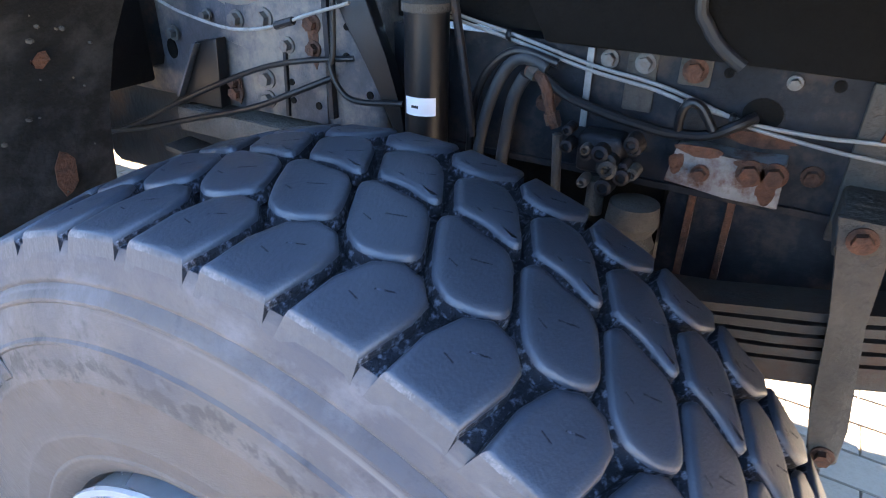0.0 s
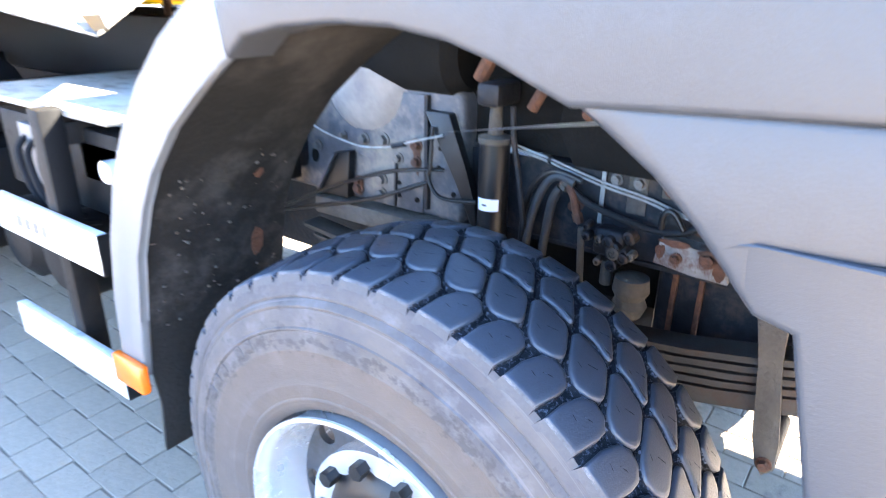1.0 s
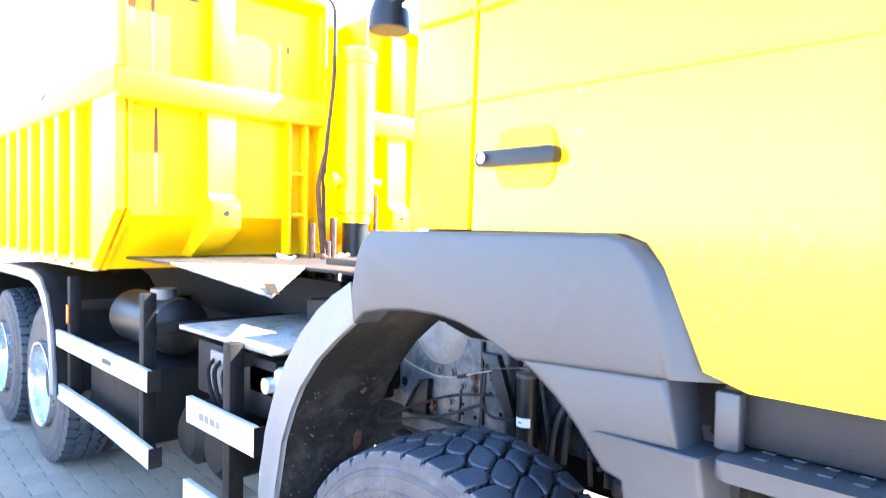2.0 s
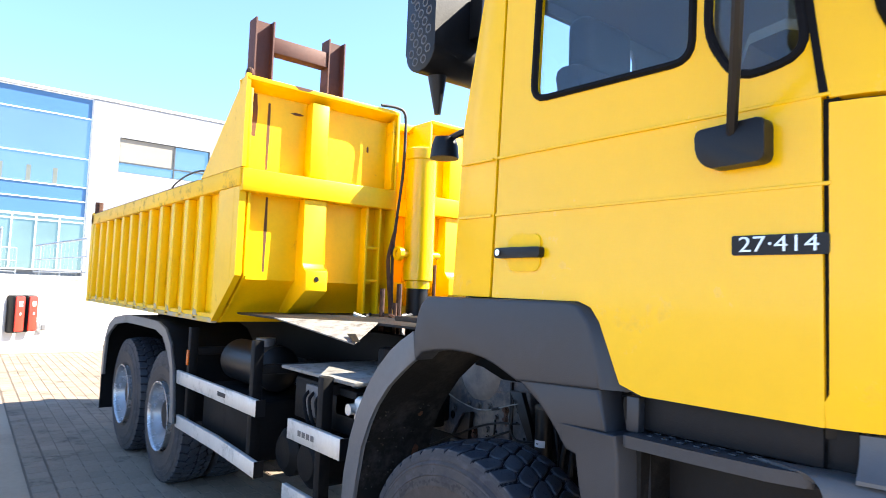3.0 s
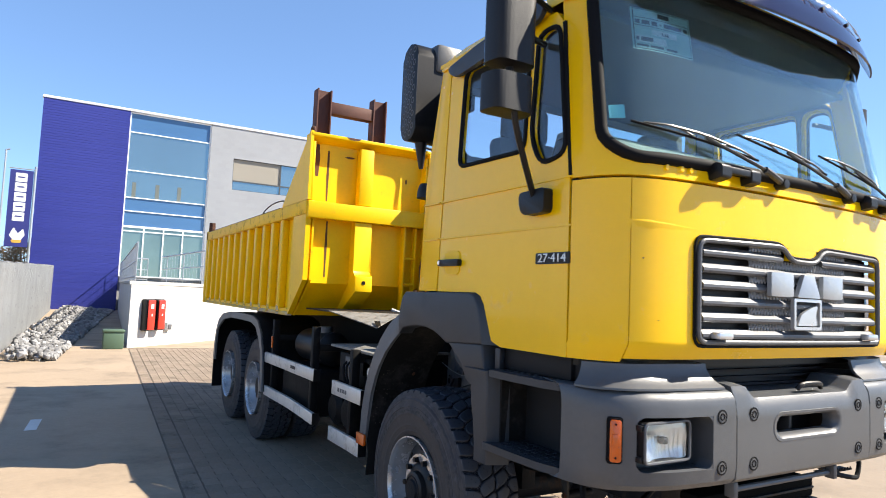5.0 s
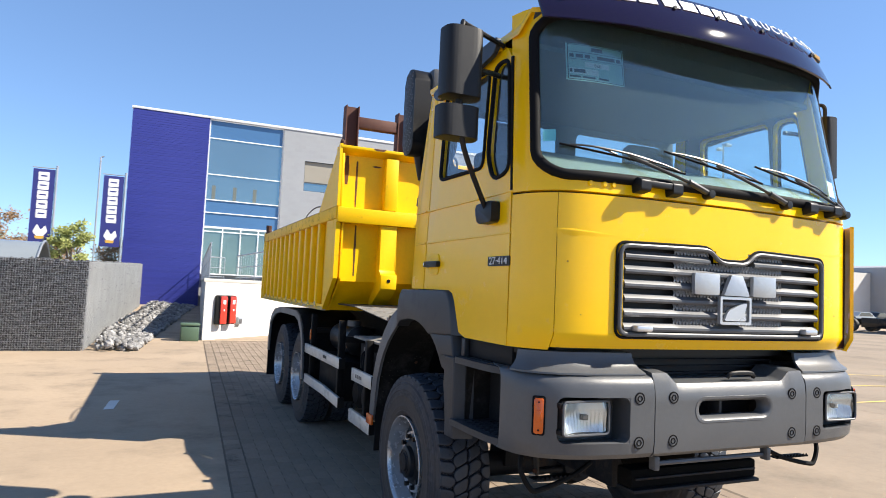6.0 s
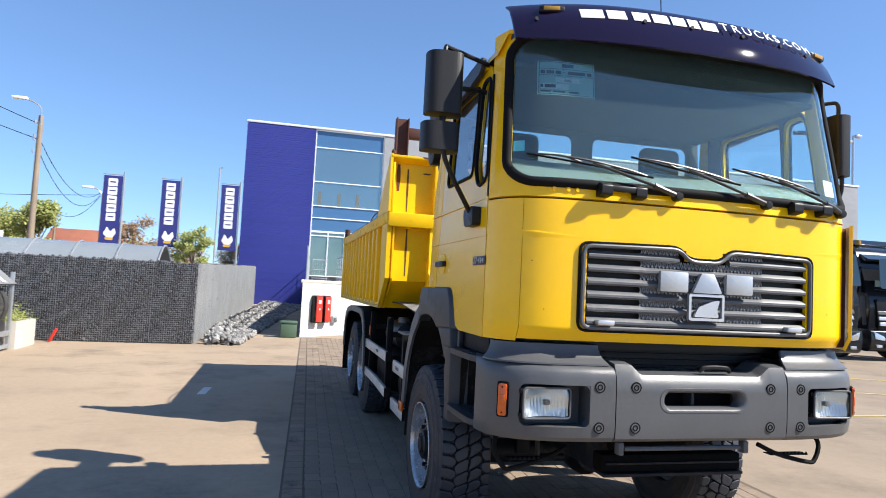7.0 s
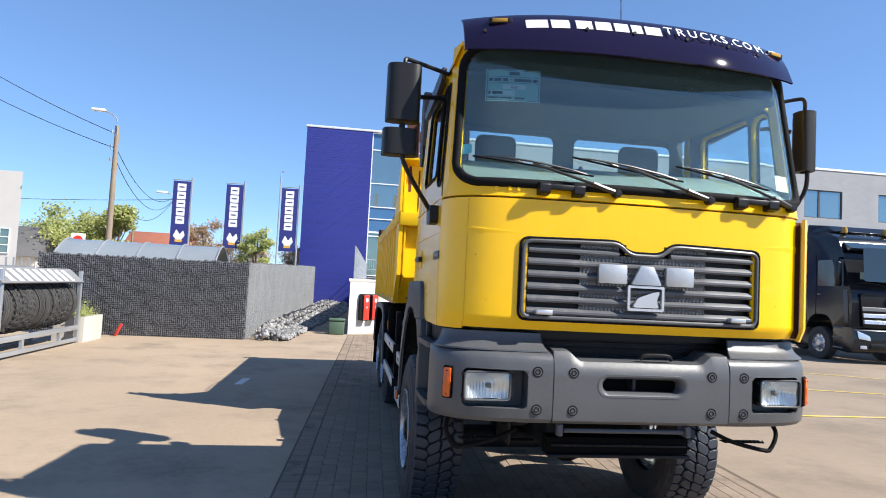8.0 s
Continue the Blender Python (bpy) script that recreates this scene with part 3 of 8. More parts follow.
def hose_cabinet():
    cab = thing("hose_cabinet", "red wall-mounted fire hose cabinet on the white wall", "cabinet", group="red wall cabinets")
    part("body", box(0, 0.3, -0.2, 0, 0, 0.86, 0.03), BLACK, cab, "black cabinet body")
    part("lid", box(0.02, 0.28, -0.24, -0.203, 0.03, 0.83, 0.015), RED, cab)
    part("latch", box(0.13, 0.17, -0.25, -0.241, 0.4, 0.46), WHITE, cab, "pale latch")
    part("plate", box(0.1, 0.2, -0.246, -0.241, 0.6, 0.72), WHITE, cab, "pale pictogram plate")
    return cab


c1 = hose_cabinet()
c1.matrix_basis = pose(*on_face(0.40, 0.44, 0.012), 0, 0, ang)
copy_thing(c1, pose(*on_face(0.80, 0.44, 0.012), 0, 0, ang))
sock = thing("wall_socket", "small grey outdoor socket box on the white wall", "socket box")
part("box", box(0, 0.2, -0.1, 0, 0, 0.22, 0.015), GALV, sock)
part("cover", box(0.03, 0.17, -0.12, -0.102, 0.03, 0.16, 0.01), PLINTH, sock)
sock.matrix_basis = pose(*on_face(1.35, 0.42, 0.012), 0, 0, ang)


def railing(a, b, n, glass=False):
    a, b = Vector(a), Vector(b)
    r = thing("railing", "galvanised steel terrace railing with thin uprights", "railing", group="terrace railings")
    part("handrail", tube([a + Vector((0, 0, 1.05)), b + Vector((0, 0, 1.05))], 0.03), GALV, r)
    for h in (0.12, 0.55):
        part("rail", tube([a + Vector((0, 0, h)), b + Vector((0, 0, h))], 0.018), GALV, r)
    for k in range(n + 1):
        p = a.lerp(b, k / n)
        part("post" if k % 6 == 0 else "baluster", tube([p, p + Vector((0, 0, 1.04))], 0.018 if k % 6 == 0 else 0.0045, 6), GALV, r)
    return r


railing((-1.5, 17.45, 1.78), (-0.32, BACK - 0.05, 1.78), 140)
railing((-0.70, 30.0, 1.78), (0.02, 30.0, 1.78), 6)
railing((0.62, 19.5, 1.78), (0.25, 26.8, 1.78), 14)
railing((0.75, 19.5, 1.78), (4.6, 23.1, 1.78), 14)

# ---- gabion enclosure ----
rng = random.Random(5)
GX0, GX1, GY, GH = -9.62, -4.31, 14.15, 2.03
gab = thing("gabion_wall", "wall of dark broken stone in wire gabion baskets", "gabion wall", (0, 0, 0), kind="structure")
part("core", box(GX0 + 0.1, GX1 - 0.1, GY + 0.1, GY + 0.4, 0.0, GH - 0.05), PLINTH, gab)
kinds = [rock_mesh(rng, 1.0, 0.8) for k in range(6)]
shapes = []
for b in kinds:
    b.verts.ensure_lookup_table()
    shapes.append(([v.co.copy() for v in b.verts], [[v.index for v in f.verts] for f in b.faces]))
    b.free()


def scatter(name, spots, material, parent=None):
    """Many stones as one mesh; spots are (place, size)."""
    vs, fs = [], []
    for p, s in spots:
        co, faces = rng.choice(shapes)
        turn = Euler((rng.uniform(0, 6.3), rng.uniform(0, 6.3), rng.uniform(0, 6.3))).to_matrix()
        n = len(vs)
        vs += [turn @ c * s + Vector(p) for c in co]
        fs += [[n + i for i in f] for f in faces]
    me = bpy.data.meshes.new(name)
    me.from_pydata(vs, [], fs)
    me.materials.append(material)
    return part(name, me, None, parent)


spots = []
for i in range(92):
    for j in range(30):
        spots.append(((GX0 + 0.05 + (i + rng.uniform(0.1, 0.9)) * (GX1 - GX0 - 0.08) / 92, GY + 0.06 + rng.uniform(-0.03, 0.03), 0.02 + (j + rng.uniform(0.1, 0.9)) * GH / 30), rng.uniform(0.036, 0.062)))
for i in range(92):
    for k in range(5):
        spots.append(((GX0 + 0.05 + (i + rng.random()) * (GX1 - GX0 - 0.08) / 92, GY + 0.09 + 0.08 * k, GH - 0.04 + rng.uniform(-0.02, 0.02)), rng.uniform(0.035, 0.055)))
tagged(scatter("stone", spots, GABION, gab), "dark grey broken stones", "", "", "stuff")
bm = bmesh.new()
for i in range(106):
    x = GX0 + (GX1 - GX0) * i / 105
    w = 0.0055 if i % 21 else 0.012
    add_box(bm, x - w / 2, x + w / 2, GY - 0.004, GY + 0.004, 0, GH)
for j in range(41):
    z = GH * j / 40
    add_box(bm, GX0, GX1, GY - 0.003, GY + 0.003, z - 0.0028, z + 0.0028)
tagged(part("wire_mesh", bm, WIRE, gab), "welded wire mesh", "", "", "stuff")

# the enclosure's long side, in the same stone baskets
GREYBOARD = mat("weathered_grey_board", (0.172, 0.176, 0.180), 0.8, var=0.16, scale=2.0, piece=0.06, bump=0.2)
FLANK_WIRE = mat("dull_zinc_wire", (0.36, 0.37, 0.375), 0.6, metal=0.15, var=0.2, scale=1.0)
S0, S1 = Vector((-4.33, 14.2, 0)), Vector((-3.77, 39.4, 0))
flank = thing("gabion_flank", "long sunlit side of the stone-filled wire gabion wall", "gabion wall", kind="structure")
along = (S1 - S0).normalized()
inw = Vector((-along.y, along.x, 0))
run = (S1 - S0).length
bm = bmesh.new()
for a, b in ((0.12, 0.42),):
    v = [bm.verts.new(p + Vector((0, 0, z))) for z in (0.0, GH - 0.05) for p in (S0 + inw * a, S1 + inw * a, S1 + inw * b, S0 + inw * b)]
    for f in ((3, 2, 1, 0), (4, 5, 6, 7), (0, 1, 5, 4), (1, 2, 6, 5), (2, 3, 7, 6), (3, 0, 4, 7)):
        bm.faces.new([v[k] for k in f])
part("core", bm, PLINTH, flank)
spots = []
for i in range(300):
    high = GH + 0.44 * i / 300
    for j in range(31):
        p = S0 + along * ((i + rng.uniform(0.1, 0.9)) * run / 300) + inw * (0.06 + rng.uniform(-0.03, 0.03))
        spots.append(((p.x, p.y, 0.02 + (j + rng.uniform(0.1, 0.9)) * high / 31), rng.uniform(0.036, 0.060)))
    for k in range(4):
        p = S0 + along * ((i + rng.random()) * run / 300) + inw * (0.10 + 0.08 * k)
        spots.append(((p.x, p.y, high - 0.04 + rng.uniform(-0.02, 0.02)), rng.uniform(0.035, 0.055)))
tagged(scatter("stone", spots, GABION_SUNLIT, flank), "dark grey broken stones", "", "", "stuff")
bm = bmesh.new()
for i in range(460):
    p = S0 + along * (run * i / 459) - inw * 0.004
    w = 0.003 if i % 20 else 0.006
    add_box(bm, p.x - w, p.x + w, p.y - w, p.y + w, 0, GH + 0.44 * i / 459)
for j in range(41):
    for a in range(12):
        p, q = S0 + along * (run * a / 12), S0 + along * (run * (a + 1) / 12)
        za, zb = ((GH + 0.44 * c / 12) * j / 40 for c in (a, a + 1))
        tube([p + Vector((0, 0, za)), q + Vector((0, 0, zb))], 0.0032, 4, bm=bm)
tagged(part("wire_mesh", bm, FLANK_WIRE, flank), "welded wire mesh", "", "", "stuff")

# rubble bank along it
spots = []
for k in range(3600):
    f = rng.random() ** 1.15
    p = S0.lerp(Vector((-3.3, 40.8, 0)), f)
    w = (0.85 + 1.6 * f) * rng.random()
    spots.append(((p.x + 0.25 + w, p.y + rng.uniform(-0.2, 0.2), 0.06 + 0.28 * (1 - w / (0.9 + 1.6 * f)) * rng.random()), rng.choice((0.04, 0.055, 0.075, 0.10)) * rng.uniform(0.8, 1.25)))
tagged(scatter("rubble", spots, ROCK), "bank of loose pale grey stones by the wall", "rubble", "", "stuff")
bin_ = thing("grit_bin", "low green plastic grit bin beside the terrace", "bin", (-1.95, 17.0, 0))
part("body", box(-0.24, 0.24, -0.2, 0.2, 0, 0.42, 0.03), GREENBOX, bin_)
part("lid", box(-0.26, 0.26, -0.22, 0.22, 0.424, 0.5, 0.03), GREENBOX, bin_)

# bike shelter with a curved translucent roof behind the gabions
shel = thing("shelter", "curved translucent polycarbonate shelter roof behind the gabions", "shelter", (-8.2, 18.6, 0))
cols = []
for x in np.linspace(-2.4, 2.35, 5):
    cols.append([(x, -1.1 + 2.2 * k / 12, 2.1 + 0.5 * math.sin(math.pi * k / 12)) for k in range(13)])
part("roof_sheet", grid_skin(cols, 0.02, lambda p: (0, 0, -1)), POLY, shel)
for x in np.linspace(-2.4, 2.35, 5):
    part("rib", tube([(x, -1.1 + 2.2 * k / 12, 2.125 + 0.5 * math.sin(math.pi * k / 12)) for k in range(13)], 0.028, 6), GALV, shel)
for x in (-2.3, 0, 2.25):
    part("post", tube([(x, 1.0, 0), (x, 1.0, 2.2)], 0.04, 8), GALV, shel)

# ---- banners ----
EMBLEM = mat("amber_emblem", (0.62, 0.36, 0.06), 0.6)


def banner():
    b = thing("banner_pole", "blue vertical banner with pale lettering on a galvanised pole", "banner", group="row of banners")
    part("pole", tube([(0.06, 0, 0), (0.06, 0, 6.3)], 0.045, 10), GALV, b)
    part("arm", tube([(0.06, 0, 6.16), (-0.84, 0, 6.16)], 0.02, 6), GALV, b)
    part("cloth", box(-0.8, 0.0, -0.012, 0.012, 2.98, 6.1), BANNER, b)
    for k in range(5):
        z = 5.98 - 0.40 * k
        part("letter_bar", prism(rounded(-0.60, -0.20, z - 0.36, z, 0.03, 2), "y", -0.018, -0.0125), WHITE, b)
        part("letter_gap", box(-0.52, -0.28, -0.0195, -0.0182, z - 0.20, z - 0.14), BANNER, b)
    part("emblem", prism(round_poly([(-0.66, 3.42), (-0.46, 3.20), (-0.30, 3.20), (-0.12, 3.46), (-0.20, 3.72), (-0.36, 3.52), (-0.52, 3.76)], 0.05), "y", -0.018, -0.0125), WHITE, b)
    part("emblem", prism(round_poly([(-0.55, 3.14), (-0.25, 3.14), (-0.22, 3.26), (-0.58, 3.26)], 0.03), "y", -0.0185, -0.0125), EMBLEM, b)
    return b


b0 = banner()
BIG = Matrix.Diagonal((1.24, 1.24, 1.24, 1.0))
b0.matrix_basis = pose(-11.27, 36.55, -0.42) @ BIG
copy_thing(b0, pose(-8.2, 36.55, -0.42))
copy_thing(b0, pose(-4.93, 36.55, -0.42))
mast = thing("flag_mast", "thin bare mast standing behind the banners", "mast", (-6.6, 42.0, 0))
part("pole", tube([(0, 0, 0), (0, 0, 9.0)], 0.05, 8), GALV, mast)
part("tip", tube([(0, 0, 9.0), (0.18, 0, 9.05)], 0.04, 6), GALV, mast)

# ---- distance ----
ring = thing("utility_pole", "leaning weathered wooden utility pole with a street lamp", "utility pole", (-16.35, 38.0, 0))
part("pole", cyl((0.18, 0, 0), (0.18, 0, 10.45), 0.2, 12, 0.13), POLE, ring)
part("lamp_arm", tube([(0.22, -0.1, 9.9), (0.2, -0.18, 10.8), (-0.15, -0.2, 11.15), (-0.6, -0.2, 11.3)], 0.04, 8, 6), GALV, ring)
part("lamp_head", box(-1.3, -0.5, -0.35, -0.05, 11.24, 11.42, 0.06), WHITEFRAME, ring, "pale lamp head")
for z in (9.95, 9.10, 8.95, 8.25):
    part("insulator", cyl((0.0, -0.25, z), (0.0, -0.25, z + 0.2), 0.06, 8), GALV, ring)
WIRES = (((-16.3, 38, 10.0), (-30, 44, 16.6), 0.3), ((-16.3, 38, 9.1), (-30, 44, 14.8), 0.3), ((-16.1, 38, 9.0), (-18.3, 60, 8.7), 1.5), ((-16.1, 38, 8.3), (-18.3, 60, 8.5), 1.9), ((-42, 58, 7.3), (-18.3, 60, 8.5), 0.3), ((-23.6, 66, 7.2), (-18.3, 60, 8.4), 1.1))
for a, b, sag in WIRES:
    pts = [Vector(a).lerp(Vector(b), t / 12) - Vector((0, 0, sag * 4 * t / 12 * (1 - t / 12))) for t in range(13)]
    w = thing("overhead_wire", "black overhead wire sagging between poles", "wire", group="overhead wires")
    part("strand", tube(pts, 0.022, 5), BLACK, w)
p2 = thing("street_lamp", "grey street lamp far behind the yard", "street lamp", (-18.1, 60.0, 0))
part("pole", cyl((0, 0, 0), (0, 0, 8.7), 0.13, 10, 0.08), POLE, p2)
part("lamp_arm", tube([(0, 0, 8.5), (-0.4, 0, 8.95), (-0.9, 0, 9.1)], 0.05, 6, 4), GALV, p2)
part("lamp_head", box(-1.75, -0.8, -0.15, 0.15, 9.02, 9.24, 0.06), WHITEFRAME, p2, "pale lamp head")
p4 = thing("utility_pole", "thin grey utility pole far behind the yard", "utility pole", (-23.6, 66.0, 0))
part("pole", cyl((0, 0, 0), (0, 0, 7.3), 0.12, 8, 0.09), POLE, p4)
p3 = thing("lamp_mast", "floodlight mast behind the office roof", "lamp mast", (58.5, 53.8, 0))
part("pole", cyl((0, 0, 0), (0, 0, 20.9), 0.18, 10, 0.12), GALV, p3)
for dx, z in ((-0.7, 20.0), (0.65, 20.7)):
    part("floodlight", box(dx - 0.38, dx + 0.38, -0.22, 0.22, z, z + 0.33, 0.03), GALV, p3)


def tree(at, height, width, material, label, seed, n=2600):
    r = random.Random(seed)
    t = thing("tree", label, "tree", at, group="trees behind the yard")
    bm = cyl((0, 0, 0), (0.1, 0, height * 0.55), 0.03 * height, 9, 0.012 * height)
    tips = []
    for k in range(9):
        a = 6.28 * k / 9 + r.uniform(-0.3, 0.3)
        z0 = height * r.uniform(0.2, 0.5)
        tip = Vector((math.cos(a) * width * r.uniform(0.25, 0.42), math.sin(a) * width * r.uniform(0.25, 0.42), height * r.uniform(0.5, 0.88)))
        cyl((0.05, 0, z0), tip, 0.011 * height, 6, 0.004 * height, bm)
        tips.append(tip)
    part("trunk", bm, BARK, t)
    tips += [Vector((r.uniform(-0.36, 0.36) * width, r.uniform(-0.36, 0.36) * width, height * r.uniform(0.35, 0.95))) for k in range(14)]
    vs, fs = [], []
    for k in range(n):
        c = r.choice(tips) + Vector((r.gauss(0, 0.085), r.gauss(0, 0.085), r.gauss(0, 0.06))) * width
        u = Vector((r.uniform(-1, 1), r.uniform(-1, 1), r.uniform(-1, 1))).normalized()
        w = u.orthogonal().normalized()
        s = r.uniform(0.6, 1.3) * 0.020 * height
        i = len(vs)
        vs += [c - u * s, c + w * s * 0.5, c + u * s, c - w * s * 0.5]
        fs.append((i, i + 1, i + 2, i + 3))
    me = bpy.data.meshes.new("crown")
    me.from_pydata(vs, [], fs)
    me.materials.append(material)
    part("crown", me, None, t)
    return t


tree((-27.5, 62, 0), 7.4, 7.0, LEAF, "broad green tree beyond the fence", 1, 7920)
tree((-23.2, 60, 0), 7.9, 3.6, LEAF, "tall dense green tree beyond the fence", 2, 7040)
tree((-33.0, 66, 0), 6.0, 7.0, LEAF, "broad green tree beyond the fence", 3, 5720)
tree((-15.2, 60, 0), 6.9, 4.6, LEAF_RUST, "reddish half-bare tree beyond the fence", 4, 3960)
tree((-7.2, 36, 0), 4.7, 1.9, LEAF, "bushy green tree behind the gabions", 5, 2600)
tree((-12.0, 64, 0), 5.0, 5.0, LEAF_RUST, "low reddish tree beyond the fence", 6, 3960)
tree((-18.5, 72, 0), 5.2, 5.0, LEAF, "low green tree beyond the fence", 7, 4840)
tree((-6.2, 62, 0), 5.0, 4.6, LEAF_RUST, "low reddish tree beyond the fence", 8, 3960)
tree((-40.0, 70, 0), 6.5, 8.0, LEAF, "broad green tree beyond the fence", 9, 5720)
hs = thing("house", "brick house with a red tiled roof in the distance", "house", (-22.0, 68.0, 0))
part("wall", box(-3, 3.2, 0, 6, 0, 3.6), mat("brick_wall", (0.30, 0.17, 0.12), 0.85, var=0.2, fine=20.0), hs)
part("roof", prism([(-0.4, 3.5), (6.4, 3.5), (3.0, 5.9)], "x", -3.4, 3.6, 0.04), BRICKROOF, hs)
wb = thing("warehouse", "white rendered warehouse with a barred window", "warehouse", (-22.2, 40.0, 0))
part("wall", prism([(-14, 0), (0, 0), (-9.6, 18), (-14, 18)], "z", 0, 7.5), WHITEWALL, wb)
wn_ = part("window", box(-1.65, -0.45, -0.03, 0.0, 2.3, 3.9), DOORGLASS, wb, "grey window with white bars")
for x in (-1.65, -1.07, -0.50):
    part("bar", box(x, x + 0.06, -0.07, -0.031, 2.3, 3.9), WHITEFRAME, wn_)
for z in (2.3, 2.8, 3.3, 3.84):
    part("bar", box(-1.588, -1.072, -0.066, -0.031, z, z + 0.06), WHITEFRAME, wn_)
    part("bar", box(-1.008, -0.502, -0.066, -0.031, z, z + 0.06), WHITEFRAME, wn_)
lh = thing("low_house", "low house with a dark roof behind the fence", "house", (-32.5, 58.0, 0))
part("wall", box(-3, 3.5, 0, 6, 0, 2.4), WHITEWALL, lh)
part("roof", prism([(-0.5, 2.35), (6.5, 2.35), (3.0, 5.2)], "x", -3.4, 3.9, 0.04), PLINTH, lh)
yf = thing("yard_fence", "grey vertical bar fence at the edge of the yard", "fence", (-10.7, 16.6, 0))
for k in range(30):
    part("bar", box(-6 + 0.2 * k, -5.96 + 0.2 * k, -0.02, 0.02, 0, 1.9), GALV, yf)
part("rail", box(-6, 0, -0.035, -0.021, 1.6, 1.66), GALV, yf)
part("rail", box(-6, 0, -0.035, -0.021, 0.3, 0.36), GALV, yf)


# ---- the lorry ----
lorry = thing("lorry", "yellow three-axle tipper lorry with a grey bumper, parked", "lorry")
PLAN = [(0.0, 0.035), (0.4, 0.04), (0.74, 0.06), (0.9, 0.08), (1.0, 0.105), (1.07, 0.14), (1.12, 0.185), (1.16, 0.24), (1.185, 0.30), (1.2, 0.37)]


def front_y(x):
    return float(np.interp(abs(x), [p[0] for p in PLAN], [p[1] for p in PLAN]))


def skin_point(x, z, out=0.0):
    """A place on the cab's front skin; it leans back above the cowl."""
    up = max(0.0, z - 2.28)
    low = max(0.0, 1.56 - z)
    return Vector((x * (1 - 0.045 * up), front_y(x) + 0.175 * up + 0.55 * low - out, z))


def skin(xs, zs, thick=0.02, skip=lambda x, z: False, out=0.0):
    bm = bmesh.new()
    f = [[bm.verts.new(skin_point(x, z, out)) for z in zs] for x in xs]
    for i in range(len(xs) - 1):
        for j in range(len(zs) - 1):
            if not skip((xs[i] + xs[i + 1]) / 2, (zs[j] + zs[j + 1]) / 2):
                bm.faces.new((f[i][j], f[i + 1][j], f[i + 1][j + 1], f[i][j + 1]))
    lone = [v for v in bm.verts if not v.link_faces]
    bmesh.ops.delete(bm, geom=lone, context="VERTS")
    bmesh.ops.recalc_face_normals(bm, faces=bm.faces)
    bm.faces.ensure_lookup_table()
    if sum(fc.normal.y for fc in bm.faces) > 0:
        bmesh.ops.reverse_faces(bm, faces=bm.faces)
    bmesh.ops.solidify(bm, geom=list(bm.faces), thickness=thick)
    return bm


def arange(a, b, step):
    n = max(1, round((b - a) / step))
    return [a + (b - a) * k / n for k in range(n + 1)]


def inside_round(x, z, x0, x1, z0, z1, r):
    if not (x0 < x < x1 and z0 < z < z1):
        return False
    cx, cz = min(max(x, x0 + r), x1 - r), min(max(z, z0 + r), z1 - r)
    return (x - cx) ** 2 + (z - cz) ** 2 <= r * r


XC = 1.07  # where the front meets the corner panels
front = part("front_panel", skin(arange(-XC, XC, 0.05), [1.495, 1.53, 1.56, *arange(1.575, 2.025, 0.05), 2.06, 2.15, 2.262], 0.02,
                                 lambda x, z: abs(x) < 0.74 and 1.575 < z < 2.025), YELLOW, lorry)
for s in (-1, 1):
    xs = [p[0] for p in PLAN if p[0] > XC]
    cp = part("corner_panel", skin([s * x for x in (1.0725, *xs)], [1.48, 1.53, 1.56, *arange(1.6, 2.262, 0.08)], 0.02), YELLOW, lorry)
    if s > 0:
        cp.matrix_basis = pose(0.035, -0.045, 0)
        part("vane_gap", box(1.06, 1.13, 0.17, 0.19, 1.5, 2.25), RUST_BEAM, lorry)

# cowl, pillars and header round the windscreen
WX, WZ0, WZ1, WR = 1.15, 2.355, 3.245, 0.13
xs = sorted({*arange(-1.0, 1.0, 0.1), *(s * x for s in (-1, 1) for x in arange(1.0, 1.18, 0.02)), 1.19, -1.19, 1.2, -1.2})
zs = [*arange(2.275, 2.6, 0.025), *arange(2.7, 3.0, 0.1), *arange(3.05, 3.30, 0.025)]
part("windscreen_surround", skin(xs, zs, 0.03, lambda x, z: inside_round(x, z, -WX, WX, WZ0, WZ1, WR)), YELLOW, lorry)
screen = part("windscreen", skin(arange(-WX, WX, 0.04), arange(WZ0 + 0.005, WZ1 - 0.005, 0.08), 0.006,
                                 lambda x, z: not inside_round(x, z, -WX, WX, WZ0, WZ1, WR), out=-0.008), TEAL, lorry)
screen.visible_shadow = False
path = [skin_point(x, z, 0.002) for x, z in rounded(-WX, WX, WZ0, WZ1, WR, 6)]
fine = []
for a, b in zip(path, path[1:] + path[:1]):
    n = max(1, int((b - a).length / 0.06))
    fine += [(a.lerp(b, k / n).x, a.lerp(b, k / n).z) for k in range(n)]
fine = [skin_point(x / (1 - 0.045 * max(0, z - 2.28)), z, 0.002) for x, z in fine]
part("seal", tube([*fine, fine[0], fine[1]], 0.028, 14), SEAL, screen, "black rubber windscreen seal")

def on_screen(x0, x1, z0, z1, out=-0.018):
    return grid_skin([[skin_point(x / (1 - 0.036), z, out) for z in (z0, (z0 + z1) / 2, z1)] for x in arange(x0, x1, 0.08)], 0.001, lambda p: (0, 1, 0))


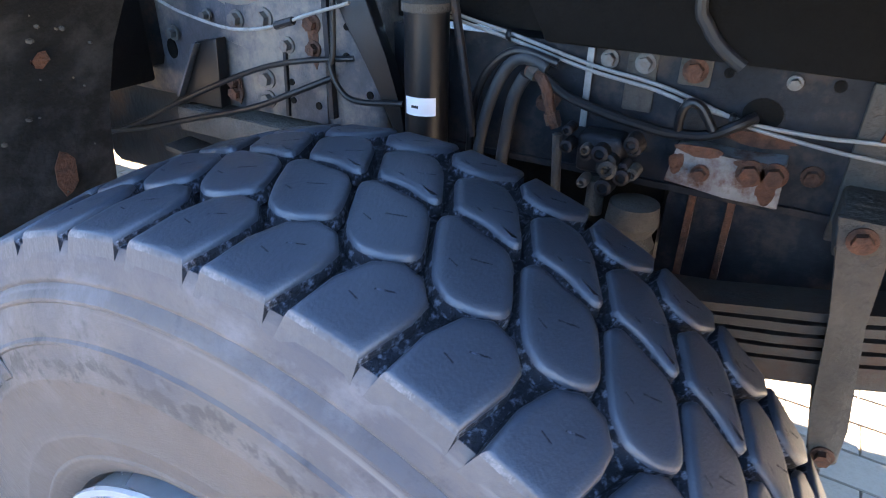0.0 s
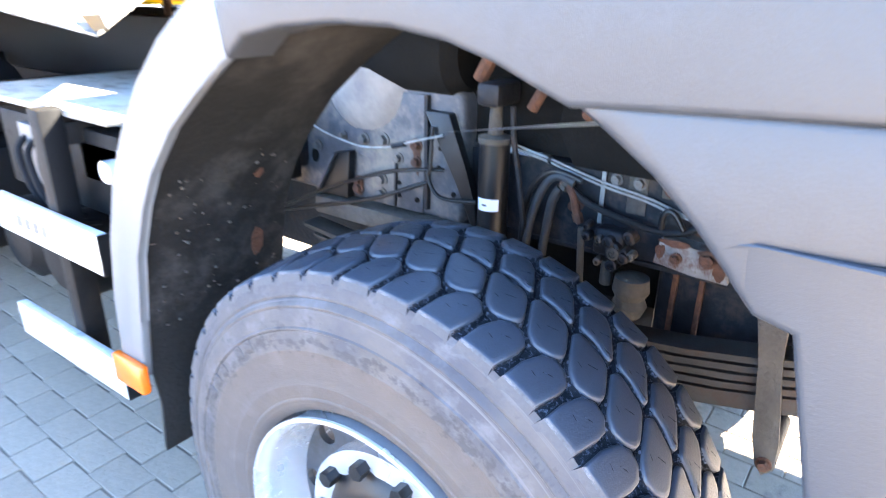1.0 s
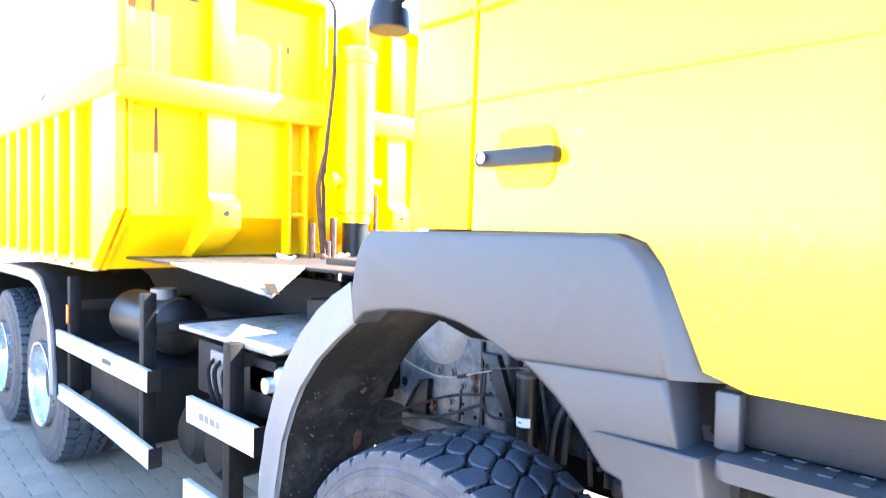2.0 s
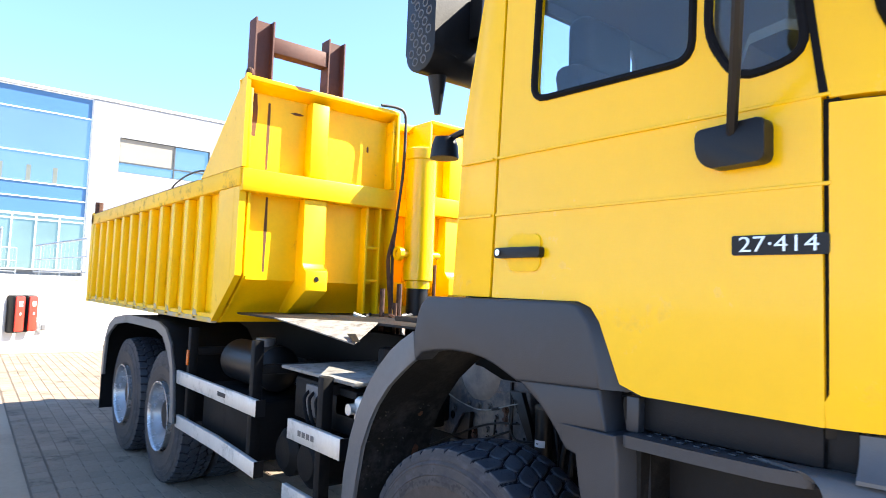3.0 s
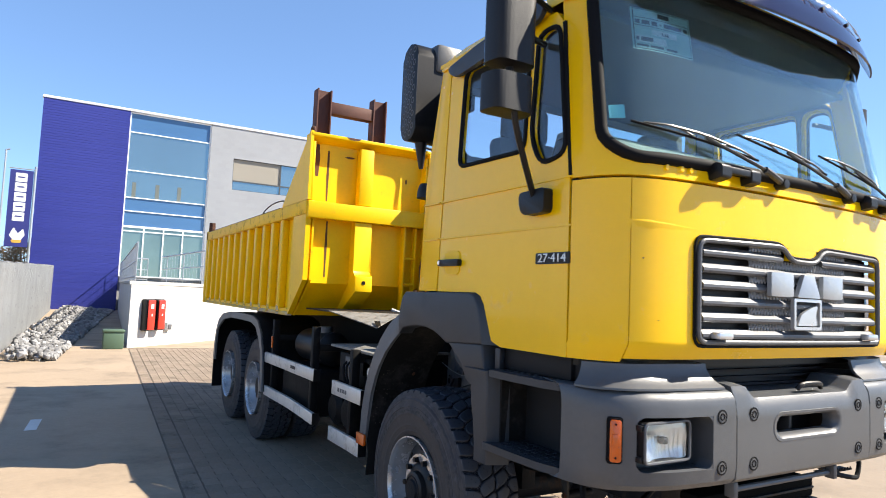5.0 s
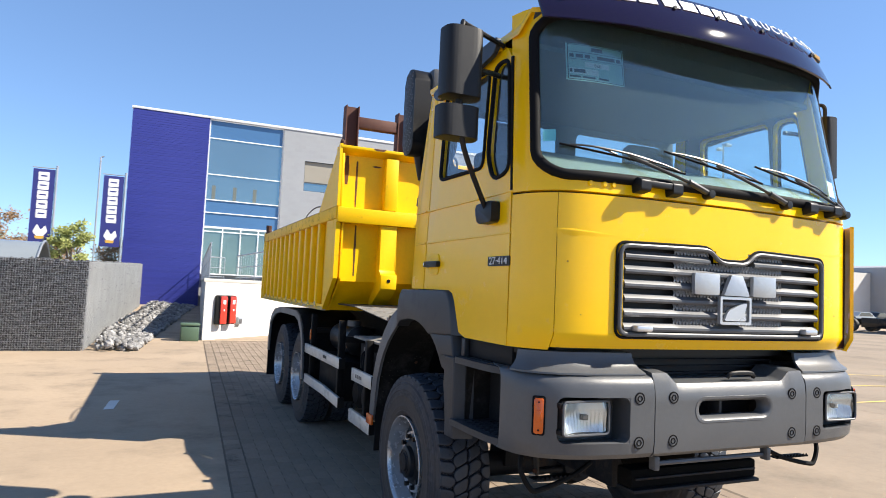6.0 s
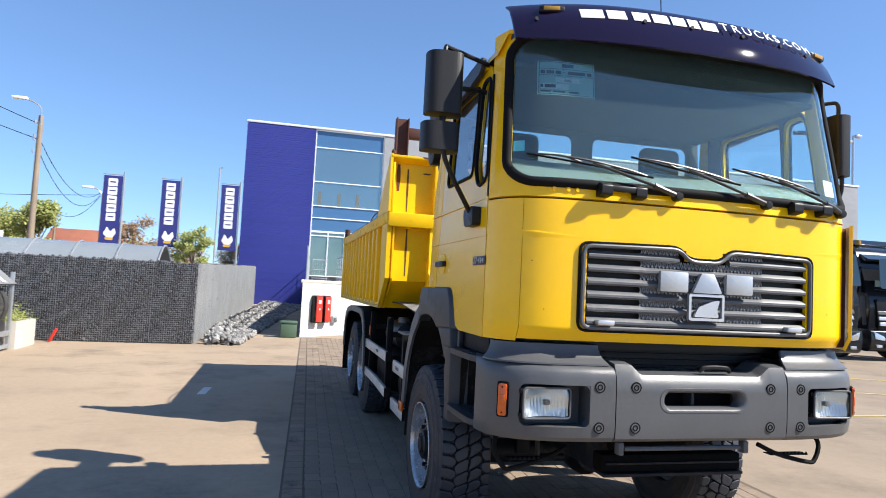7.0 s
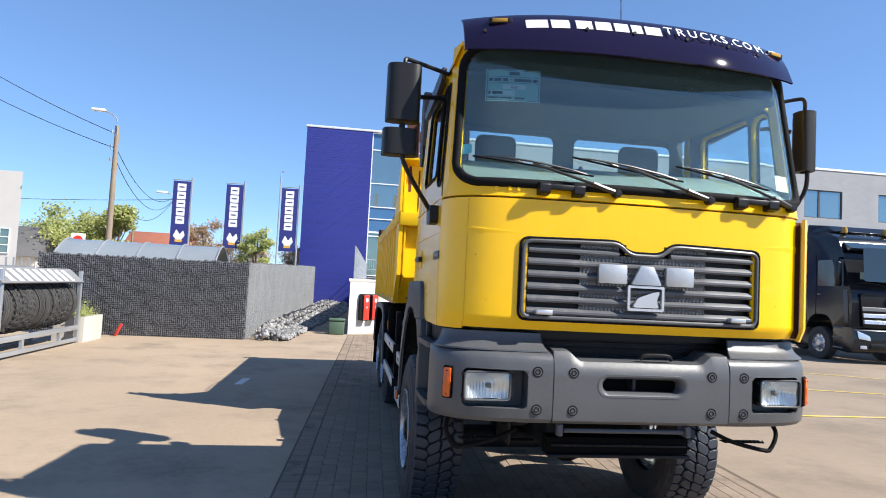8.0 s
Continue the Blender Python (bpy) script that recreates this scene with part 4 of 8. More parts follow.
SHEET = mat("pale_green_paper", (0.40, 0.56, 0.56), 0.7, var=0.04)
INK = mat("dark_ink", (0.03, 0.04, 0.05), 0.7)
sheet = part("info_sheet", on_screen(-0.975, -0.645, 2.875, 3.085), SHEET, screen, "pale green paper data sheet behind the glass")
for x0, x1, z0, z1 in ((-0.965, -0.655, 3.036, 3.0385), (-0.965, -0.655, 2.996, 2.998), (-0.965, -0.655, 3.078, 3.081), (-0.965, -0.655, 2.880, 2.883), (-0.968, -0.965, 2.880, 3.081), (-0.655, -0.652, 2.880, 3.081), (-0.838, -0.772, 3.048, 3.070), (-0.958, -0.935, 3.006, 3.026), (-0.925, -0.885, 3.006, 3.026), (-0.875, -0.845, 3.006, 3.026), (-0.832, -0.820, 3.014, 3.018), (-0.805, -0.70, 3.006, 3.026), (-0.69, -0.663, 3.006, 3.026), (-0.958, -0.945, 2.920, 2.940), (-0.935, -0.875, 2.920, 2.940), (-0.958, -0.90, 2.892, 2.902), (-0.89, -0.82, 2.892, 2.902), (-0.80, -0.74, 2.892, 2.902)):
    part("text_bar", on_screen(x0, x1, z0, z1, -0.0165), INK, sheet)
for x0, x1, z0, z1 in ((-0.875, -0.735, 2.955, 2.985), (-0.958, -0.80, 2.912, 2.945)):
    part("pale_field", on_screen(x0, x1, z0, z1, -0.0172), WHITE, sheet)
txt = part("text", lettering("6x6", 0.03, 0.0005), None, sheet, m=Matrix.Translation(skin_point(-0.835, 2.968, -0.014)) @ Euler((radians(80), 0, 0)).to_matrix().to_4x4())
txt.data.materials.append(INK)
part("vignette", on_screen(-1.078, -1.03, 2.535, 2.597), mat("cyan_sticker", (0.15, 0.5, 0.6), 0.5), screen, "small cyan sticker")
part("sticker", on_screen(0.90, 1.0, 2.44, 2.54), WHITE, screen, "small white sticker")

# cab sides and doors
def lean(bm, s):
    """Tips what stands above the waist line inwards."""
    for v in bm.verts:
        v.co.x -= s * 0.05 * max(0.0, v.co.z - 2.28)
    return bm


DOOR = [(0.380, 1.48), (0.875, 1.48), (0.955, 1.505), (1.035, 1.69), (1.07, 1.735), (1.12, 1.752), (1.53, 1.752), (1.53, 3.06), (1.47, 3.12), (0.56, 3.12), (0.50, 3.05), (0.388, 2.29)]
W1 = round_poly([(1.355, 2.475), (1.36, 3.05), (0.745, 3.05), (0.735, 2.465)], 0.06)
W2 = round_poly([(0.69, 2.52), (0.685, 3.05), (0.525, 3.05), (0.42, 2.40), (0.60, 2.37)], 0.07)


def ring_of(pts, x, r, s):
    p = [Vector((s * x - s * 0.05 * max(0, z - 2.28), y, z)) for y, z in pts]
    return tube([*p, p[0], p[1]], r, 6)


for s in (-1, 1):
    door = part("door", lean(prism(DOOR, "x", s * 1.2, s * 1.165, holes=(W1, W2)), s), YELLOW, lorry)
    for w in (W1, W2):
        pane = part("window_pane", lean(prism(w, "x", s * 1.185, s * 1.18), s), GLASS, door)
        pane.visible_shadow = False
        part("window_seal", ring_of(w, 1.2, 0.013, s), SEAL, door)
    LW1 = round_poly([(1.385, 2.445), (1.39, 3.07), (0.735, 3.07), (0.72, 2.44)], 0.06)
    LW2 = round_poly([(0.715, 2.50), (0.705, 3.07), (0.51, 3.07), (0.405, 2.38), (0.60, 2.35)], 0.07)
    part("door_lining", lean(prism([(y * 0.99 + 0.01, z) for y, z in DOOR if z > 1.7 or y < 0.95], "x", s * 1.162, s * 1.15, holes=(LW1, LW2)), s), LINING, door, "grey inner door lining")
    # pressed lines
    for z in (2.285, 2.065):
        part("moulding", lean(prism([(0.365, z - 0.005), (1.527, z - 0.005), (1.527, z + 0.005), (0.365, z + 0.005)], "x", s * 1.2018, s * 1.19, 0.0015, 1), s), YELLOW, door)
    part("handle_recess", prism(rounded(1.29, 1.45, 1.85, 1.985, 0.03), "x", s * 1.204, s * 1.19, 0.003, 1), YELLOW_OLD, door)
    part("handle", prism(rounded(1.275, 1.50, 1.899, 1.937, 0.012), "x", s * 1.226, s * 1.195, 0.008), BLACK, door, "black plastic door handle")
    part("lock", cyl((s * 1.228, 1.475, 1.919), (s * 1.234, 1.475, 1.919), 0.012, 12), CHROME, door)
    part("rear_pillar", lean(prism([(1.545, 1.752), (1.765, 1.752), (1.735, 2.45), (1.65, 3.12), (1.62, 3.18), (1.545, 3.18)], "x", s * 1.2, s * 1.165, 0.004), s), YELLOW, lorry)
    for z in (2.285, 2.065):
        part("moulding", lean(prism([(1.55, z - 0.005), (1.74, z - 0.005), (1.74, z + 0.005), (1.55, z + 0.005)], "x", s * 1.2018, s * 1.19, 0.0015, 1), s), YELLOW, lorry)
    part("door_gap", lean(prism([(1.53, 1.752), (1.545, 1.752), (1.545, 3.1), (1.53, 3.1)], "x", s * 1.185, s * 1.16), s), SEAL, lorry)
    part("door_gap", lean(prism([(0.374, 2.29), (0.392, 2.29), (0.506, 3.05), (0.486, 3.05)], "x", s * 1.204, s * 1.19), s), SEAL, lorry)
    badge = part("model_badge", prism(rounded(0.368, 0.605, 1.893, 1.945, 0.006), "x", s * 1.206, s * 1.1995), BLACK, door, "black badge with raised silver numerals")
    txt = part("badge_lettering", lettering("27·414", 0.058, 0.002), None, badge, m=Matrix.Translation((s * 1.2075, 0.487, 1.919)) @ Euler((radians(90), 0, radians(90 * s))).to_matrix().to_4x4() @ Matrix.Diagonal((1.25, 1, 1, 1)))
    txt.data.materials.append(SILVER)
    part("gutter", lean(prism([(0.62, 3.125), (1.64, 3.125), (1.64, 3.15), (0.62, 3.15)], "x", s * 1.215, s * 1.17, 0.005), s), YELLOW, lorry)

# roof, rear wall, floor
cols = []
for x in (-1.16, -1.12, -1.0, -0.5, 0, 0.5, 1.0, 1.12, 1.16):
    e = 0.0 if abs(x) > 1.15 else (0.06 if abs(x) > 1.1 else 0.10 if abs(x) > 0.9 else 0.125)
    cols.append([(x, y, 3.18 + 0.11 * (y < 0.5) * (abs(x) < 1.13) * (1 - h) + e * h) for y, h in ((front_y(x) + 0.195, 0.0), (front_y(x) + 0.27, 0.6), (0.62, 0.95), (1.0, 1.0), (1.45, 0.95), (1.6, 0.7), (1.68, 0.0))])
part("roof", grid_skin(cols, 0.025, lambda p: (0, 0, -1)), YELLOW, lorry)
REARW = [rounded(-0.95, -0.06, 2.64, 3.05, 0.06), rounded(0.12, 1.02, 2.64, 3.05, 0.06)]
rear = part("rear_wall", prism([(-1.165, 1.66), (-0.72, 1.66), (-0.72, 1.5), (0.72, 1.5), (0.72, 1.66), (1.165, 1.66), (1.165, 2.28), (1.12, 3.18), (-1.12, 3.18), (-1.165, 2.28)], "y", 1.72, 1.69, holes=REARW), LINING, lorry)
for w in REARW:
    pn = part("window_pane", prism(w, "y", 1.71, 1.705), GLASS, rear)
    pn.visible_shadow = False
part("cab_floor", prism([(-1.14, 0.40), (-1.0, 0.22), (1.0, 0.22), (1.14, 0.40), (1.14, 0.93), (0.7, 0.93), (0.7, 1.69), (-0.7, 1.69), (-0.7, 0.93), (-1.14, 0.93)], "z", 1.445, 1.49), BLACK, lorry)
for s in (-1, 1):
    part("arch_top", box(min(s * 0.7, s * 1.16), max(s * 0.7, s * 1.16), 0.93, 1.72, 1.60, 1.63), INNER, lorry)
    part("arch_front", box(min(s * 0.7, s * 1.16), max(s * 0.7, s * 1.16), 0.90, 0.93, 1.0, 1.60), INNER, lorry)
part("header_lining", grid_skin([[(x, front_y(x) + 0.205, 3.262), (x, front_y(x) + 0.26, 3.17), (x, max(0.46, front_y(x) + 0.30), 3.125)] for x in arange(-1.1, 1.1, 0.1)], 0.01, lambda p: (0, 0.3, 1)), SEATCLOTH, lorry)
part("headlining", box(-1.1, 1.1, 0.42, 1.67, 3.09, 3.12), LINING, lorry)
dash = part("dashboard", grid_skin([[(x, front_y(x) + 0.06, 2.37), (x, 0.36, 2.49), (x, 0.52, 2.555), (x, 0.62, 2.54), (x, 0.68, 2.38), (x, 0.62, 1.9)] for x in arange(-1.08, 1.08, 0.12)], 0.03, lambda p: (0, 0.0, -1)), DASH, lorry)
for x in (-0.62, 0.62):
    seat = part("seat", box(x - 0.25, x + 0.25, 0.85, 1.35, 1.75, 1.95, 0.06), SEATCLOTH, lorry)
    part("backrest", lean(prism([(1.26, 1.9), (1.42, 1.9), (1.57, 2.74), (1.42, 2.74)], "x", x - 0.25, x + 0.25, 0.055), 0), SEATCLOTH, seat)
    part("headrest", box(x - 0.17, x + 0.17, 1.43, 1.56, 2.72, 2.97, 0.055, 4), SEATCLOTH, seat)
    part("seat_base", box(x - 0.2, x + 0.2, 0.95, 1.3, 1.49, 1.75, 0.02), BLACK, seat)
whl = part("steering_wheel", lathe([(0.225 + 0.016 * math.cos(a), 0.016 * math.sin(a)) for a in np.linspace(0, 2 * math.pi, 8, endpoint=False)], 40, "z", closed=True), BLACK, lorry, m=pose(0.70, 0.86, 2.50, 38, 0, 0))
part("spoke", box(-0.21, 0.21, -0.02, 0.02, -0.03, -0.005, 0.006), BLACK, whl)
part("column", cyl((0, 0, -0.02), (0, 0, -0.4), 0.035), BLACK, whl)

for x, z, r in ((-1.02, 1.92, 0.004), (-0.95, 1.66, 0.003), (0.9, 1.7, 0.003)):
    o = skin_point(x, z)
    part("paint_chip", cyl((x, o.y - 0.0012, z), (x, o.y + 0.004, z + 0.002), r, 7), STREAK, lorry)

# tapering pressed creases beside the grille
for s in (-1, 1):
    bm = bmesh.new()
    secs = []
    for k in range(9):
        x = s * (1.085 - 0.042 * k)
        f_ = 1 - k / 8
        secs.append([bm.verts.new(skin_point(x, 2.075 - 0.006 * k * 0.3 + dz * (0.3 + 0.7 * f_), o * f_)) for dz, o in ((-0.030, -0.001), (0.002, 0.0035), (0.008, 0.0035), (0.016, -0.001))])
    for a, b in zip(secs, secs[1:]):
        for q in range(3):
            bm.faces.new((a[q], a[q + 1], b[q + 1], b[q]))
    part("crease", bm, YELLOW, front)
for x in (-0.92, -0.84, -0.79, 0.93):
    o = skin_point(x, 2.315, 0.0)
    part("cowl_stud", lathe([(0.0, -0.012), (0.012, -0.010), (0.020 if x == -0.84 else 0.013, 0.004)], 14, "y", (x, o.y, 2.318)), YELLOW, lorry)

# grille
grille = part("grille", skin(arange(-0.725, 0.725, 0.05), [1.585, 1.8, 2.015], 0.01, out=-0.05), BLACK, lorry)
for x0, x1, z0, z1 in ((-0.745, 0.745, 1.572, 2.028),):
    loop = round_poly([(x1, z1 - 0.01), (0.17, z1), (0.10, z1 - 0.065), (-0.10, z1 - 0.065), (-0.17, z1), (x0, z1 - 0.01), (x0, z0), (x1, z0)], 0.05, 4)
pts = []
for a, b in zip(loop, loop[1:] + loop[:1]):
    n = max(1, int((Vector(b) - Vector(a)).length / 0.06))
    pts += [(a[0] + (b[0] - a[0]) * k / n, a[1] + (b[1] - a[1]) * k / n) for k in range(n)]
pts = [skin_point(x, z, 0.008) for x, z in pts]
part("bezel", tube([*pts, pts[0], pts[1]], 0.012, 8), GRILLE, grille, "grey plastic grille surround")
gap = [p + Vector((0.020 * (1 if p.x > 0.2 else -1 if p.x < -0.2 else 0), 0.006, 0.016 * (1 if p.z > 1.85 else -1))) for p in pts]
part("bezel_gap", tube([*gap, gap[0], gap[1]], 0.008, 6), SEAL, grille)
part("notch_cover", skin(arange(-0.12, 0.12, 0.04), [1.965, 2.028], 0.02, out=0.0), YELLOW, front)
for k in range(6):
    z = 1.612 + 0.0725 * k
    # thick slats that thin out where the wire mesh fills the middle
    xs = sorted({*arange(-0.715, 0.715, 0.055), -0.40, -0.36, 0.36, 0.40})
    if k == 5:
        runs = [[x for x in xs if x <= -0.165], [x for x in xs if x >= 0.165]]
    else:
        runs = [xs]
    for run in runs:
        bm = bmesh.new()
        secs = []
        for x in run:
            wide = min(1.0, max(0.0, (abs(x) - 0.36) / 0.05))
            top, low = 0.016 + 0.004 * wide, -0.024
            secs.append([bm.verts.new(skin_point(x, z + dz, o)) for dz, o in ((low, -0.030), (low, 0.002), (low + 0.010, 0.008), (low + 0.022, 0.007), (top - 0.006, -0.006), (top, -0.014), (top, -0.034))])
        n = len(secs[0])
        for a, b in zip(secs, secs[1:]):
            for q in range(n):
                bm.faces.new((a[q], a[(q + 1) % n], b[(q + 1) % n], b[q]))
        bm.faces.new(secs[0]), bm.faces.new(secs[-1])
        part("slat", bm, GRILLE, grille)
    bm = bmesh.new()
    zz, m_ = z + 0.036, 34
    for i in range(m_):
        x = -0.40 + 0.8 * i / m_
        if k == 5 and abs(x + 0.01) < 0.17:
            continue
        for up_ in (0, 1):
            p, q, r_ = (skin_point(x + d * 0.8 / m_, zz + (0.019 if (h + up_) % 2 else -0.019), -0.010 - 0.004 * up_) for d, h in ((0, 0), (0.5, 1), (1.0, 0)))
            tube([p, q, r_], 0.0034, 4, bm=bm)
    tagged(part("wire_mesh", bm, WIRE, grille), "diagonal wire mesh", "", "", "stuff")
for k, (x0, x1) in enumerate(((-0.30, -0.125), (-0.095, 0.095), (0.125, 0.30))):
    o = skin_point((x0 + x1) / 2, 1.85)
    part("emblem_block", prism(round_poly([(x0, 1.79), (x1, 1.79), (x1 - 0.055 * (k == 1), 1.902), (x0 + 0.055 * (k == 1), 1.902)], 0.008), "y", o.y - 0.035, o.y - 0.012, 0.004), GALV, grille, "plain raised silver block")
o = skin_point(0, 1.7)
part("emblem_frame", prism(rounded(-0.115, 0.115, 1.635, 1.785, 0.012), "y", o.y - 0.03, o.y - 0.01, holes=[rounded(-0.10, 0.10, 1.65, 1.77, 0.008)]), SILVER, grille)
part("emblem_plate", prism(round_poly([(-0.08, 1.655), (0.085, 1.655), (0.07, 1.70), (0.09, 1.755), (0.04, 1.745), (-0.05, 1.71)], 0.015), "y", o.y - 0.026, o.y - 0.012), SILVER, grille)
for x in (-0.62, 0.6):
    o = skin_point(x, 1.60)
    part("grip", box(x - 0.05, x + 0.05, o.y - 0.05, o.y, 1.588, 1.618, 0.008), SILVER, grille)

# wipers on the cowl
WIPER = mat("dull_black_wiper_metal", (0.02, 0.022, 0.024), 0.4, var=0.15, spec=0.6)
for px, tip, heel in ((-0.20, (-1.07, 2.515), (-0.34, 2.425)), (0.40, (-0.47, 2.535), (0.24, 2.435)), (1.00, (0.20, 2.53), (0.84, 2.43))):
    piv = skin_point(px, 2.318, 0.03)
    mid_x, mid_z = tip[0] * 0.52 + heel[0] * 0.48, tip[1] * 0.52 + heel[1] * 0.48
    wiper = part("wiper", tube([piv + Vector((0, 0, 0.01)), skin_point(px - 0.10, 2.352, 0.052), skin_point(px - 0.16, 2.372, 0.055)], 0.016, 8), WIPER, lorry)
    part("arm", tube([skin_point(px - 0.15, 2.369, 0.055), skin_point(px * 0.5 + mid_x * 0.5 - 0.06, mid_z * 0.5 + 2.38 * 0.5 - 0.008, 0.05), skin_point(mid_x, mid_z + 0.004, 0.04)], 0.0085, 6), WIPER, wiper)
    part("blade", tube([skin_point(*tip, 0.016), skin_point(mid_x, mid_z - 0.006, 0.022), skin_point(*heel, 0.016)], 0.006, 6, 6), SEAL, wiper)
    for f0, f1 in ((0.06, 0.40), (0.60, 0.94)):
        q0, q1 = ((tip[0] + (heel[0] - tip[0]) * f_, tip[1] + (heel[1] - tip[1]) * f_) for f_ in (f0, f1))
        part("yoke", tube([skin_point(*q0, 0.024), skin_point((q0[0] + q1[0]) / 2, (q0[1] + q1[1]) / 2 + 0.008, 0.038), skin_point(*q1, 0.024)], 0.005, 5, 4), WIPER, wiper)
    part("bridge", tube([skin_point(tip[0] * 0.78 + heel[0] * 0.22, tip[1] * 0.78 + heel[1] * 0.22 + 0.008, 0.038), skin_point(mid_x, mid_z + 0.012, 0.046), skin_point(tip[0] * 0.22 + heel[0] * 0.78, tip[1] * 0.22 + heel[1] * 0.78 + 0.008, 0.038)], 0.006, 5, 4), WIPER, wiper)
    part("pivot_cap", lathe([(0.0, piv.y - 0.025), (0.022, piv.y - 0.022), (0.028, piv.y), (0.026, piv.y + 0.03)], 14, "y", (piv.x, 0, 2.325)), BLACK, wiper)
for x in (-0.545, 0.715):
    o = skin_point(x, 2.31)
    grab = part("grab_handle", box(x - 0.115, x + 0.115, o.y - 0.062, o.y - 0.038, 2.318, 2.352, 0.008), BLACK, lorry, "black plastic grab handle on the cowl")
    for dx in (-0.105, 0.105):
        part("bracket", prism(round_poly([(o.y - 0.066, 2.296), (o.y - 0.066, 2.352), (o.y - 0.03, 2.368), (o.y + 0.012, 2.345), (o.y + 0.004, 2.285)], 0.012), "x", x + dx - 0.032, x + dx + 0.032, 0.006), BLACK, grab)

# sun visor over the windscreen
def visor_point(x, k):
    y0, z0 = ((0.21, 3.475), (0.135, 3.43), (0.075, 3.335), (0.035, 3.24), (0.015, 3.165))[k]
    bow = (abs(x) / 1.1) ** 2.6
    return Vector((x, y0 + 0.23 * bow, z0 + bow * (-0.015, -0.02, -0.015, 0.0, 0.03)[k]))


visor = part("sun_visor", grid_skin([[visor_point(x, k) for k in range(5)] for x in arange(-1.12, 1.12, 0.07)], 0.012, lambda p: (0, 1, -0.3)), PURPLE, lorry, "dark purple acrylic sun visor")
for x0, x1, h in ((-0.76, -0.63, 0), (-0.61, -0.50, 0), (-0.46, -0.36, 0), (-0.34, -0.24, 0), (-0.22, -0.13, 0), (-0.11, -0.04, 0), (-0.02, 0.085, 0)):
    part("letter_bar", grid_skin([[visor_point(x, 2).lerp(visor_point(x, 1), 0.0) + Vector((0, -0.004, 0.002)), visor_point(x, 2).lerp(visor_point(x, 1), 0.68) + Vector((0, -0.004, 0.004))] for x in arange(x0, x1, 0.03)], 0.003, lambda p: (0, 1, -0.5)), WHITE, visor)
for k, ch in enumerate("TRUCKS.COM"):
    x = 0.125 + (0.0, 0.08, 0.165, 0.25, 0.33, 0.395, 0.445, 0.495, 0.585, 0.685)[k]
    a, b = visor_point(x, 2), visor_point(x, 1)
    tilt = math.atan2(b.z - a.z, b.y - a.y)
    t2 = visor_point(x + 0.03, 2) - a
    lt = part("letter", lettering(ch, 0.098, 0.0015), None, visor, m=Matrix.Translation(a.lerp(b, 0.34) + Vector((0.002, -0.016, 0.008))) @ Euler((tilt, 0, math.atan2(t2.y, t2.x))).to_matrix().to_4x4())
    lt.data.materials.append(WHITE)
for x in (-0.90, 1.0):
    o = visor_point(x, 1)
    ml = part("marker_lamp", box(-0.075, 0.075, -0.03, 0.012, -0.03, 0.008, 0.01), BLACK, visor, "dark marker lamp with an amber lens", m=pose(x, o.y, o.z - 0.012, 0, 0, 17 * x))
    part("lens", box(-0.05, 0.045, -0.037, -0.0305, -0.022, 0.002, 0.003), AMBER, ml)
for x in (-1.0, -0.4, -0.1, 0.25, 0.55, 0.8):
    o = visor_point(x, 2)
    part("bolt", cyl((x, o.y - 0.012, o.z), (x, o.y + 0.004, o.z), 0.011, 8), BLACK, visor)
part("aerial", tube([(0.05, 0.6, 3.27), (0.05, 0.66, 4.1)], 0.004, 5), BLACK, lorry)

# bumper
BP = [(0.0, 0.0), (0.55, 0.0), (0.7, 0.005), (0.9, 0.03), (1.05, 0.075), (1.14, 0.13), (1.2, 0.21), (1.225, 0.29), (1.23, 0.365)]


def bump_y(x):
    return float(np.interp(abs(x), [p[0] for p in BP], [p[1] for p in BP]))


def bumper_piece(xs, prof, skip=lambda x, z: False):
    """prof: (z, set-back) from the bottom up."""
    bm = bmesh.new()
    f = []
    for x in xs:
        y = bump_y(x)
        f.append([bm.verts.new((x * (1 - 0.25 * d * (abs(x) > 1)), y + d, z)) for z, d in prof])
    for i in range(len(xs) - 1):
        for j in range(len(prof) - 1):
            if not skip((xs[i] + xs[i + 1]) / 2, (prof[j][0] + prof[j + 1][0]) / 2):
                bm.faces.new((f[i][j], f[i + 1][j], f[i + 1][j + 1], f[i][j + 1]))
    bmesh.ops.delete(bm, geom=[v for v in bm.verts if not v.link_faces], context="VERTS")
    bmesh.ops.recalc_face_normals(bm, faces=bm.faces)
    if sum(fc.normal.y for fc in bm.faces) > 0:
        bmesh.ops.reverse_faces(bm, faces=bm.faces)
    bmesh.ops.solidify(bm, geom=list(bm.faces), thickness=0.025)
    return bm


SIDE_PROF = [(0.955, 0.10), (0.965, 0.03), (0.99, 0.008), (1.045, 0.0), (1.085, 0.0), (1.245, 0.0), (1.265, 0.0), (1.30, 0.003), (1.325, 0.008), (1.343, 0.017), (1.357, 0.030), (1.366, 0.046), (1.370, 0.065), (1.372, 0.12), (1.372, 0.20)]
MID_PROF = [(0.955, 0.10), (0.965, 0.03), (0.985, 0.006), (1.05, 0.0), (1.13, 0.0), (1.15, 0.0), (1.17, 0.0), (1.20, 0.0), (1.22, 0.0), (1.235, 0.0), (1.248, 0.0), (1.29, 0.008), (1.325, 0.035), (1.335, 0.10), (1.34, 0.25)]
mid_bm = bumper_piece(sorted({*arange(-0.547, 0.547, 0.05), *arange(-0.265, 0.265, 0.0265), -0.38, 0.38, -0.44, 0.44, -0.48, 0.48}), MID_PROF, lambda x, z: inside_round(x, z, -0.265, 0.265, 1.135, 1.249, 0.05))
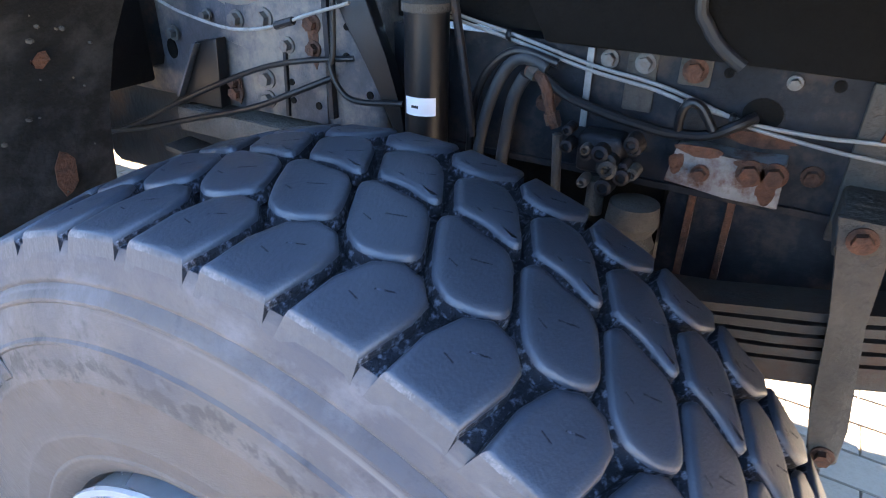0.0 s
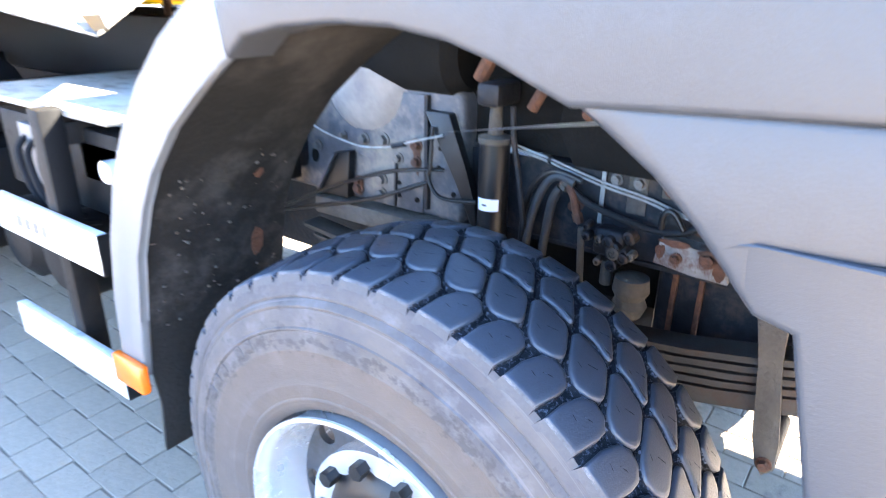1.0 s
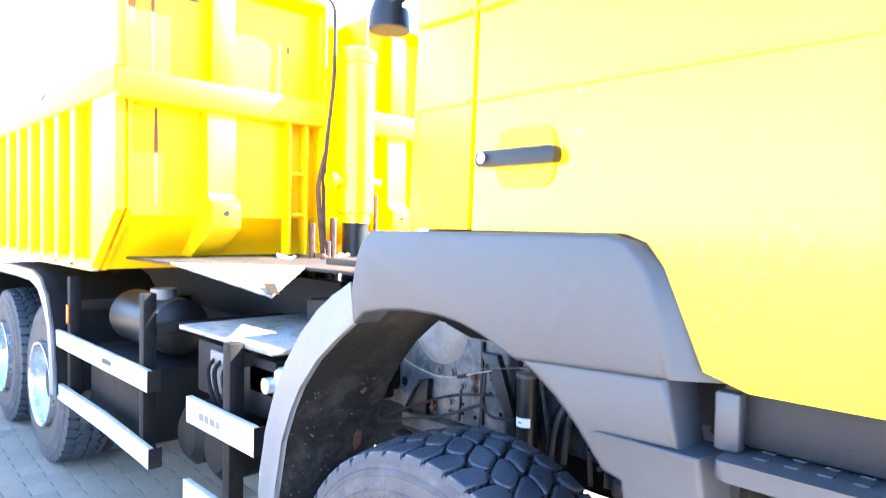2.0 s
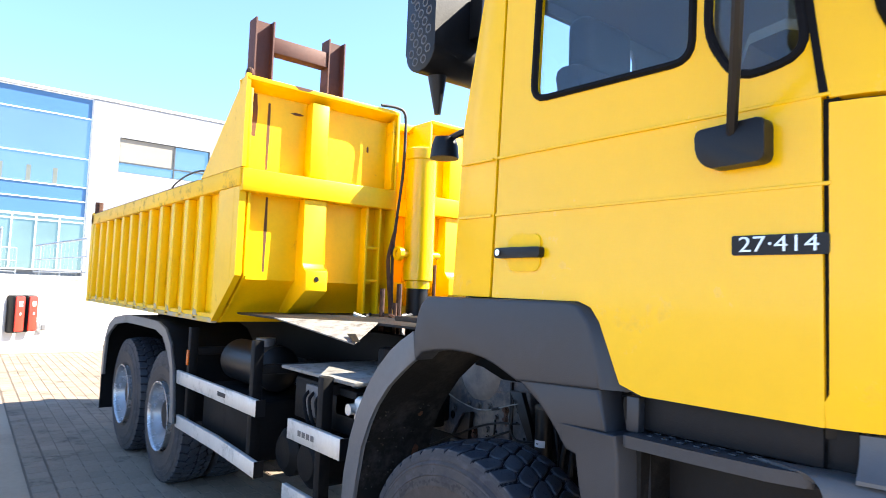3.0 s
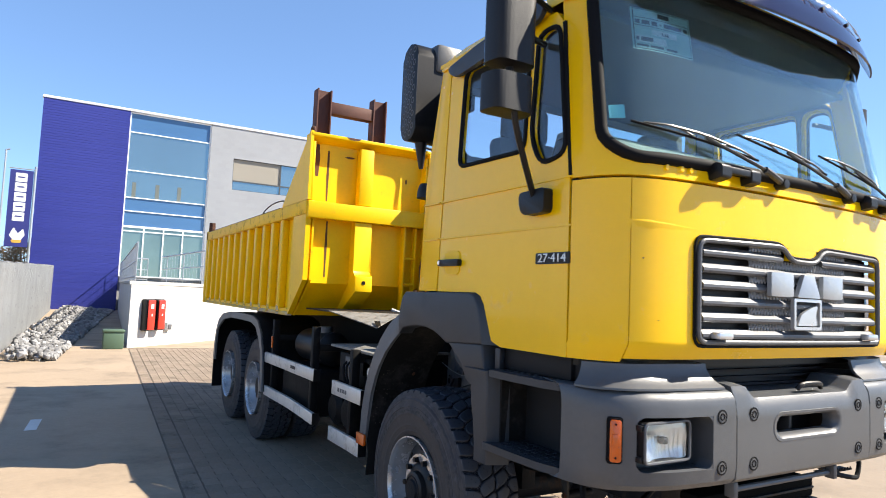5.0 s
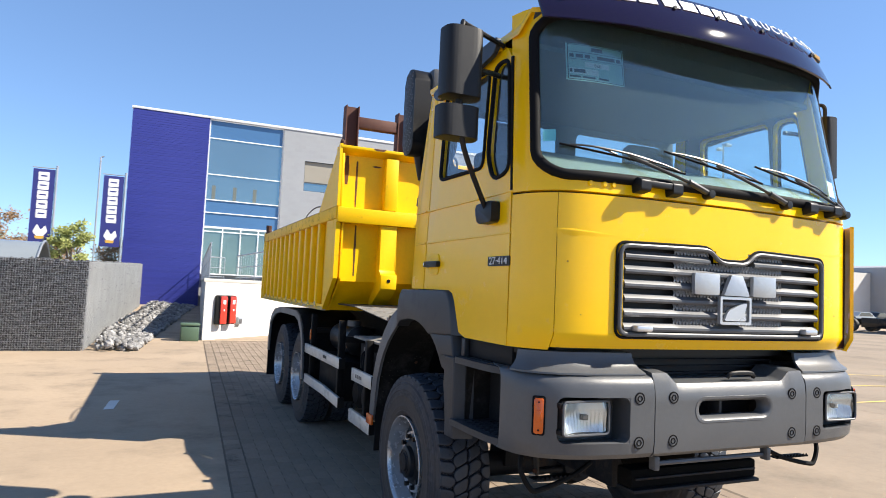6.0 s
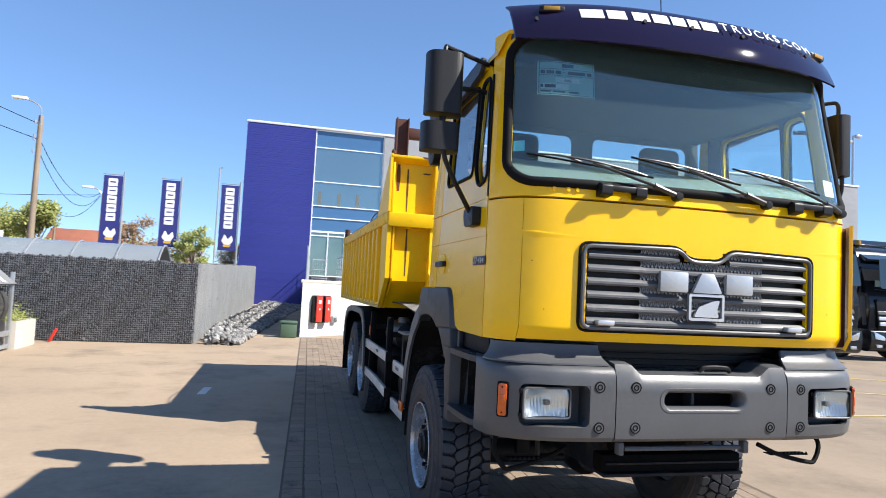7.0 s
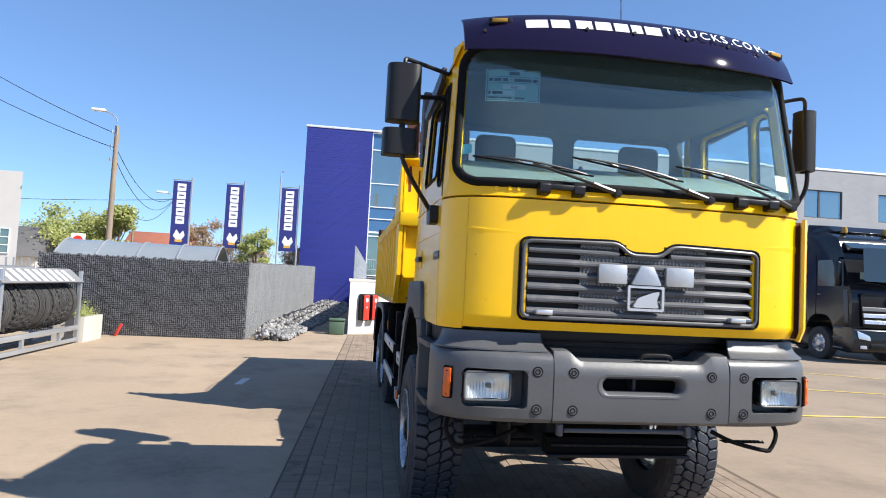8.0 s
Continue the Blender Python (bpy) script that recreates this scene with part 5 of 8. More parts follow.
for v in mid_bm.verts:
    rise = min(1.0, max(0.0, (abs(v.co.x) - 0.375) / 0.085))
    v.co.z += 0.056 * rise * rise * (3 - 2 * rise) * min(1.0, max(0.0, (v.co.z - 1.262) / 0.06))
mid = part("bumper_centre", mid_bm, PLASTIC, lorry)
rim_bm, loops = bmesh.new(), []
for grow, y in ((0.026, 0.004), (0.024, -0.0022), (0.008, -0.0015), (-0.004, 0.006), (-0.018, 0.034), (-0.02, 0.07)):
    loops.append([rim_bm.verts.new((x, y, z)) for x, z in rounded(-0.258 - grow, 0.258 + grow, 1.142 - grow * 0.7, 1.242 + grow * 0.7, 0.048 + grow * 0.7, 7)])
for a, b in zip(loops, loops[1:]):
    for k in range(len(a)):
        rim_bm.faces.new((a[k], a[(k + 1) % len(a)], b[(k + 1) % len(a)], b[k]))
part("slot_rim", rim_bm, PLASTIC, mid)
part("slot_back", box(-0.3, 0.3, 0.17, 0.19, 1.05, 1.32), SEAL, mid)
part("slot_divider", box(-0.03, -0.012, 0.08, 0.168, 1.10, 1.28, 0.003), FENDER, mid)


def bolt_at(x, z, parent):
    y = bump_y(x)
    b = part("bolt_cup", lathe([(0.024, y + 0.002), (0.025, y - 0.0025), (0.030, y - 0.0025), (0.031, y + 0.002)], 24, "y", (x, 0, z)), SEAL, parent)
    part("cup_floor", lathe([(0.0, y - 0.0012), (0.0238, y - 0.0012), (0.024, y + 0.002)], 24, "y", (x, 0, z)), PLASTIC, b)
    part("bolt_ring", lathe([(0.010, y - 0.001), (0.011, y - 0.004), (0.015, y - 0.004), (0.016, y - 0.001)], 20, "y", (x, 0, z)), SEAL, b)


for x in (-0.43, 0.435):
    for z in (1.26, 1.045):
        bolt_at(x, z, mid)
for s in (-1, 1):
    xs = [s * x for x in (0.553, 0.60, 0.68, 0.70, 0.76, 0.82, 0.88, 0.94, 1.0, 1.03, 1.07, 1.11, 1.15, 1.175, 1.2, 1.215, 1.226, 1.23)]
    cor = part("bumper_corner", bumper_piece(xs, SIDE_PROF, lambda x, z: 0.70 < abs(x) < 1.07 and 1.045 < z < 1.265), PLASTIC, lorry)
    for z in (1.26, 1.045):
        bolt_at(s * 0.645, z, cor)
    # lamp pocket
    bk = bmesh.new()
    pts = [(s * x, 0.15, z) for x, z in ((0.695, 1.04), (1.075, 1.04), (1.075, 1.27), (0.695, 1.27))]
    bk.faces.new([bk.verts.new(p) for p in pts])
    fr = [bk.verts.new((s * x, bump_y(x) + 0.004, z)) for x, z in ((0.695, 1.04), (1.075, 1.04), (1.075, 1.27), (0.695, 1.27))]
    bk.verts.ensure_lookup_table()
    for k in range(4):
        bk.faces.new((bk.verts[k], bk.verts[(k + 1) % 4], fr[(k + 1) % 4], fr[k]))
    part("lamp_pocket", bk, PLASTIC, cor)
    for cx, cz, dx, dz in ((0.70, 1.045, 1, 1), (1.07, 1.045, -1, 1), (1.07, 1.265, -1, -1), (0.70, 1.265, 1, -1)):
        fil, rr = bmesh.new(), 0.036
        arc = [(cx - 0.002 * dx, cz - 0.002 * dz)] + [(cx + dx * rr * (1 - math.cos(a)), cz + dz * rr * (1 - math.sin(a))) for a in np.linspace(0, math.pi / 2, 7)]
        near_ = [fil.verts.new((s * x, bump_y(x) + 0.0012, z)) for x, z in arc]
        deep_ = [fil.verts.new((s * x, bump_y(x) + 0.07, z)) for x, z in arc]
        fil.faces.new(near_), fil.faces.new(deep_[::-1])
        for k in range(len(arc)):
            j = (k + 1) % len(arc)
            fil.faces.new((near_[k], near_[j], deep_[j], deep_[k]))
        bmesh.ops.recalc_face_normals(fil, faces=fil.faces[:])
        part("pocket_corner", fil, PLASTIC, cor)
    a, b_ = (0.792, 1.060)
    lens = grid_skin([[(s * x, 0.055 + 0.008 * abs(2 * (z - 1.165) / 0.16) ** 3, z) for z in arange(1.085, 1.245, 0.032)] for x in arange(a, b_, 0.03)], 0.004, lambda p: (0, 1, 0))
    hl = part("headlamp", lens, GLASS, cor, "clear ribbed glass headlamp")
    hl.visible_shadow = False
    part("reflector", grid_skin([[(s * x, 0.070 + 0.042 * max(0.0, 1 - ((x - 0.926) / 0.122) ** 2 - ((z - 1.165) / 0.11) ** 2) ** 0.8 + 0.0022 * math.sin(330 * x) * (z < 1.19) + 0.004 * math.sin(50 * z + 18 * x), z) for z in arange(1.09, 1.24, 0.015)] for x in arange(a + 0.005, b_ - 0.005, 0.005)], 0.003, lambda p: (0, 1, 0)), LAMP, hl)
    pts = [(s * x, 0.052, z) for x, z in rounded(a, b_, 1.085, 1.245, 0.02, 3)]
    part("lamp_body", prism(rounded(s * a if s > 0 else -b_, s * b_ if s > 0 else -a, 1.087, 1.243, 0.02, 3), "y", 0.118, 0.149), BLACK, hl)
    part("lamp_shell", prism(rounded(min(s * a, s * b_) - 0.004, max(s * a, s * b_) + 0.004, 1.081, 1.249, 0.024, 3), "y", 0.054, 0.149, holes=[rounded(min(s * a, s * b_) + 0.003, max(s * a, s * b_) - 0.003, 1.088, 1.242, 0.018, 3)]), BLACK, hl)
    part("bulb_shield", box(s * 0.915 - 0.016, s * 0.915 + 0.016, 0.074, 0.105, 1.150, 1.178, 0.005), GRILLE, hl)
    part("lamp_rim", tube([*pts, pts[0], pts[1]], 0.006, 6), GRILLE, hl)
    for x, z in ((a - 0.006, 1.10), (a - 0.006, 1.225), (b_ + 0.004, 1.10), (b_ + 0.004, 1.225)):
        part("lamp_tab", box(s * x - 0.01, s * x + 0.01, 0.060, 0.10, z - 0.012, z + 0.012, 0.003), BLACK, hl)
    o = bump_y(1.14)
    part("indicator", prism(rounded(-0.023, 0.023, 1.088, 1.255, 0.010), "y", -0.022, 0.02, 0.008), ORANGE, cor, "orange indicator lens", m=pose(s * 1.143, o + 0.006, 0, 0, 0, s * 36))
    part("indicator_gasket", prism(rounded(-0.028, 0.028, 1.083, 1.260, 0.012), "y", -0.012, 0.02, 0.003), SEAL, cor, m=pose(s * 1.143, o + 0.006, 0, 0, 0, s * 36))
    for z in (1.105, 1.238):
        part("indicator_screw", cyl((0, -0.0245, z), (0, -0.018, z), 0.0045, 8), SEAL, cor, m=pose(s * 1.143, o + 0.006, 0, 0, 0, s * 36))
    part("indicator_bulb", box(-0.014, 0.014, -0.0255, -0.02, 1.145, 1.20, 0.004), ORANGE, cor, m=pose(s * 1.143, o + 0.006, 0, 0, 0, s * 36))
    part("indicator_shadow_gap", prism(rounded(-0.033, 0.03, 1.078, 1.265, 0.012), "y", -0.006, 0.02), SEAL, cor, m=pose(s * 1.143, o + 0.006, 0, 0, 0, s * 36))
    # pale trim above the corner
    TOP = [(0.605, 0.110), (0.70, 0.115), (0.9, 0.135), (1.02, 0.163), (1.09, 0.195), (1.13, 0.228), (1.155, 0.265), (1.167, 0.305)]
    FOOT = [(0.575, 0.030), (0.69, 0.034), (0.92, 0.058), (1.05, 0.095), (1.13, 0.138), (1.175, 0.185), (1.20, 0.235), (1.212, 0.30)]
    rows = []
    for (xt, yt), (xf, yf_) in zip(TOP, FOOT):
        rows.append([(s * (xt + (xf - xt) * g), yt + (yf_ - yt) * g + 0.012, z) for g, z in ((1.0, 1.368), (0.98, 1.377), (0.80, 1.386), (0.50, 1.400), (0.22, 1.422), (0.05, 1.45), (0.0, 1.472), (-0.8, 1.480))])
    part("corner_trim", grid_skin(rows, 0.016, lambda p: (0, 1, 0) if abs(p.x) < 1.1 else (-s, 0, 0)), PLASTIC, lorry)
    part("under_cab_panel", box(min(s * 1.06, s * 1.15), max(s * 1.06, s * 1.15), 0.40, 0.905, 1.372, 1.482, 0.008), STEPBLACK, lorry)
part("radiator", box(-0.62, 0.62, 0.30, 0.34, 1.2, 1.56), BLACK, lorry)
for k in range(5):
    part("radiator_slat", box(-0.6, 0.6, 0.27, 0.295, 1.34 + 0.035 * k, 1.352 + 0.035 * k), STEEL, lorry)
part("tow_grip", tube([(0.0, 0.06, 1.345), (0.03, 0.05, 1.37), (0.17, 0.05, 1.37), (0.2, 0.06, 1.345)], 0.012, 8, 4), BLACK, lorry)

# steps behind the bumper corners
for s in (-1, 1):
    part("step_well", box(min(s * 1.0, s * 1.125), max(s * 1.0, s * 1.125), 0.33, 0.91, 1.36, 1.478, 0.006), STEPBLACK, lorry)
    part("step_back", box(min(s * 0.98, s * 1.0), max(s * 0.98, s * 1.0), 0.36, 0.93, 0.95, 1.359), STEPBLACK, lorry)
    for z, y1 in ((1.33, 0.92), (0.965, 0.955)):
        st = part("step", prism(round_poly([(s * 1.0, 0.40), (s * 1.20, 0.40), (s * 1.228, 0.50), (s * 1.238, 0.70), (s * 1.238, y1), (s * 1.0, y1)], 0.02), "z", z, z + 0.035, 0.007), FENDER, lorry)
        for j in range(4):
            for i in range(9):
                part("grip_stud", box(s * 1.04 + s * 0.045 * j - 0.01, s * 1.04 + s * 0.045 * j + 0.01, 0.45 + 0.05 * i, 0.47 + 0.05 * i, z + 0.0352, z + 0.0385), FENDER, st)
    part("step_post", box(min(s * 1.15, s * 1.185), max(s * 1.15, s * 1.185), 0.895, 0.94, 1.366, 1.472, 0.006), FENDER, lorry)
    part("door_gap", box(min(s * 1.15, s * 1.188), max(s * 1.15, s * 1.188), 0.352, 0.40, 1.49, 2.275), SEAL, lorry)

# wheel arches
ARCH = [(2.42, 0.69), (2.395, 0.85), (2.36, 1.03), (2.305, 1.15), (2.245, 1.235), (2.155, 1.335), (2.06, 1.41), (1.965, 1.472)]
ARCH2 = [(1.965, 1.472), (1.92, 1.508), (1.835, 1.525), (1.73, 1.535), (1.625, 1.534), (1.54, 1.522), (1.47, 1.502), (1.39, 1.472), (1.33, 1.44), (1.27, 1.398), (1.22, 1.352), (1.175, 1.302), (1.148, 1.272), (1.108, 1.262), (1.085, 1.18), (1.062, 1.09), (1.043, 0.97), (1.03, 0.78), (1.02, 0.62)]
ARCH2 = [p for p in ARCH2 if p[1] > 0.95] + [(1.042, 0.885)]


def loft(outer, xo, inner, xi, bev=0.014):
    """A moulding between two outlines (y, z) of equal count at two places across; its outer edges are rounded."""
    bm = bmesh.new()
    a = [bm.verts.new((xo + (p[2] if xo < 0 else -p[2]) if len(p) > 2 else xo, p[0], p[1])) for p in outer]
    b = [bm.verts.new((xi, p[0], p[1])) for p in inner]
    n = len(a)
    bm.faces.new(a), bm.faces.new(b[::-1])
    for k in range(n):
        bm.faces.new((a[k], b[k], b[(k + 1) % n], a[(k + 1) % n]))
    bmesh.ops.recalc_face_normals(bm, faces=bm.faces)
    if bev:
        es = [e for e in bm.edges if e.verts[0] in a and e.verts[1] in a]
        bmesh.ops.bevel(bm, geom=es, offset=bev, segments=3, profile=0.5, affect="EDGES", clamp_overlap=True)
    return bm


for s in (-1, 1):
    up = [p for p in reversed(ARCH2) if p[1] >= 1.37 and p[0] > 1.395]
    back = [(1.972, 1.485), (1.985, 1.56), (1.962, 1.665), (1.94, 1.71), (1.90, 1.745)]
    f1o = [*back, (1.15, 1.7495), (1.105, 1.737), (1.065, 1.69), (1.038, 1.62), (1.020, 1.55), (1.010, 1.482), (1.30, 1.466), (1.37, 1.461), *up]
    f1i = [*back, (1.10, 1.752), (1.04, 1.735), (0.97, 1.68), (0.925, 1.60), (0.90, 1.53), (0.885, 1.482), (1.30, 1.466), (1.37, 1.461), *up]
    part("fender", loft(f1o, s * 1.225, f1i, s * 1.13, 0.016), FENDER, lorry, "dark grey plastic wheel arch")
    low = [p for p in reversed(ARCH2) if 1.24 < p[1] < 1.45]
    f2o = [(1.385, 1.475), (1.30, 1.475), (1.020, 1.484), (0.992, 1.352), (1.15, 1.345), *[p for p in low if p[1] > 1.27]]
    f2i = [(1.385, 1.475), (1.30, 1.475), (1.005, 1.484), (0.982, 1.352), (1.15, 1.345), *[p for p in low if p[1] > 1.27]]
    part("fender_middle", loft(f2o, s * 1.217, f2i, s * 1.12, 0.014), FENDER, lorry, "dark grey plastic wheel arch end")
    f3 = [(1.205, 1.347, 0.014), (1.152, 1.352, 0.002), (0.950, 1.354), (0.938, 1.28), (0.932, 0.885), *[(*p, 0.012) if p[1] > 1.26 else p for p in reversed(ARCH2) if p[1] < 1.31]]
    f3i = [(1.205, 1.347), (1.152, 1.352), (0.905, 1.354), (0.90, 1.30), (0.89, 0.885), *[p for p in reversed(ARCH2) if p[1] < 1.31]]
    part("fender_lower", loft(f3, s * 1.228, f3i, s * 1.11, 0.010), FENDER, lorry, "dark grey plastic wheel arch foot")
    fl = [*ARCH, (1.985, 1.595), (2.07, 1.548), (2.15, 1.495), (2.245, 1.41), (2.335, 1.30), (2.405, 1.185), (2.468, 1.04), (2.50, 0.88), (2.522, 0.69)]
    part("mudguard_lip", prism(fl, "x", s * 1.225, s * 1.203, 0.006), GUARD_GREY, lorry, "lighter grey mudguard lip")
    lin = [(1.72, 1.565), (1.90, 1.535), *[(y + 0.012, z + 0.012) for y, z in reversed(ARCH)], (2.41, 0.6), (2.43, 0.45)]
    cols = [[(s * x, y, z) for y, z in lin] for x in (1.2, 1.1, 0.97, 0.86, 0.79)]
    part("wheel_housing", grid_skin(cols, 0.012, lambda p: (0, 0.7, 0.7)), INNER, lorry, "black dirt-stained plastic wheel housing")
    part("side_marker", box(s * 1.235 - 0.012, s * 1.235 + 0.012, 2.40, 2.53, 0.655, 0.735, 0.008), ORANGE, lorry, "small orange side marker lamp")

# mirrors on the doors
for s in (-1, 1):
    def shell(x, w, z0, z1):
        return prism(round_poly([(x - w, 0.575), (x - w, 0.49), (x - w * 0.8, 0.435), (x + w * 0.8, 0.435), (x + w, 0.49), (x + w, 0.575)], 0.055, 5), "z", z0, z1, 0.038, 4)

    mx, mw = (1.465, 0.112) if s < 0 else (1.405, 0.060)
    mir = part("mirror", shell(s * mx, mw, 2.768 if s < 0 else 2.66, 3.135 if s < 0 else 3.09), MIRROR, lorry, "tall black door mirror")
    if s < 0:
        part("wide_mirror", shell(s * 1.475, 0.115, 2.548, 2.715), MIRROR, mir)
    part("mirror_face", box(s * mx - mw + 0.02, s * mx + mw - 0.02, 0.576, 0.579, 2.77, 3.06), CHROME, mir)
    part("mirror_stem", cyl((s * mx, 0.51, 2.65), (s * mx, 0.51, 2.76), 0.02, 10), BLACK, mir)
    part("upper_arm", tube([(s * mx, 0.51, 3.06), (s * mx, 0.51, 3.175), (s * (mx - 0.05), 0.55, 3.19), (s * 1.16, 0.60, 3.14)], 0.014, 8, 5), BLACK, mir)
    part("side_arm", tube([(s * (mx - 0.08), 0.54, 2.95), (s * 1.24, 0.62, 2.98), (s * 1.16, 0.64, 2.98)], 0.016, 8, 4), BLACK, mir)
    part("lower_arm", tube([(s * mx, 0.47, 2.68), (s * (mx - 0.02), 0.475, 2.50), (s * 1.26, 0.58, 2.235), (s * 1.235, 0.59, 2.21)], 0.015, 8, 4), BLACK, mir)
    part("arm_foot", prism(round_poly([(0.50, 2.245), (0.69, 2.235), (0.685, 2.16), (0.65, 2.125), (0.50, 2.13)], 0.02), "x", s * 1.255, s * 1.2, 0.012), BLACK, mir)
    part("wind_deflector", lean(prism(round_poly([(1.52, 3.10), (1.2, 3.15), (0.60, 3.20), (0.62, 3.10), (0.9, 3.06), (1.42, 3.02)], 0.045, 4), "x", s * 1.25, s * 1.22, 0.010, 3), s), FENDER, lorry)

# air intake behind the cab
ai = part("air_intake", prism(rounded(2.0, 2.22, 2.78, 3.46, 0.10, 8), "x", -1.16, -0.78, 0.02), BLACK, lorry, "black air intake with a perforated end")
for j in range(14):
    for i in range(3 if j % 2 else 2):
        y = 2.11 + (i - (1.0 if j % 2 else 0.5)) * 0.062
        z = 2.83 + 0.0445 * j
        part("intake_hole", lathe([(0.012, -1.158), (0.017, -1.163), (0.022, -1.161)], 10, "x", (0, y, z)), PLASTIC, ai)
part("intake_cap", box(-1.02, -0.8, 1.98, 2.24, 3.26, 3.47, 0.03), PLASTIC, ai, "pale grey rain cap")
part("drain_tip", cyl((-1.05, 2.11, 2.78), (-1.04, 2.11, 2.60), 0.045, 12, 0.015), BLACK, ai)
part("intake_arm", box(-0.96, -0.86, 1.721, 2.0, 2.95, 3.15, 0.01), BLACK, ai)
lampw = part("work_lamp", lathe([(0.0, 2.50), (0.05, 2.50), (0.065, 2.46), (0.07, 2.40), (0.0, 2.40)], 16, "z", (-0.98, 2.12, 0)), BLACK, lorry)
part("lamp_arm", tube([(-0.98, 2.12, 2.48), (-0.95, 2.0, 2.52), (-0.92, 1.722, 2.52)], 0.015, 6, 4), BLACK, lampw)


# ---- wheels ----
R = 0.572


MIDV, HALFV = 0.022, 0.164  # the tread's middle line and half width, across the wheel


def crown(v):
    """How far the tread surface stands above R at v across."""
    return 0.010 - 0.015 * ((v - MIDV) / HALFV) ** 2


def inset(pts, d):
    """The outline moved inwards by d."""
    n, out = len(pts), []
    area = sum(pts[k][0] * pts[(k + 1) % n][1] - pts[(k + 1) % n][0] * pts[k][1] for k in range(n))
    side = 1.0 if area > 0 else -1.0
    for k in range(n):
        p, q, r = (Vector(pts[(k + e) % n]) for e in (-1, 0, 1))
        a, b = (q - p).normalized(), (r - q).normalized()
        w = Vector((-(a.y + b.y), a.x + b.x)).normalized() * side
        out.append(tuple(q + w * d / max(0.55, w.dot(Vector((-a.y, a.x)) * side))))
    return out


def tread_block(pts, shoulder=0, h=0.017):
    """A rubber block over a base outline (u along the tread, v across). Local: x across, y along, z out from R.
    shoulder: -1 or 1 where its outer face runs down into the sidewall."""
    bm = bmesh.new()
    cu, cv = sum(p[0] for p in pts) / len(pts), sum(p[1] for p in pts) / len(pts)
    edge = max(p[1] * shoulder for p in pts) - 0.004 if shoulder else 9.0
    rings = []
    for d, z in ((-0.0025, -h), (0.0, -0.006), (0.0012, -0.0022), (0.0035, -0.0006), (0.010, 0.0)):
        ring = []
        for (u0, v0), (u, v) in zip(pts, inset(pts, d)):
            zz = z + crown(v)
            if shoulder and v0 * shoulder > edge:
                v = v0 + shoulder * (0.006, 0.0, -0.002, -0.004, -0.010)[len(rings)]
                zz = -0.030 if not rings else z + crown(v)
            ring.append(bm.verts.new((v, u, zz)))
        rings.append(ring)
    n = len(pts)
    for j, (a, b) in enumerate(zip(rings, rings[1:])):
        for k in range(n):
            f = bm.faces.new((a[k], a[(k + 1) % n], b[(k + 1) % n], b[k]))
            v0, v1 = pts[k][1], pts[(k + 1) % n][1]
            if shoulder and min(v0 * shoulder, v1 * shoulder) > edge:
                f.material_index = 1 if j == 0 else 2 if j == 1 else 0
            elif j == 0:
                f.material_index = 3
    bm.faces.new(rings[-1])
    # a slit and a moulded nick, drawn as flat dark marks on the running face
    for du, dv, turn, w, l in ((-0.004, 0.004, 0.5, 0.0009, 0.009), (0.012, -0.014, -0.3, 0.0007, 0.005)):
        x, y = cv + dv, cu + du
        cs, sn = math.cos(turn), math.sin(turn)
        q = [bm.verts.new((x + a * w * cs - b * l * sn, y + a * w * sn + b * l * cs, crown(x) + 0.0003)) for a, b in ((-1, -1), (1, -1), (1, 1), (-1, 1))]
        bm.faces.new(q).material_index = 3
    return bm


PITCH = 45
STEP = 2 * math.pi * R / PITCH
# four rows across; u in parts of a step, v in metres across (outer side minus)
TREAD = [
    (0.62, -1, [(0.18, -0.142), (0.94, -0.142), (1.08, -0.096), (1.08, -0.074), (0.88, -0.055), (0.60, -0.051), (0.36, -0.066), (0.22, -0.098)]),
    (1.10, 0, [(0.46, 0.018), (0.58, 0.034), (0.86, 0.031), (1.24, 0.028), (1.42, 0.014), (1.66, -0.026), (1.70, -0.042), (1.48, -0.056), (1.16, -0.061), (0.92, -0.050), (0.72, -0.024)]),
    (0.76, 0, [(0.17, 0.092), (0.36, 0.121), (0.72, 0.123), (0.98, 0.100), (1.20, 0.066), (1.36, 0.042), (1.30, 0.034), (1.10, 0.038), (0.86, 0.046), (0.48, 0.045)]),
    (0.20, 1, [(-0.25, 0.150), (-0.22, 0.186), (0.62, 0.186), (0.66, 0.156), (0.44, 0.132), (0.16, 0.124), (-0.10, 0.128)]),
]

BLOCKS = []
for shift, side, pts in TREAD:
    outline = [((shift - u) * STEP, v) for u, v in pts]
    outline = outline if side else round_poly(outline, 0.007, 2)
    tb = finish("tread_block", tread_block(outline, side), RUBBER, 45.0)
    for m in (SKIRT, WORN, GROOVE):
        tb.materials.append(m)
    BLOCKS.append((shift, tb))


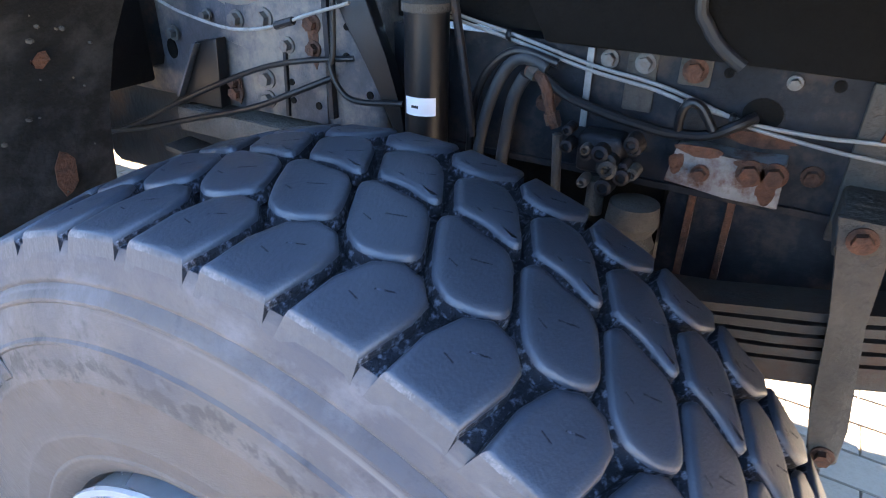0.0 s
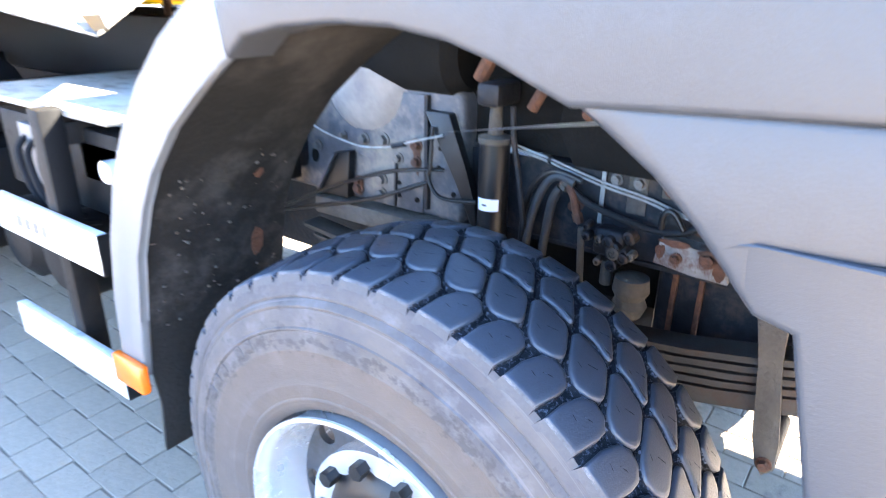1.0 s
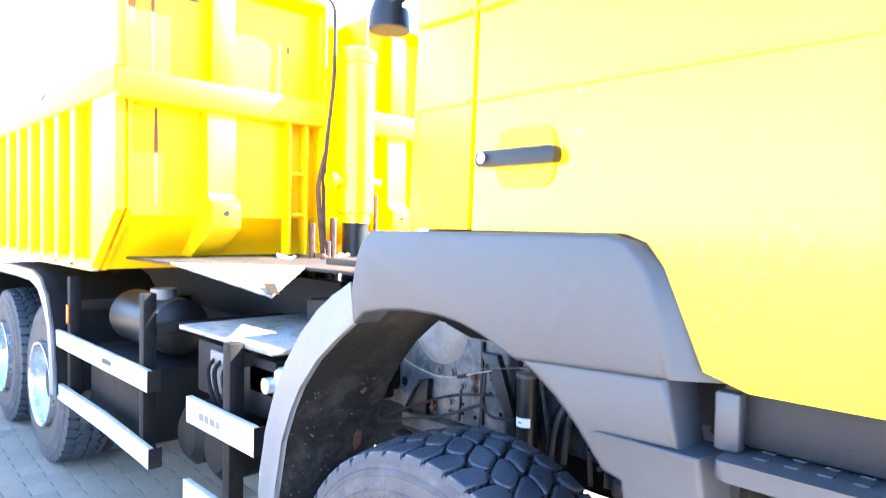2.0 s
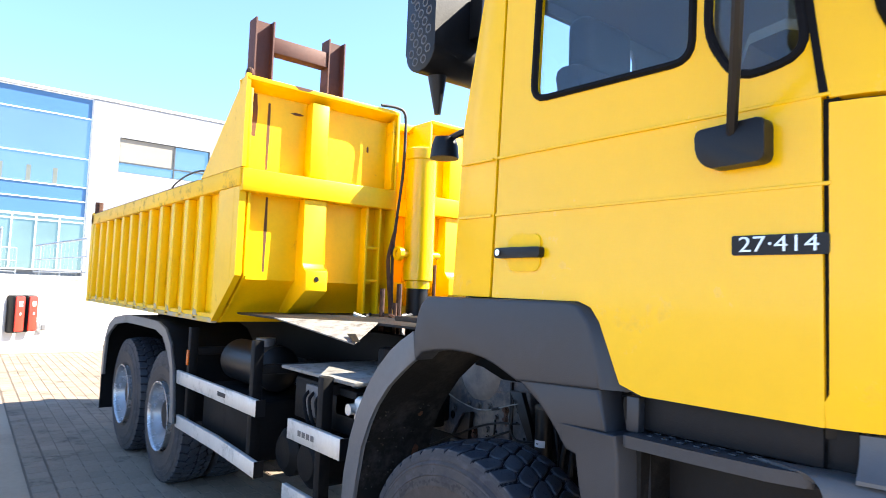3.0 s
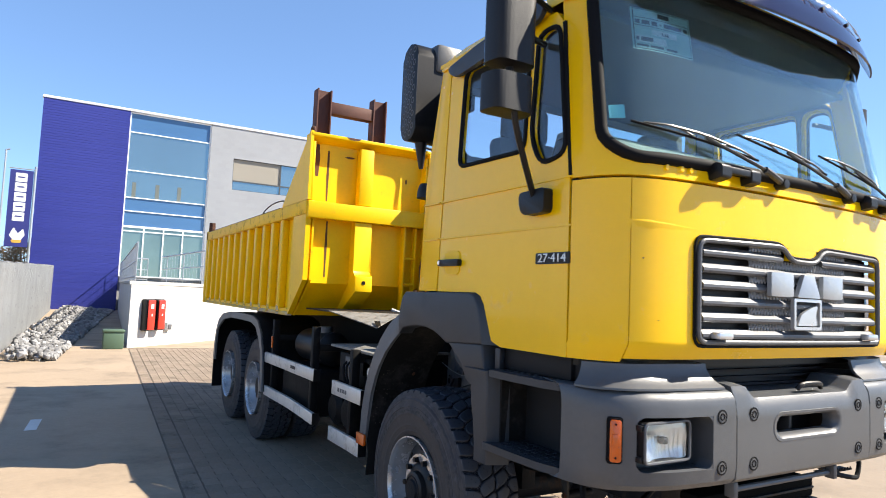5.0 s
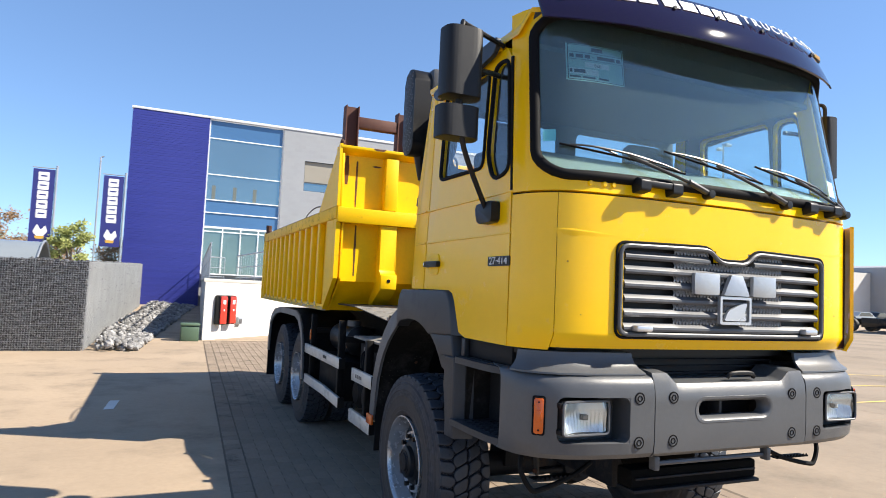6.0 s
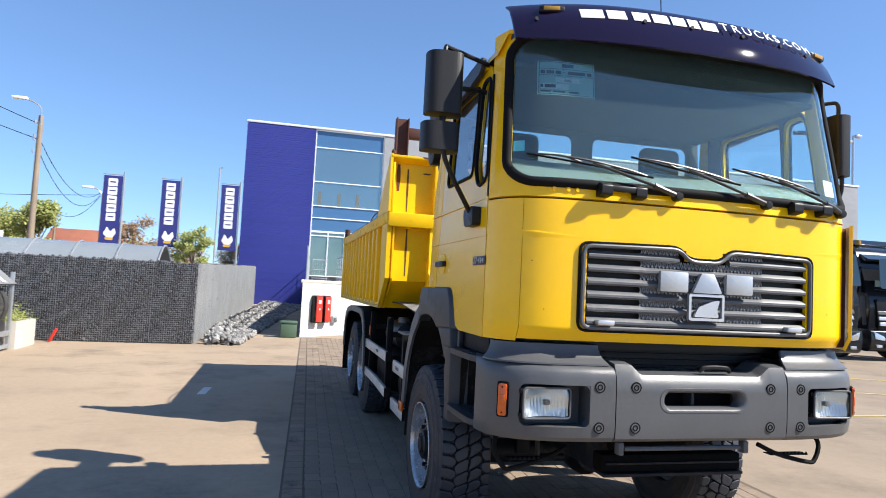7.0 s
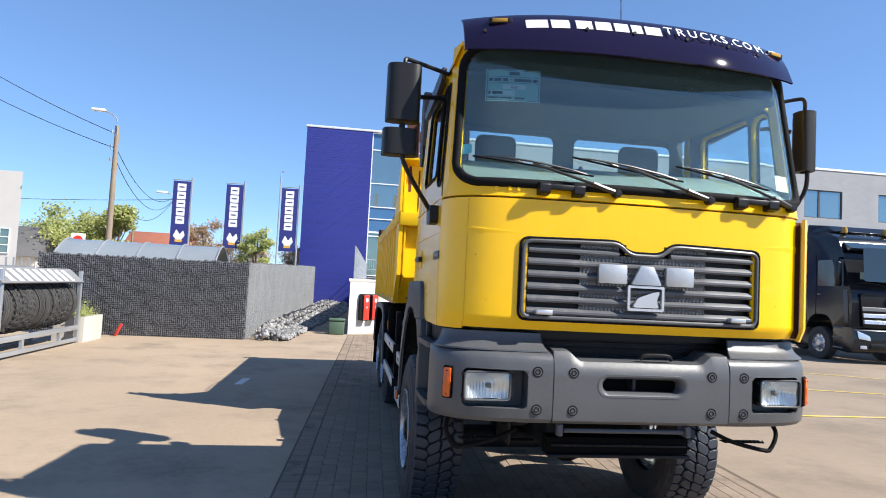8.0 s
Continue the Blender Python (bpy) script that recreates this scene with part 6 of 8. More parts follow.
def tyre_profile():
    """(radius, across): from the outer bead over the tread to the inner bead."""
    def ring(r, a, h=0.0022):
        return [(r - 0.004, a), (r - 0.0015, a - h), (r + 0.0015, a - h), (r + 0.004, a)]
    q = [(0.296, -0.125), (0.306, -0.150), (0.322, -0.160), *ring(0.334, -0.163, 0.0012), (0.35, -0.166), *ring(0.366, -0.168, 0.0008), (0.385, -0.1695), (0.40, -0.170), *ring(0.433, -0.170, 0.0010), (0.46, -0.169), *ring(0.472, -0.1675, 0.0030), (0.494, -0.1645), *ring(0.511, -0.160, 0.0018), (0.518, -0.157), *ring(0.527, -0.152, 0.0015), (0.540, -0.149), (0.549, -0.146), (0.557, -0.139), (0.560, -0.10), (0.565, MIDV)]
    return q + [(r, 2 * MIDV - a) for r, a in reversed(q[:-1])]


def wheel_nuts(parent, x, r, n, s, material=GALV, size=0.016):
    for k in range(n):
        a = 2 * math.pi * k / n
        part("wheel_nut", cyl((x, r * math.cos(a), r * math.sin(a)), (x + s * 0.03, r * math.cos(a), r * math.sin(a)), size, 6), material, parent)


def disc_with_holes(x0, x1, r0, r1, n, hole, at):
    holes = [circle(0, 0, r0, 36)] + [circle(at * math.cos(2 * math.pi * k / n), at * math.sin(2 * math.pi * k / n), hole, 12) for k in range(n)]
    return prism(circle(0, 0, r1, 60), "x", x0, x1, holes=holes)


def wheel(name, x, y, s, front_axle, near):
    """s: -1 with its outer side towards -x. Built about its hub."""
    fit = 1.0 if front_axle else 0.86  # the twin tyres are narrower
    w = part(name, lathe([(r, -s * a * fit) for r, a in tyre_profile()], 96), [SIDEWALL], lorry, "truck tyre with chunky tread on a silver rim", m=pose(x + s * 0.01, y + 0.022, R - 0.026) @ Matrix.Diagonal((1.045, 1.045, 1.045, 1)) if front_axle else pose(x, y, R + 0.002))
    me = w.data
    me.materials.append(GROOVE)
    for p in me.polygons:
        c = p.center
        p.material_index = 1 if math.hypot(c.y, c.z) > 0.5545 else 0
    if near:
        for shift, mesh in BLOCKS:
            for k in range(PITCH):
                a = 2 * math.pi * (k + shift) / PITCH + 0.031
                part("tread_block", mesh, None, w, m=Matrix.Rotation(a, 4, "X") @ Matrix.Diagonal((-s, 1, 1, 1)) @ Matrix.Translation((0, 0, R)))
    else:
        vs, fs, ms = [], [], []
        for shift, mesh in BLOCKS:
            for k in range(PITCH):
                m = Matrix.Rotation(2 * math.pi * (k + shift) / PITCH, 4, "X") @ Matrix.Diagonal((-s * fit, 1, 1, 1)) @ Matrix.Translation((0, 0, R))
                n = len(vs)
                vs += [m @ v.co for v in mesh.vertices]
                fs += [[n + i for i in p.vertices] for p in mesh.polygons]
                ms += [p.material_index for p in mesh.polygons]
        tm = bpy.data.meshes.new("tread")
        tm.from_pydata(vs, [], fs)
        for m in (RUBBER, SKIRT, WORN, GROOVE):
            tm.materials.append(m)
        tm.polygons.foreach_set("material_index", ms)
        tagged(part("tread", tm, None, w), "chunky rubber tread blocks", "", "", "stuff")
    o = s  # outward
    if near:
        for k in range(18):
            if k in (0, 1, 2, 4, 5):
                a = radians(-62 + 5.2 * k)
                part("sidewall_mark", box(min(o * 0.1685, o * 0.1708), max(o * 0.1685, o * 0.1708), -0.011, 0.011, 0.443, 0.468, 0.001, 1), SIDEWALL, w, m=Matrix.Rotation(a, 4, "X"))
    rim = part("rim", lathe([(0.298, o * 0.124), (0.298, o * 0.160), (0.303, o * 0.168), (0.302, o * 0.173), (0.295, o * 0.174), (0.288, o * 0.165), (0.282, o * 0.145), (0.284, o * 0.10), (0.262, o * 0.06), (0.262, -o * 0.11), (0.30, -o * 0.13)], 64), RIM, w, "silver painted steel rim")
    if front_axle:
        part("wheel_disc", disc_with_holes(o * 0.062, o * 0.047, 0.11, 0.268, 10, 0.024, 0.236), RIM_SHADED, rim, "wheel disc with its recess shade in the colour")
        wave = []
        for k in range(80):
            a = 2 * math.pi * k / 80
            wave.append(((0.150 + 0.011 * math.cos(10 * a)) * math.cos(a), (0.150 + 0.011 * math.cos(10 * a)) * math.sin(a)))
        part("nut_ring", prism(circle(0, 0, 0.196, 48), "x", o * 0.063, o * 0.101, holes=[wave]), SILVER, rim)
        part("hub_flange", lathe([(0.168, o * 0.0635), (0.165, o * 0.0855), (0.160, o * 0.094), (0.140, o * 0.106), (0.125, o * 0.118), (0.105, o * 0.122), (0.100, o * 0.150), (0.085, o * 0.158), (0.0, o * 0.160)], 40), BLACK, rim)
        wheel_nuts(rim, o * 0.098, 0.164, 10, o, BLACK, 0.017)
        part("hub_cap", lathe([(0.062, o * 0.158), (0.056, o * 0.170), (0.0, o * 0.172)], 24), STEEL, rim)
        part("cap_bolts", lathe([(0.070, o * 0.157), (0.074, o * 0.163), (0.078, o * 0.163), (0.082, o * 0.157)], 24), STEEL, rim)
    else:
        part("wheel_disc", disc_with_holes(-o * 0.02, -o * 0.035, 0.13, 0.268, 10, 0.026, 0.226), RIM, rim)
        part("hub_flange", lathe([(0.2, -o * 0.018), (0.16, o * 0.0), (0.14, o * 0.01), (0.135, o * 0.08), (0.12, o * 0.10), (0.0, o * 0.10)], 40), STEEL, rim)
        wheel_nuts(rim, -o * 0.015, 0.168, 10, o)
    return w


FY, RY1, RY2 = 1.695, 5.78, 7.10
wheel("front_wheel", -1.035, FY, -1, True, True)
wheel("front_wheel", 1.035, FY, 1, True, False)
for y in (RY1, RY2):
    for s in (-1, 1):
        wheel("rear_wheel", s * 1.0, y, s, False, False)
        wheel("rear_wheel", s * 0.655, y, s, False, False)

# ---- chassis ----
for s in (-1, 1):
    part("frame_rail", prism([(s * 0.27, 0.93), (s * 0.36, 0.93), (s * 0.36, 0.942), (s * 0.352, 0.942), (s * 0.352, 1.16), (s * 0.27, 1.16)], "y", 0.35, 9.0), FRAME_BLUE, lorry, "dusty blue-grey chassis rail")
part("front_axle", cyl((-0.8, FY, 0.5), (0.8, FY, 0.5), 0.09, 14), STEEL, lorry)
part("differential", lathe([(0.0, -0.16), (0.14, -0.15), (0.19, -0.05), (0.19, 0.05), (0.14, 0.15), (0.0, 0.16)], 24, "y", (0.15, FY, 0.5)), STEEL, lorry)
for y in (RY1, RY2):
    part("rear_axle", cyl((-0.5, y, 0.54), (0.5, y, 0.54), 0.12, 14), STEEL, lorry)
    part("differential", lathe([(0.0, -0.2), (0.16, -0.18), (0.22, -0.05), (0.22, 0.05), (0.16, 0.18), (0.0, 0.2)], 24, "y", (0.0, y, 0.56)), STEEL, lorry)
for y in (0.5, 2.6, 3.6, 5.0, 6.4, 8.8):
    part("cross_member", box(-0.31, 0.31, y - 0.05, y + 0.05, 0.9, 1.1), STEEL, lorry)
part("tunnel_plate", box(-0.335, -0.32, 1.70, 2.10, 1.17, 1.72), NOISE, lorry)
# hidden plate added to keep sun patches off the ground beside the lorry
part("transmission_cover", box(-0.72, 0.7, 1.95, 2.85, 1.585, 1.615, 0.008), STEEL, lorry)
part("engine", box(-0.26, 0.26, 0.5, 1.9, 0.75, 1.42, 0.05), NOISE, lorry)
part("gearbox", box(-0.24, 0.24, 1.9, 2.9, 0.7, 1.1, 0.06), STEEL, lorry)
beam = part("under_front_beam", box(-0.50, 0.42, 0.22, 0.34, 0.745, 0.845, 0.012), NOISE, lorry, "black folded steel front beam")
part("beam_lip", box(-0.50, 0.42, 0.195, 0.34, 0.725, 0.743, 0.004), STEEL, beam)
part("beam_rib", box(-0.48, 0.40, 0.205, 0.219, 0.79, 0.803, 0.003), STEEL, beam)
part("tow_bar", tube([(-0.45, 0.08, 0.915), (0.3, 0.08, 0.915)], 0.014, 8), GRILLE, lorry)
for x in (-0.48, 0.32):
    part("tow_bracket", box(x - 0.016, x + 0.016, 0.05, 0.10, 0.885, 0.955, 0.006), GRILLE, lorry)
for s in (-1, 1):
    part("fold_step", tube([(s * 0.66, 0.36, 0.86), (s * 0.80, 0.34, 0.80), (s * 1.0, 0.32, 0.755), (s * 1.06, 0.32, 0.765), (s * 1.11, 0.34, 0.86), (s * 1.08, 0.38, 0.95)], 0.014, 8, 5), UNDER, lorry)
    tooth = part("step_tread", box(min(s * 0.74, s * 1.02), max(s * 0.74, s * 1.02), 0.33, 0.40, 0.795, 0.80), UNDER, lorry)
    for k in range(10):
        part("tooth", prism([(s * (0.745 + 0.028 * k), 0.80), (s * (0.768 + 0.028 * k), 0.80), (s * (0.756 + 0.028 * k), 0.815)], "y", 0.33, 0.336), UNDER, tooth)
    for k in range(5):
        half = 0.98 - 0.05 * k
        spring = [(FY + half * t, 0.77 - 0.024 * k + (0.25 if t < 0 else 0.06) * (half * t) ** 2) for t in np.linspace(-1, 1, 13)]
        part("spring_leaf", prism([*spring, *[(y, z - (0.016 if k < 4 else 0.042)) for y, z in reversed(spring)]], "x", s * 0.39, s * 0.47, 0.003, 1), LEAFSTEEL, lorry)
    part("spring_clamp", box(min(s * 0.375, s * 0.485), max(s * 0.375, s * 0.485), FY - 0.12, FY + 0.12, 0.5, 0.80, 0.01), STEEL, lorry)

# ---- tipper body ----
dump = part("tipper_body", box(-1.15, 1.15, 4.65, 9.2, 1.47, 1.53), YELLOW_OLD, lorry, "worn yellow steel tipper body with upright ribs")
DX = 1.165
for s in (-1, 1):
    sidep = prism([(4.64, 1.465), (4.21, 1.825), (4.21, 2.56), (9.24, 2.56), (9.12, 1.465)], "x", s * (DX - 0.075), s * (DX - 0.095), 0.0)
    part("side_wall", sidep, YELLOW_OLD, dump)
    part("rail_wear", box(min(s * (DX - 0.08), s * (DX - 0.003)), max(s * (DX - 0.08), s * (DX - 0.003)), 5.1, 9.2, 2.6003, 2.606), RUST_BEAM, dump)
    part("top_rail", prism([(4.19, 2.465), (9.27, 2.465), (9.27, 2.60), (4.19, 2.60)], "x", s * (DX + 0.005), s * (DX - 0.09), 0.012), RAIL_PAINT, dump)
    part("corner_plate", prism([(4.63, 1.468), (4.205, 1.825), (4.205, 2.463), (4.60, 2.463)], "x", s * (DX - 0.006), s * (DX - 0.054)), YELLOW_OLD, dump)
    part("bottom_rail", box(min(s * (DX - 0.05), s * (DX - 0.004)), max(s * (DX - 0.05), s * (DX - 0.004)), 4.62, 9.13, 1.462, 1.50, 0.006), DUSTY_YELLOW, dump)
    for y in np.linspace(5.0, 9.06, 12):
        part("rib", prism([(y - 0.045, 1.47), (y + 0.045, 1.47), (y + 0.05, 2.463), (y - 0.05, 2.463)], "x", s * (DX - 0.004), s * (DX - 0.075), 0.008), YELLOW_OLD, dump)
        part("rib_foot", prism([(y - 0.047, 1.503), (y + 0.047, 1.503), (y + 0.040, 1.56), (y - 0.035, 1.545)], "x", s * (DX - 0.0015), s * (DX - 0.03), 0.003, 1), DUSTY_YELLOW, dump)
    part("head_wing", prism([(4.17, 2.602), (5.02, 2.602), (4.20, 3.28), (4.17, 3.28)], "x", s * DX, s * (DX - 0.03)), YELLOW_OLD, dump)
    part("tail_post", box(min(s * 1.08, s * 1.17), max(s * 1.08, s * 1.17), 9.13, 9.26, 1.46, 2.62, 0.01), YELLOW_OLD, dump)
    part("tail_pin", cyl((s * 1.12, 9.1, 2.602), (s * 1.12, 9.1, 2.75), 0.05, 10), RUST, dump)
    part("lifting_eye", lathe([(0.03 + 0.02 * math.cos(a), 0.02 * math.sin(a)) for a in np.linspace(0, 6.283, 8, endpoint=False)], 16, "x", (s * 1.13, 4.22, 3.29), closed=True), RUST, dump)
part("tailgate", box(-1.1, 1.1, 9.16, 9.22, 1.5, 2.55, 0.01), YELLOW_OLD, dump)
WELL = (0.17, 0.52)  # recess in the headboard for the ram
head = part("headboard", box(-1.16, WELL[0], 4.30, 4.32, 1.8, 3.26), YELLOW_OLD, dump)
part("headboard_wing", box(WELL[1], 1.16, 4.30, 4.32, 1.8, 3.26), YELLOW_OLD, head)
part("well_back", box(WELL[0] - 0.02, WELL[1] + 0.02, 4.52, 4.54, 1.6, 3.26), YELLOW_OLD, head)
part("well_beam", box(WELL[0] + 0.002, WELL[1] - 0.002, 4.44, 4.519, 2.42, 2.58, 0.01), YELLOW_OLD, head)
part("well_beam", box(WELL[0] + 0.002, WELL[1] - 0.002, 4.42, 4.519, 3.19, 3.262, 0.01), YELLOW_OLD, head)
part("lower_slope", prism([(4.30, 1.83), (4.32, 1.83), (4.66, 1.49), (4.64, 1.472)], "x", -1.1, 1.1), YELLOW_OLD, dump)
for x0, x1 in ((-1.155, WELL[0] - 0.003), (WELL[1] + 0.003, 1.155)):
    part("cross_beam", prism([(4.165, 2.43), (4.299, 2.43), (4.299, 2.60), (4.165, 2.592)], "x", x0, x1, 0.008), YELLOW_OLD, head)
    part("top_beam", prism([(4.165, 3.235), (4.299, 3.185), (4.299, 3.268), (4.165, 3.268)], "x", x0, x1, 0.006), YELLOW_OLD, head)
for x in WELL:
    part("well_side", box(x - 0.012, x + 0.012, 4.17, 4.52, 1.62, 3.26, 0.004), YELLOW_OLD, head)
for x in (-0.55, 0.84):
    part("channel", box(x - 0.074, x + 0.074, 4.195, 4.299, 2.602, 3.184, 0.008), YELLOW_OLD, head)
    part("channel_foot", prism([(4.19, 2.428), (4.299, 2.428), (4.299, 1.82), (4.56, 1.56), (4.50, 1.50), (4.12, 1.73), (4.12, 1.885), (4.16, 1.895), (4.19, 1.935)], "x", x - 0.10, x + 0.085, 0.008), YELLOW_OLD, head)
    part("foot_eye", cyl((x - 0.01, 4.116, 1.82), (x - 0.01, 4.125, 1.82), 0.020, 12), BLACK, head)
for x in (-1.115, WELL[0] - 0.03):
    part("edge_flange", box(x - 0.012, x + 0.012, 4.19, 4.299, 2.603, 3.183, 0.004), YELLOW_OLD, head)
part("edge_post", box(-1.13, -1.08, 4.24, 4.299, 1.84, 2.428, 0.006), YELLOW_OLD, head)
for x in (-0.075, 0.055):
    part("ladder_bar", box(x - 0.011, x + 0.011, 4.21, 4.30, 1.56, 2.428, 0.004), YELLOW_OLD, head)
for z in (1.83, 2.10):
    part("rung", box(-0.064, 0.044, 4.215, 4.255, z - 0.012, z + 0.012, 0.004), YELLOW_OLD, head)
part("burnt_notch", prism(round_poly([(-0.80, 3.266), (-0.64, 3.266), (-0.67, 3.245), (-0.76, 3.242)], 0.012), "y", 4.1635, 4.1648), STREAK, head, "dark dent in the top edge")


def streak(x, z1, z0, w, y=4.2995):
    """A narrow ragged run of rust down the headboard."""
    r = random.Random(int(1000 * abs(x)))
    left, right = [], []
    for k in range(7):
        z = z1 + (z0 - z1) * k / 6
        h = w * (0.5 + 0.5 * math.sin(math.pi * (k + 0.6) / 7)) * r.uniform(0.7, 1.2)
        left.append((x - h, z)), right.append((x + h, z))
    part("rust_streak", prism([*left, *reversed(right)], "y", y - 0.0015, y), STREAK, head)


for x, z1, z0, w in ((-1.045, 3.18, 2.86, 0.022), (-0.93, 3.13, 2.62, 0.012), (-0.91, 2.42, 1.86, 0.012), (-0.70, 3.10, 3.08, 0.05), (-0.05, 2.95, 2.9, 0.01)):
    streak(x, z1, z0, w)
lift = thing("beam_rack", "rusty brown welded I-beam frame standing on the headboard", "rack")
for x in (-1.04, -0.44):
    for dx in (-0.068, 0.068):
        part("flange", box(x + dx - 0.007, x + dx + 0.007, 4.19, 4.31, 3.268, 3.715, 0.002, 1), RUST_BEAM, lift)
    part("web", box(x - 0.061, x + 0.061, 4.245, 4.255, 3.268, 3.712), RUST_BEAM, lift)
part("cross_bar", box(-0.964, -0.516, 4.20, 4.30, 3.485, 3.605, 0.006), RUST_BEAM, lift)
part("hose_loop", tube([(-1.12, 6.0, 2.605), (-1.12, 5.85, 2.66), (-1.12, 5.5, 2.70), (-1.12, 5.1, 2.685), (-1.12, 4.85, 2.60)], 0.008, 6, 5), BLACK, lorry)
part("load", box(-1.05, 1.05, 4.75, 9.1, 1.9, 2.2), RUST, dump)
# lifting ram
ram = part("tipping_ram", lathe([(0.0, 1.78), (0.10, 1.78), (0.10, 1.84), (0.122, 1.85), (0.122, 2.84), (0.134, 2.85), (0.134, 2.93), (0.10, 2.95), (0.0, 2.95)], 28, "z", (0.305, 4.0, 0)), YELLOW, lorry, "yellow hydraulic tipping ram")
part("ram_base", cyl((0.305, 4.0, 1.15), (0.305, 4.0, 1.78), 0.09, 16), BLACK, ram)
part("trunnion", cyl((0.10, 4.0, 2.06), (0.51, 4.0, 2.06), 0.032, 12), YELLOW, ram)
part("trunnion_eye", lathe([(0.030, 0.085), (0.058, 0.085), (0.058, 0.125), (0.030, 0.125)], 18, "x", (0.0, 4.0, 2.06), closed=True), YELLOW, ram)
part("hydraulic_hose", tube([(-0.02, 4.16, 3.285), (0.12, 4.145, 3.29), (0.195, 4.13, 3.255), (0.205, 4.12, 3.12), (0.19, 4.11, 2.75), (0.14, 4.10, 2.35), (0.10, 4.08, 2.05), (0.09, 4.05, 1.6)], 0.013, 8, 6), HOSE, lorry)
part("hydraulic_hose", tube([(0.13, 4.10, 2.25), (0.07, 4.08, 2.08), (0.04, 4.05, 1.95), (0.05, 4.0, 1.55)], 0.016, 8, 6), RUST, lorry)
for x, y, z, r in ((-0.07, 3.95, 1.77, 0.020), (0.09, 3.95, 1.81, 0.022), (0.44, 3.95, 1.98, 0.014), (0.02, 3.9, 1.66, 0.016)):
    part("rod", cyl((x, y, 1.25), (x, y, z), r, 8), RUST, lorry)
r_ = random.Random(77)
for k in range(12):
    a, b = Vector((r_.uniform(-0.55, 0.25), r_.uniform(3.75, 4.05), 1.53 + 0.03 * r_.random())), r_.uniform(0, 3.14)
    d = Vector((math.cos(b), math.sin(b), r_.uniform(-0.05, 0.35))) * r_.uniform(0.05, 0.12)
    part("loose_bar", cyl(a, a + d, r_.uniform(0.008, 0.02), 6), (ALU, RUST, STEEL, COVER)[k % 4], lorry)

# ---- between the axles ----
for s in (-1, 1):
    for y0, y1, z0, z1 in ((3.64, 5.24, 0.935, 1.04), (3.62, 5.20, 0.565, 0.665), (2.60, 3.19, 0.90, 1.01), (2.60, 3.22, 0.53, 0.64)):
        bent = y0 == 3.62
        ends = [(y0, z0), (4.3, z0 + 0.025), (y1, z0 + 0.025), (y1, z1 + 0.025), (4.3, z1 + 0.025), (y0, z1)] if bent else [(y0, z0), (y1, z0), (y1, z1), (y0, z1)]
        g = part("side_guard", prism(ends, "x", s * 1.195, s * 1.165, 0.004), ALU, lorry, "scuffed aluminium side guard rail, bent down at its end" if bent else "scuffed aluminium side guard rail")
        if y0 == 2.60 and z0 > 0.8:
            for k in range(4):
                part("letter_bar", box(min(s * 1.1965, s * 1.1945), max(s * 1.1965, s * 1.1945), 3.02 - 0.05 * k, 3.055 - 0.05 * k, z0 + 0.038, z0 + 0.068), GRILLE, g)
        if y0 == 3.64 and z0 > 0.8:
            part("letter_bar", box(min(s * 1.1965, s * 1.1945), max(s * 1.1965, s * 1.1945), 4.15, 4.3, z0 + 0.04, z0 + 0.07), HOSE, g)
        part("guard_end", box(min(s * 1.194, s * 1.13), max(s * 1.194, s * 1.13), y0 - 0.004, y0, z0, z1), BLACK, g)
    for y, z0, z1 in ((5.06, 0.6, 1.40), (3.80, 0.56, 1.40), (2.88, 0.55, 1.28)):
        part("guard_post", box(min(s * 1.164, s * 1.10), max(s * 1.164, s * 1.10), y - 0.03, y + 0.03, z0, z1, 0.004), UNDER, lorry)
    part("guard_arm", box(min(s * 1.1, s * 0.38), max(s * 1.1, s * 0.38), 2.85, 2.91, 1.18, 1.24, 0.004), UNDER, lorry)
    part("guard_arm", box(min(s * 1.1, s * 0.38), max(s * 1.1, s * 0.38), 3.77, 3.83, 1.18, 1.24, 0.004), UNDER, lorry)
    part("guard_arm", box(min(s * 1.1, s * 0.38), max(s * 1.1, s * 0.38), 5.03, 5.09, 1.18, 1.24, 0.004), UNDER, lorry)
    part("reflector", box(min(s * 1.165, s * 1.178), max(s * 1.165, s * 1.178), 5.04, 5.075, 1.10, 1.22, 0.003), ORANGE, lorry, "orange reflector strip")
    # rear mudguard
    RM = [(5.17, 0.62), (5.19, 0.80), (5.25, 1.05), (5.36, 1.25), (5.52, 1.36), (5.75, 1.405), (6.3, 1.41), (6.9, 1.405), (7.35, 1.36), (7.6, 1.27), (7.74, 1.12), (7.80, 0.92), (7.82, 0.70)]
    cols = [[(s * x, y, z) for y, z in RM] for x in (1.21, 1.20, 1.0, 0.7, 0.5)]
    part("rear_mudguard", grid_skin(cols, 0.015, lambda p: (0, 0, -1) if p.z > 1.2 else (0, 1 if p.y < 6 else -1, 0)), UNDER, lorry)
    lip = [*RM, *[((y - 6.45) * 0.935 + 6.45, z - 0.075 if z > 1.2 else z) for y, z in reversed(RM)]]
    part("mudguard_lip", prism(lip, "x", s * 1.225, s * 1.2, 0.0), GUARD_GREY, lorry)
part("air_tank", lathe([(0.0, 4.0), (0.10, 4.01), (0.16, 4.05), (0.16, 4.75), (0.10, 4.79), (0.0, 4.8)], 24, "y", (-0.86, 0, 1.17)), BLACK, lorry)
# box, tank and shaft, mostly unseen, added to block sun under the lorry
part("silencer", box(0.42, 1.05, 2.75, 3.55, 0.42, 1.15, 0.06), STEEL, lorry)
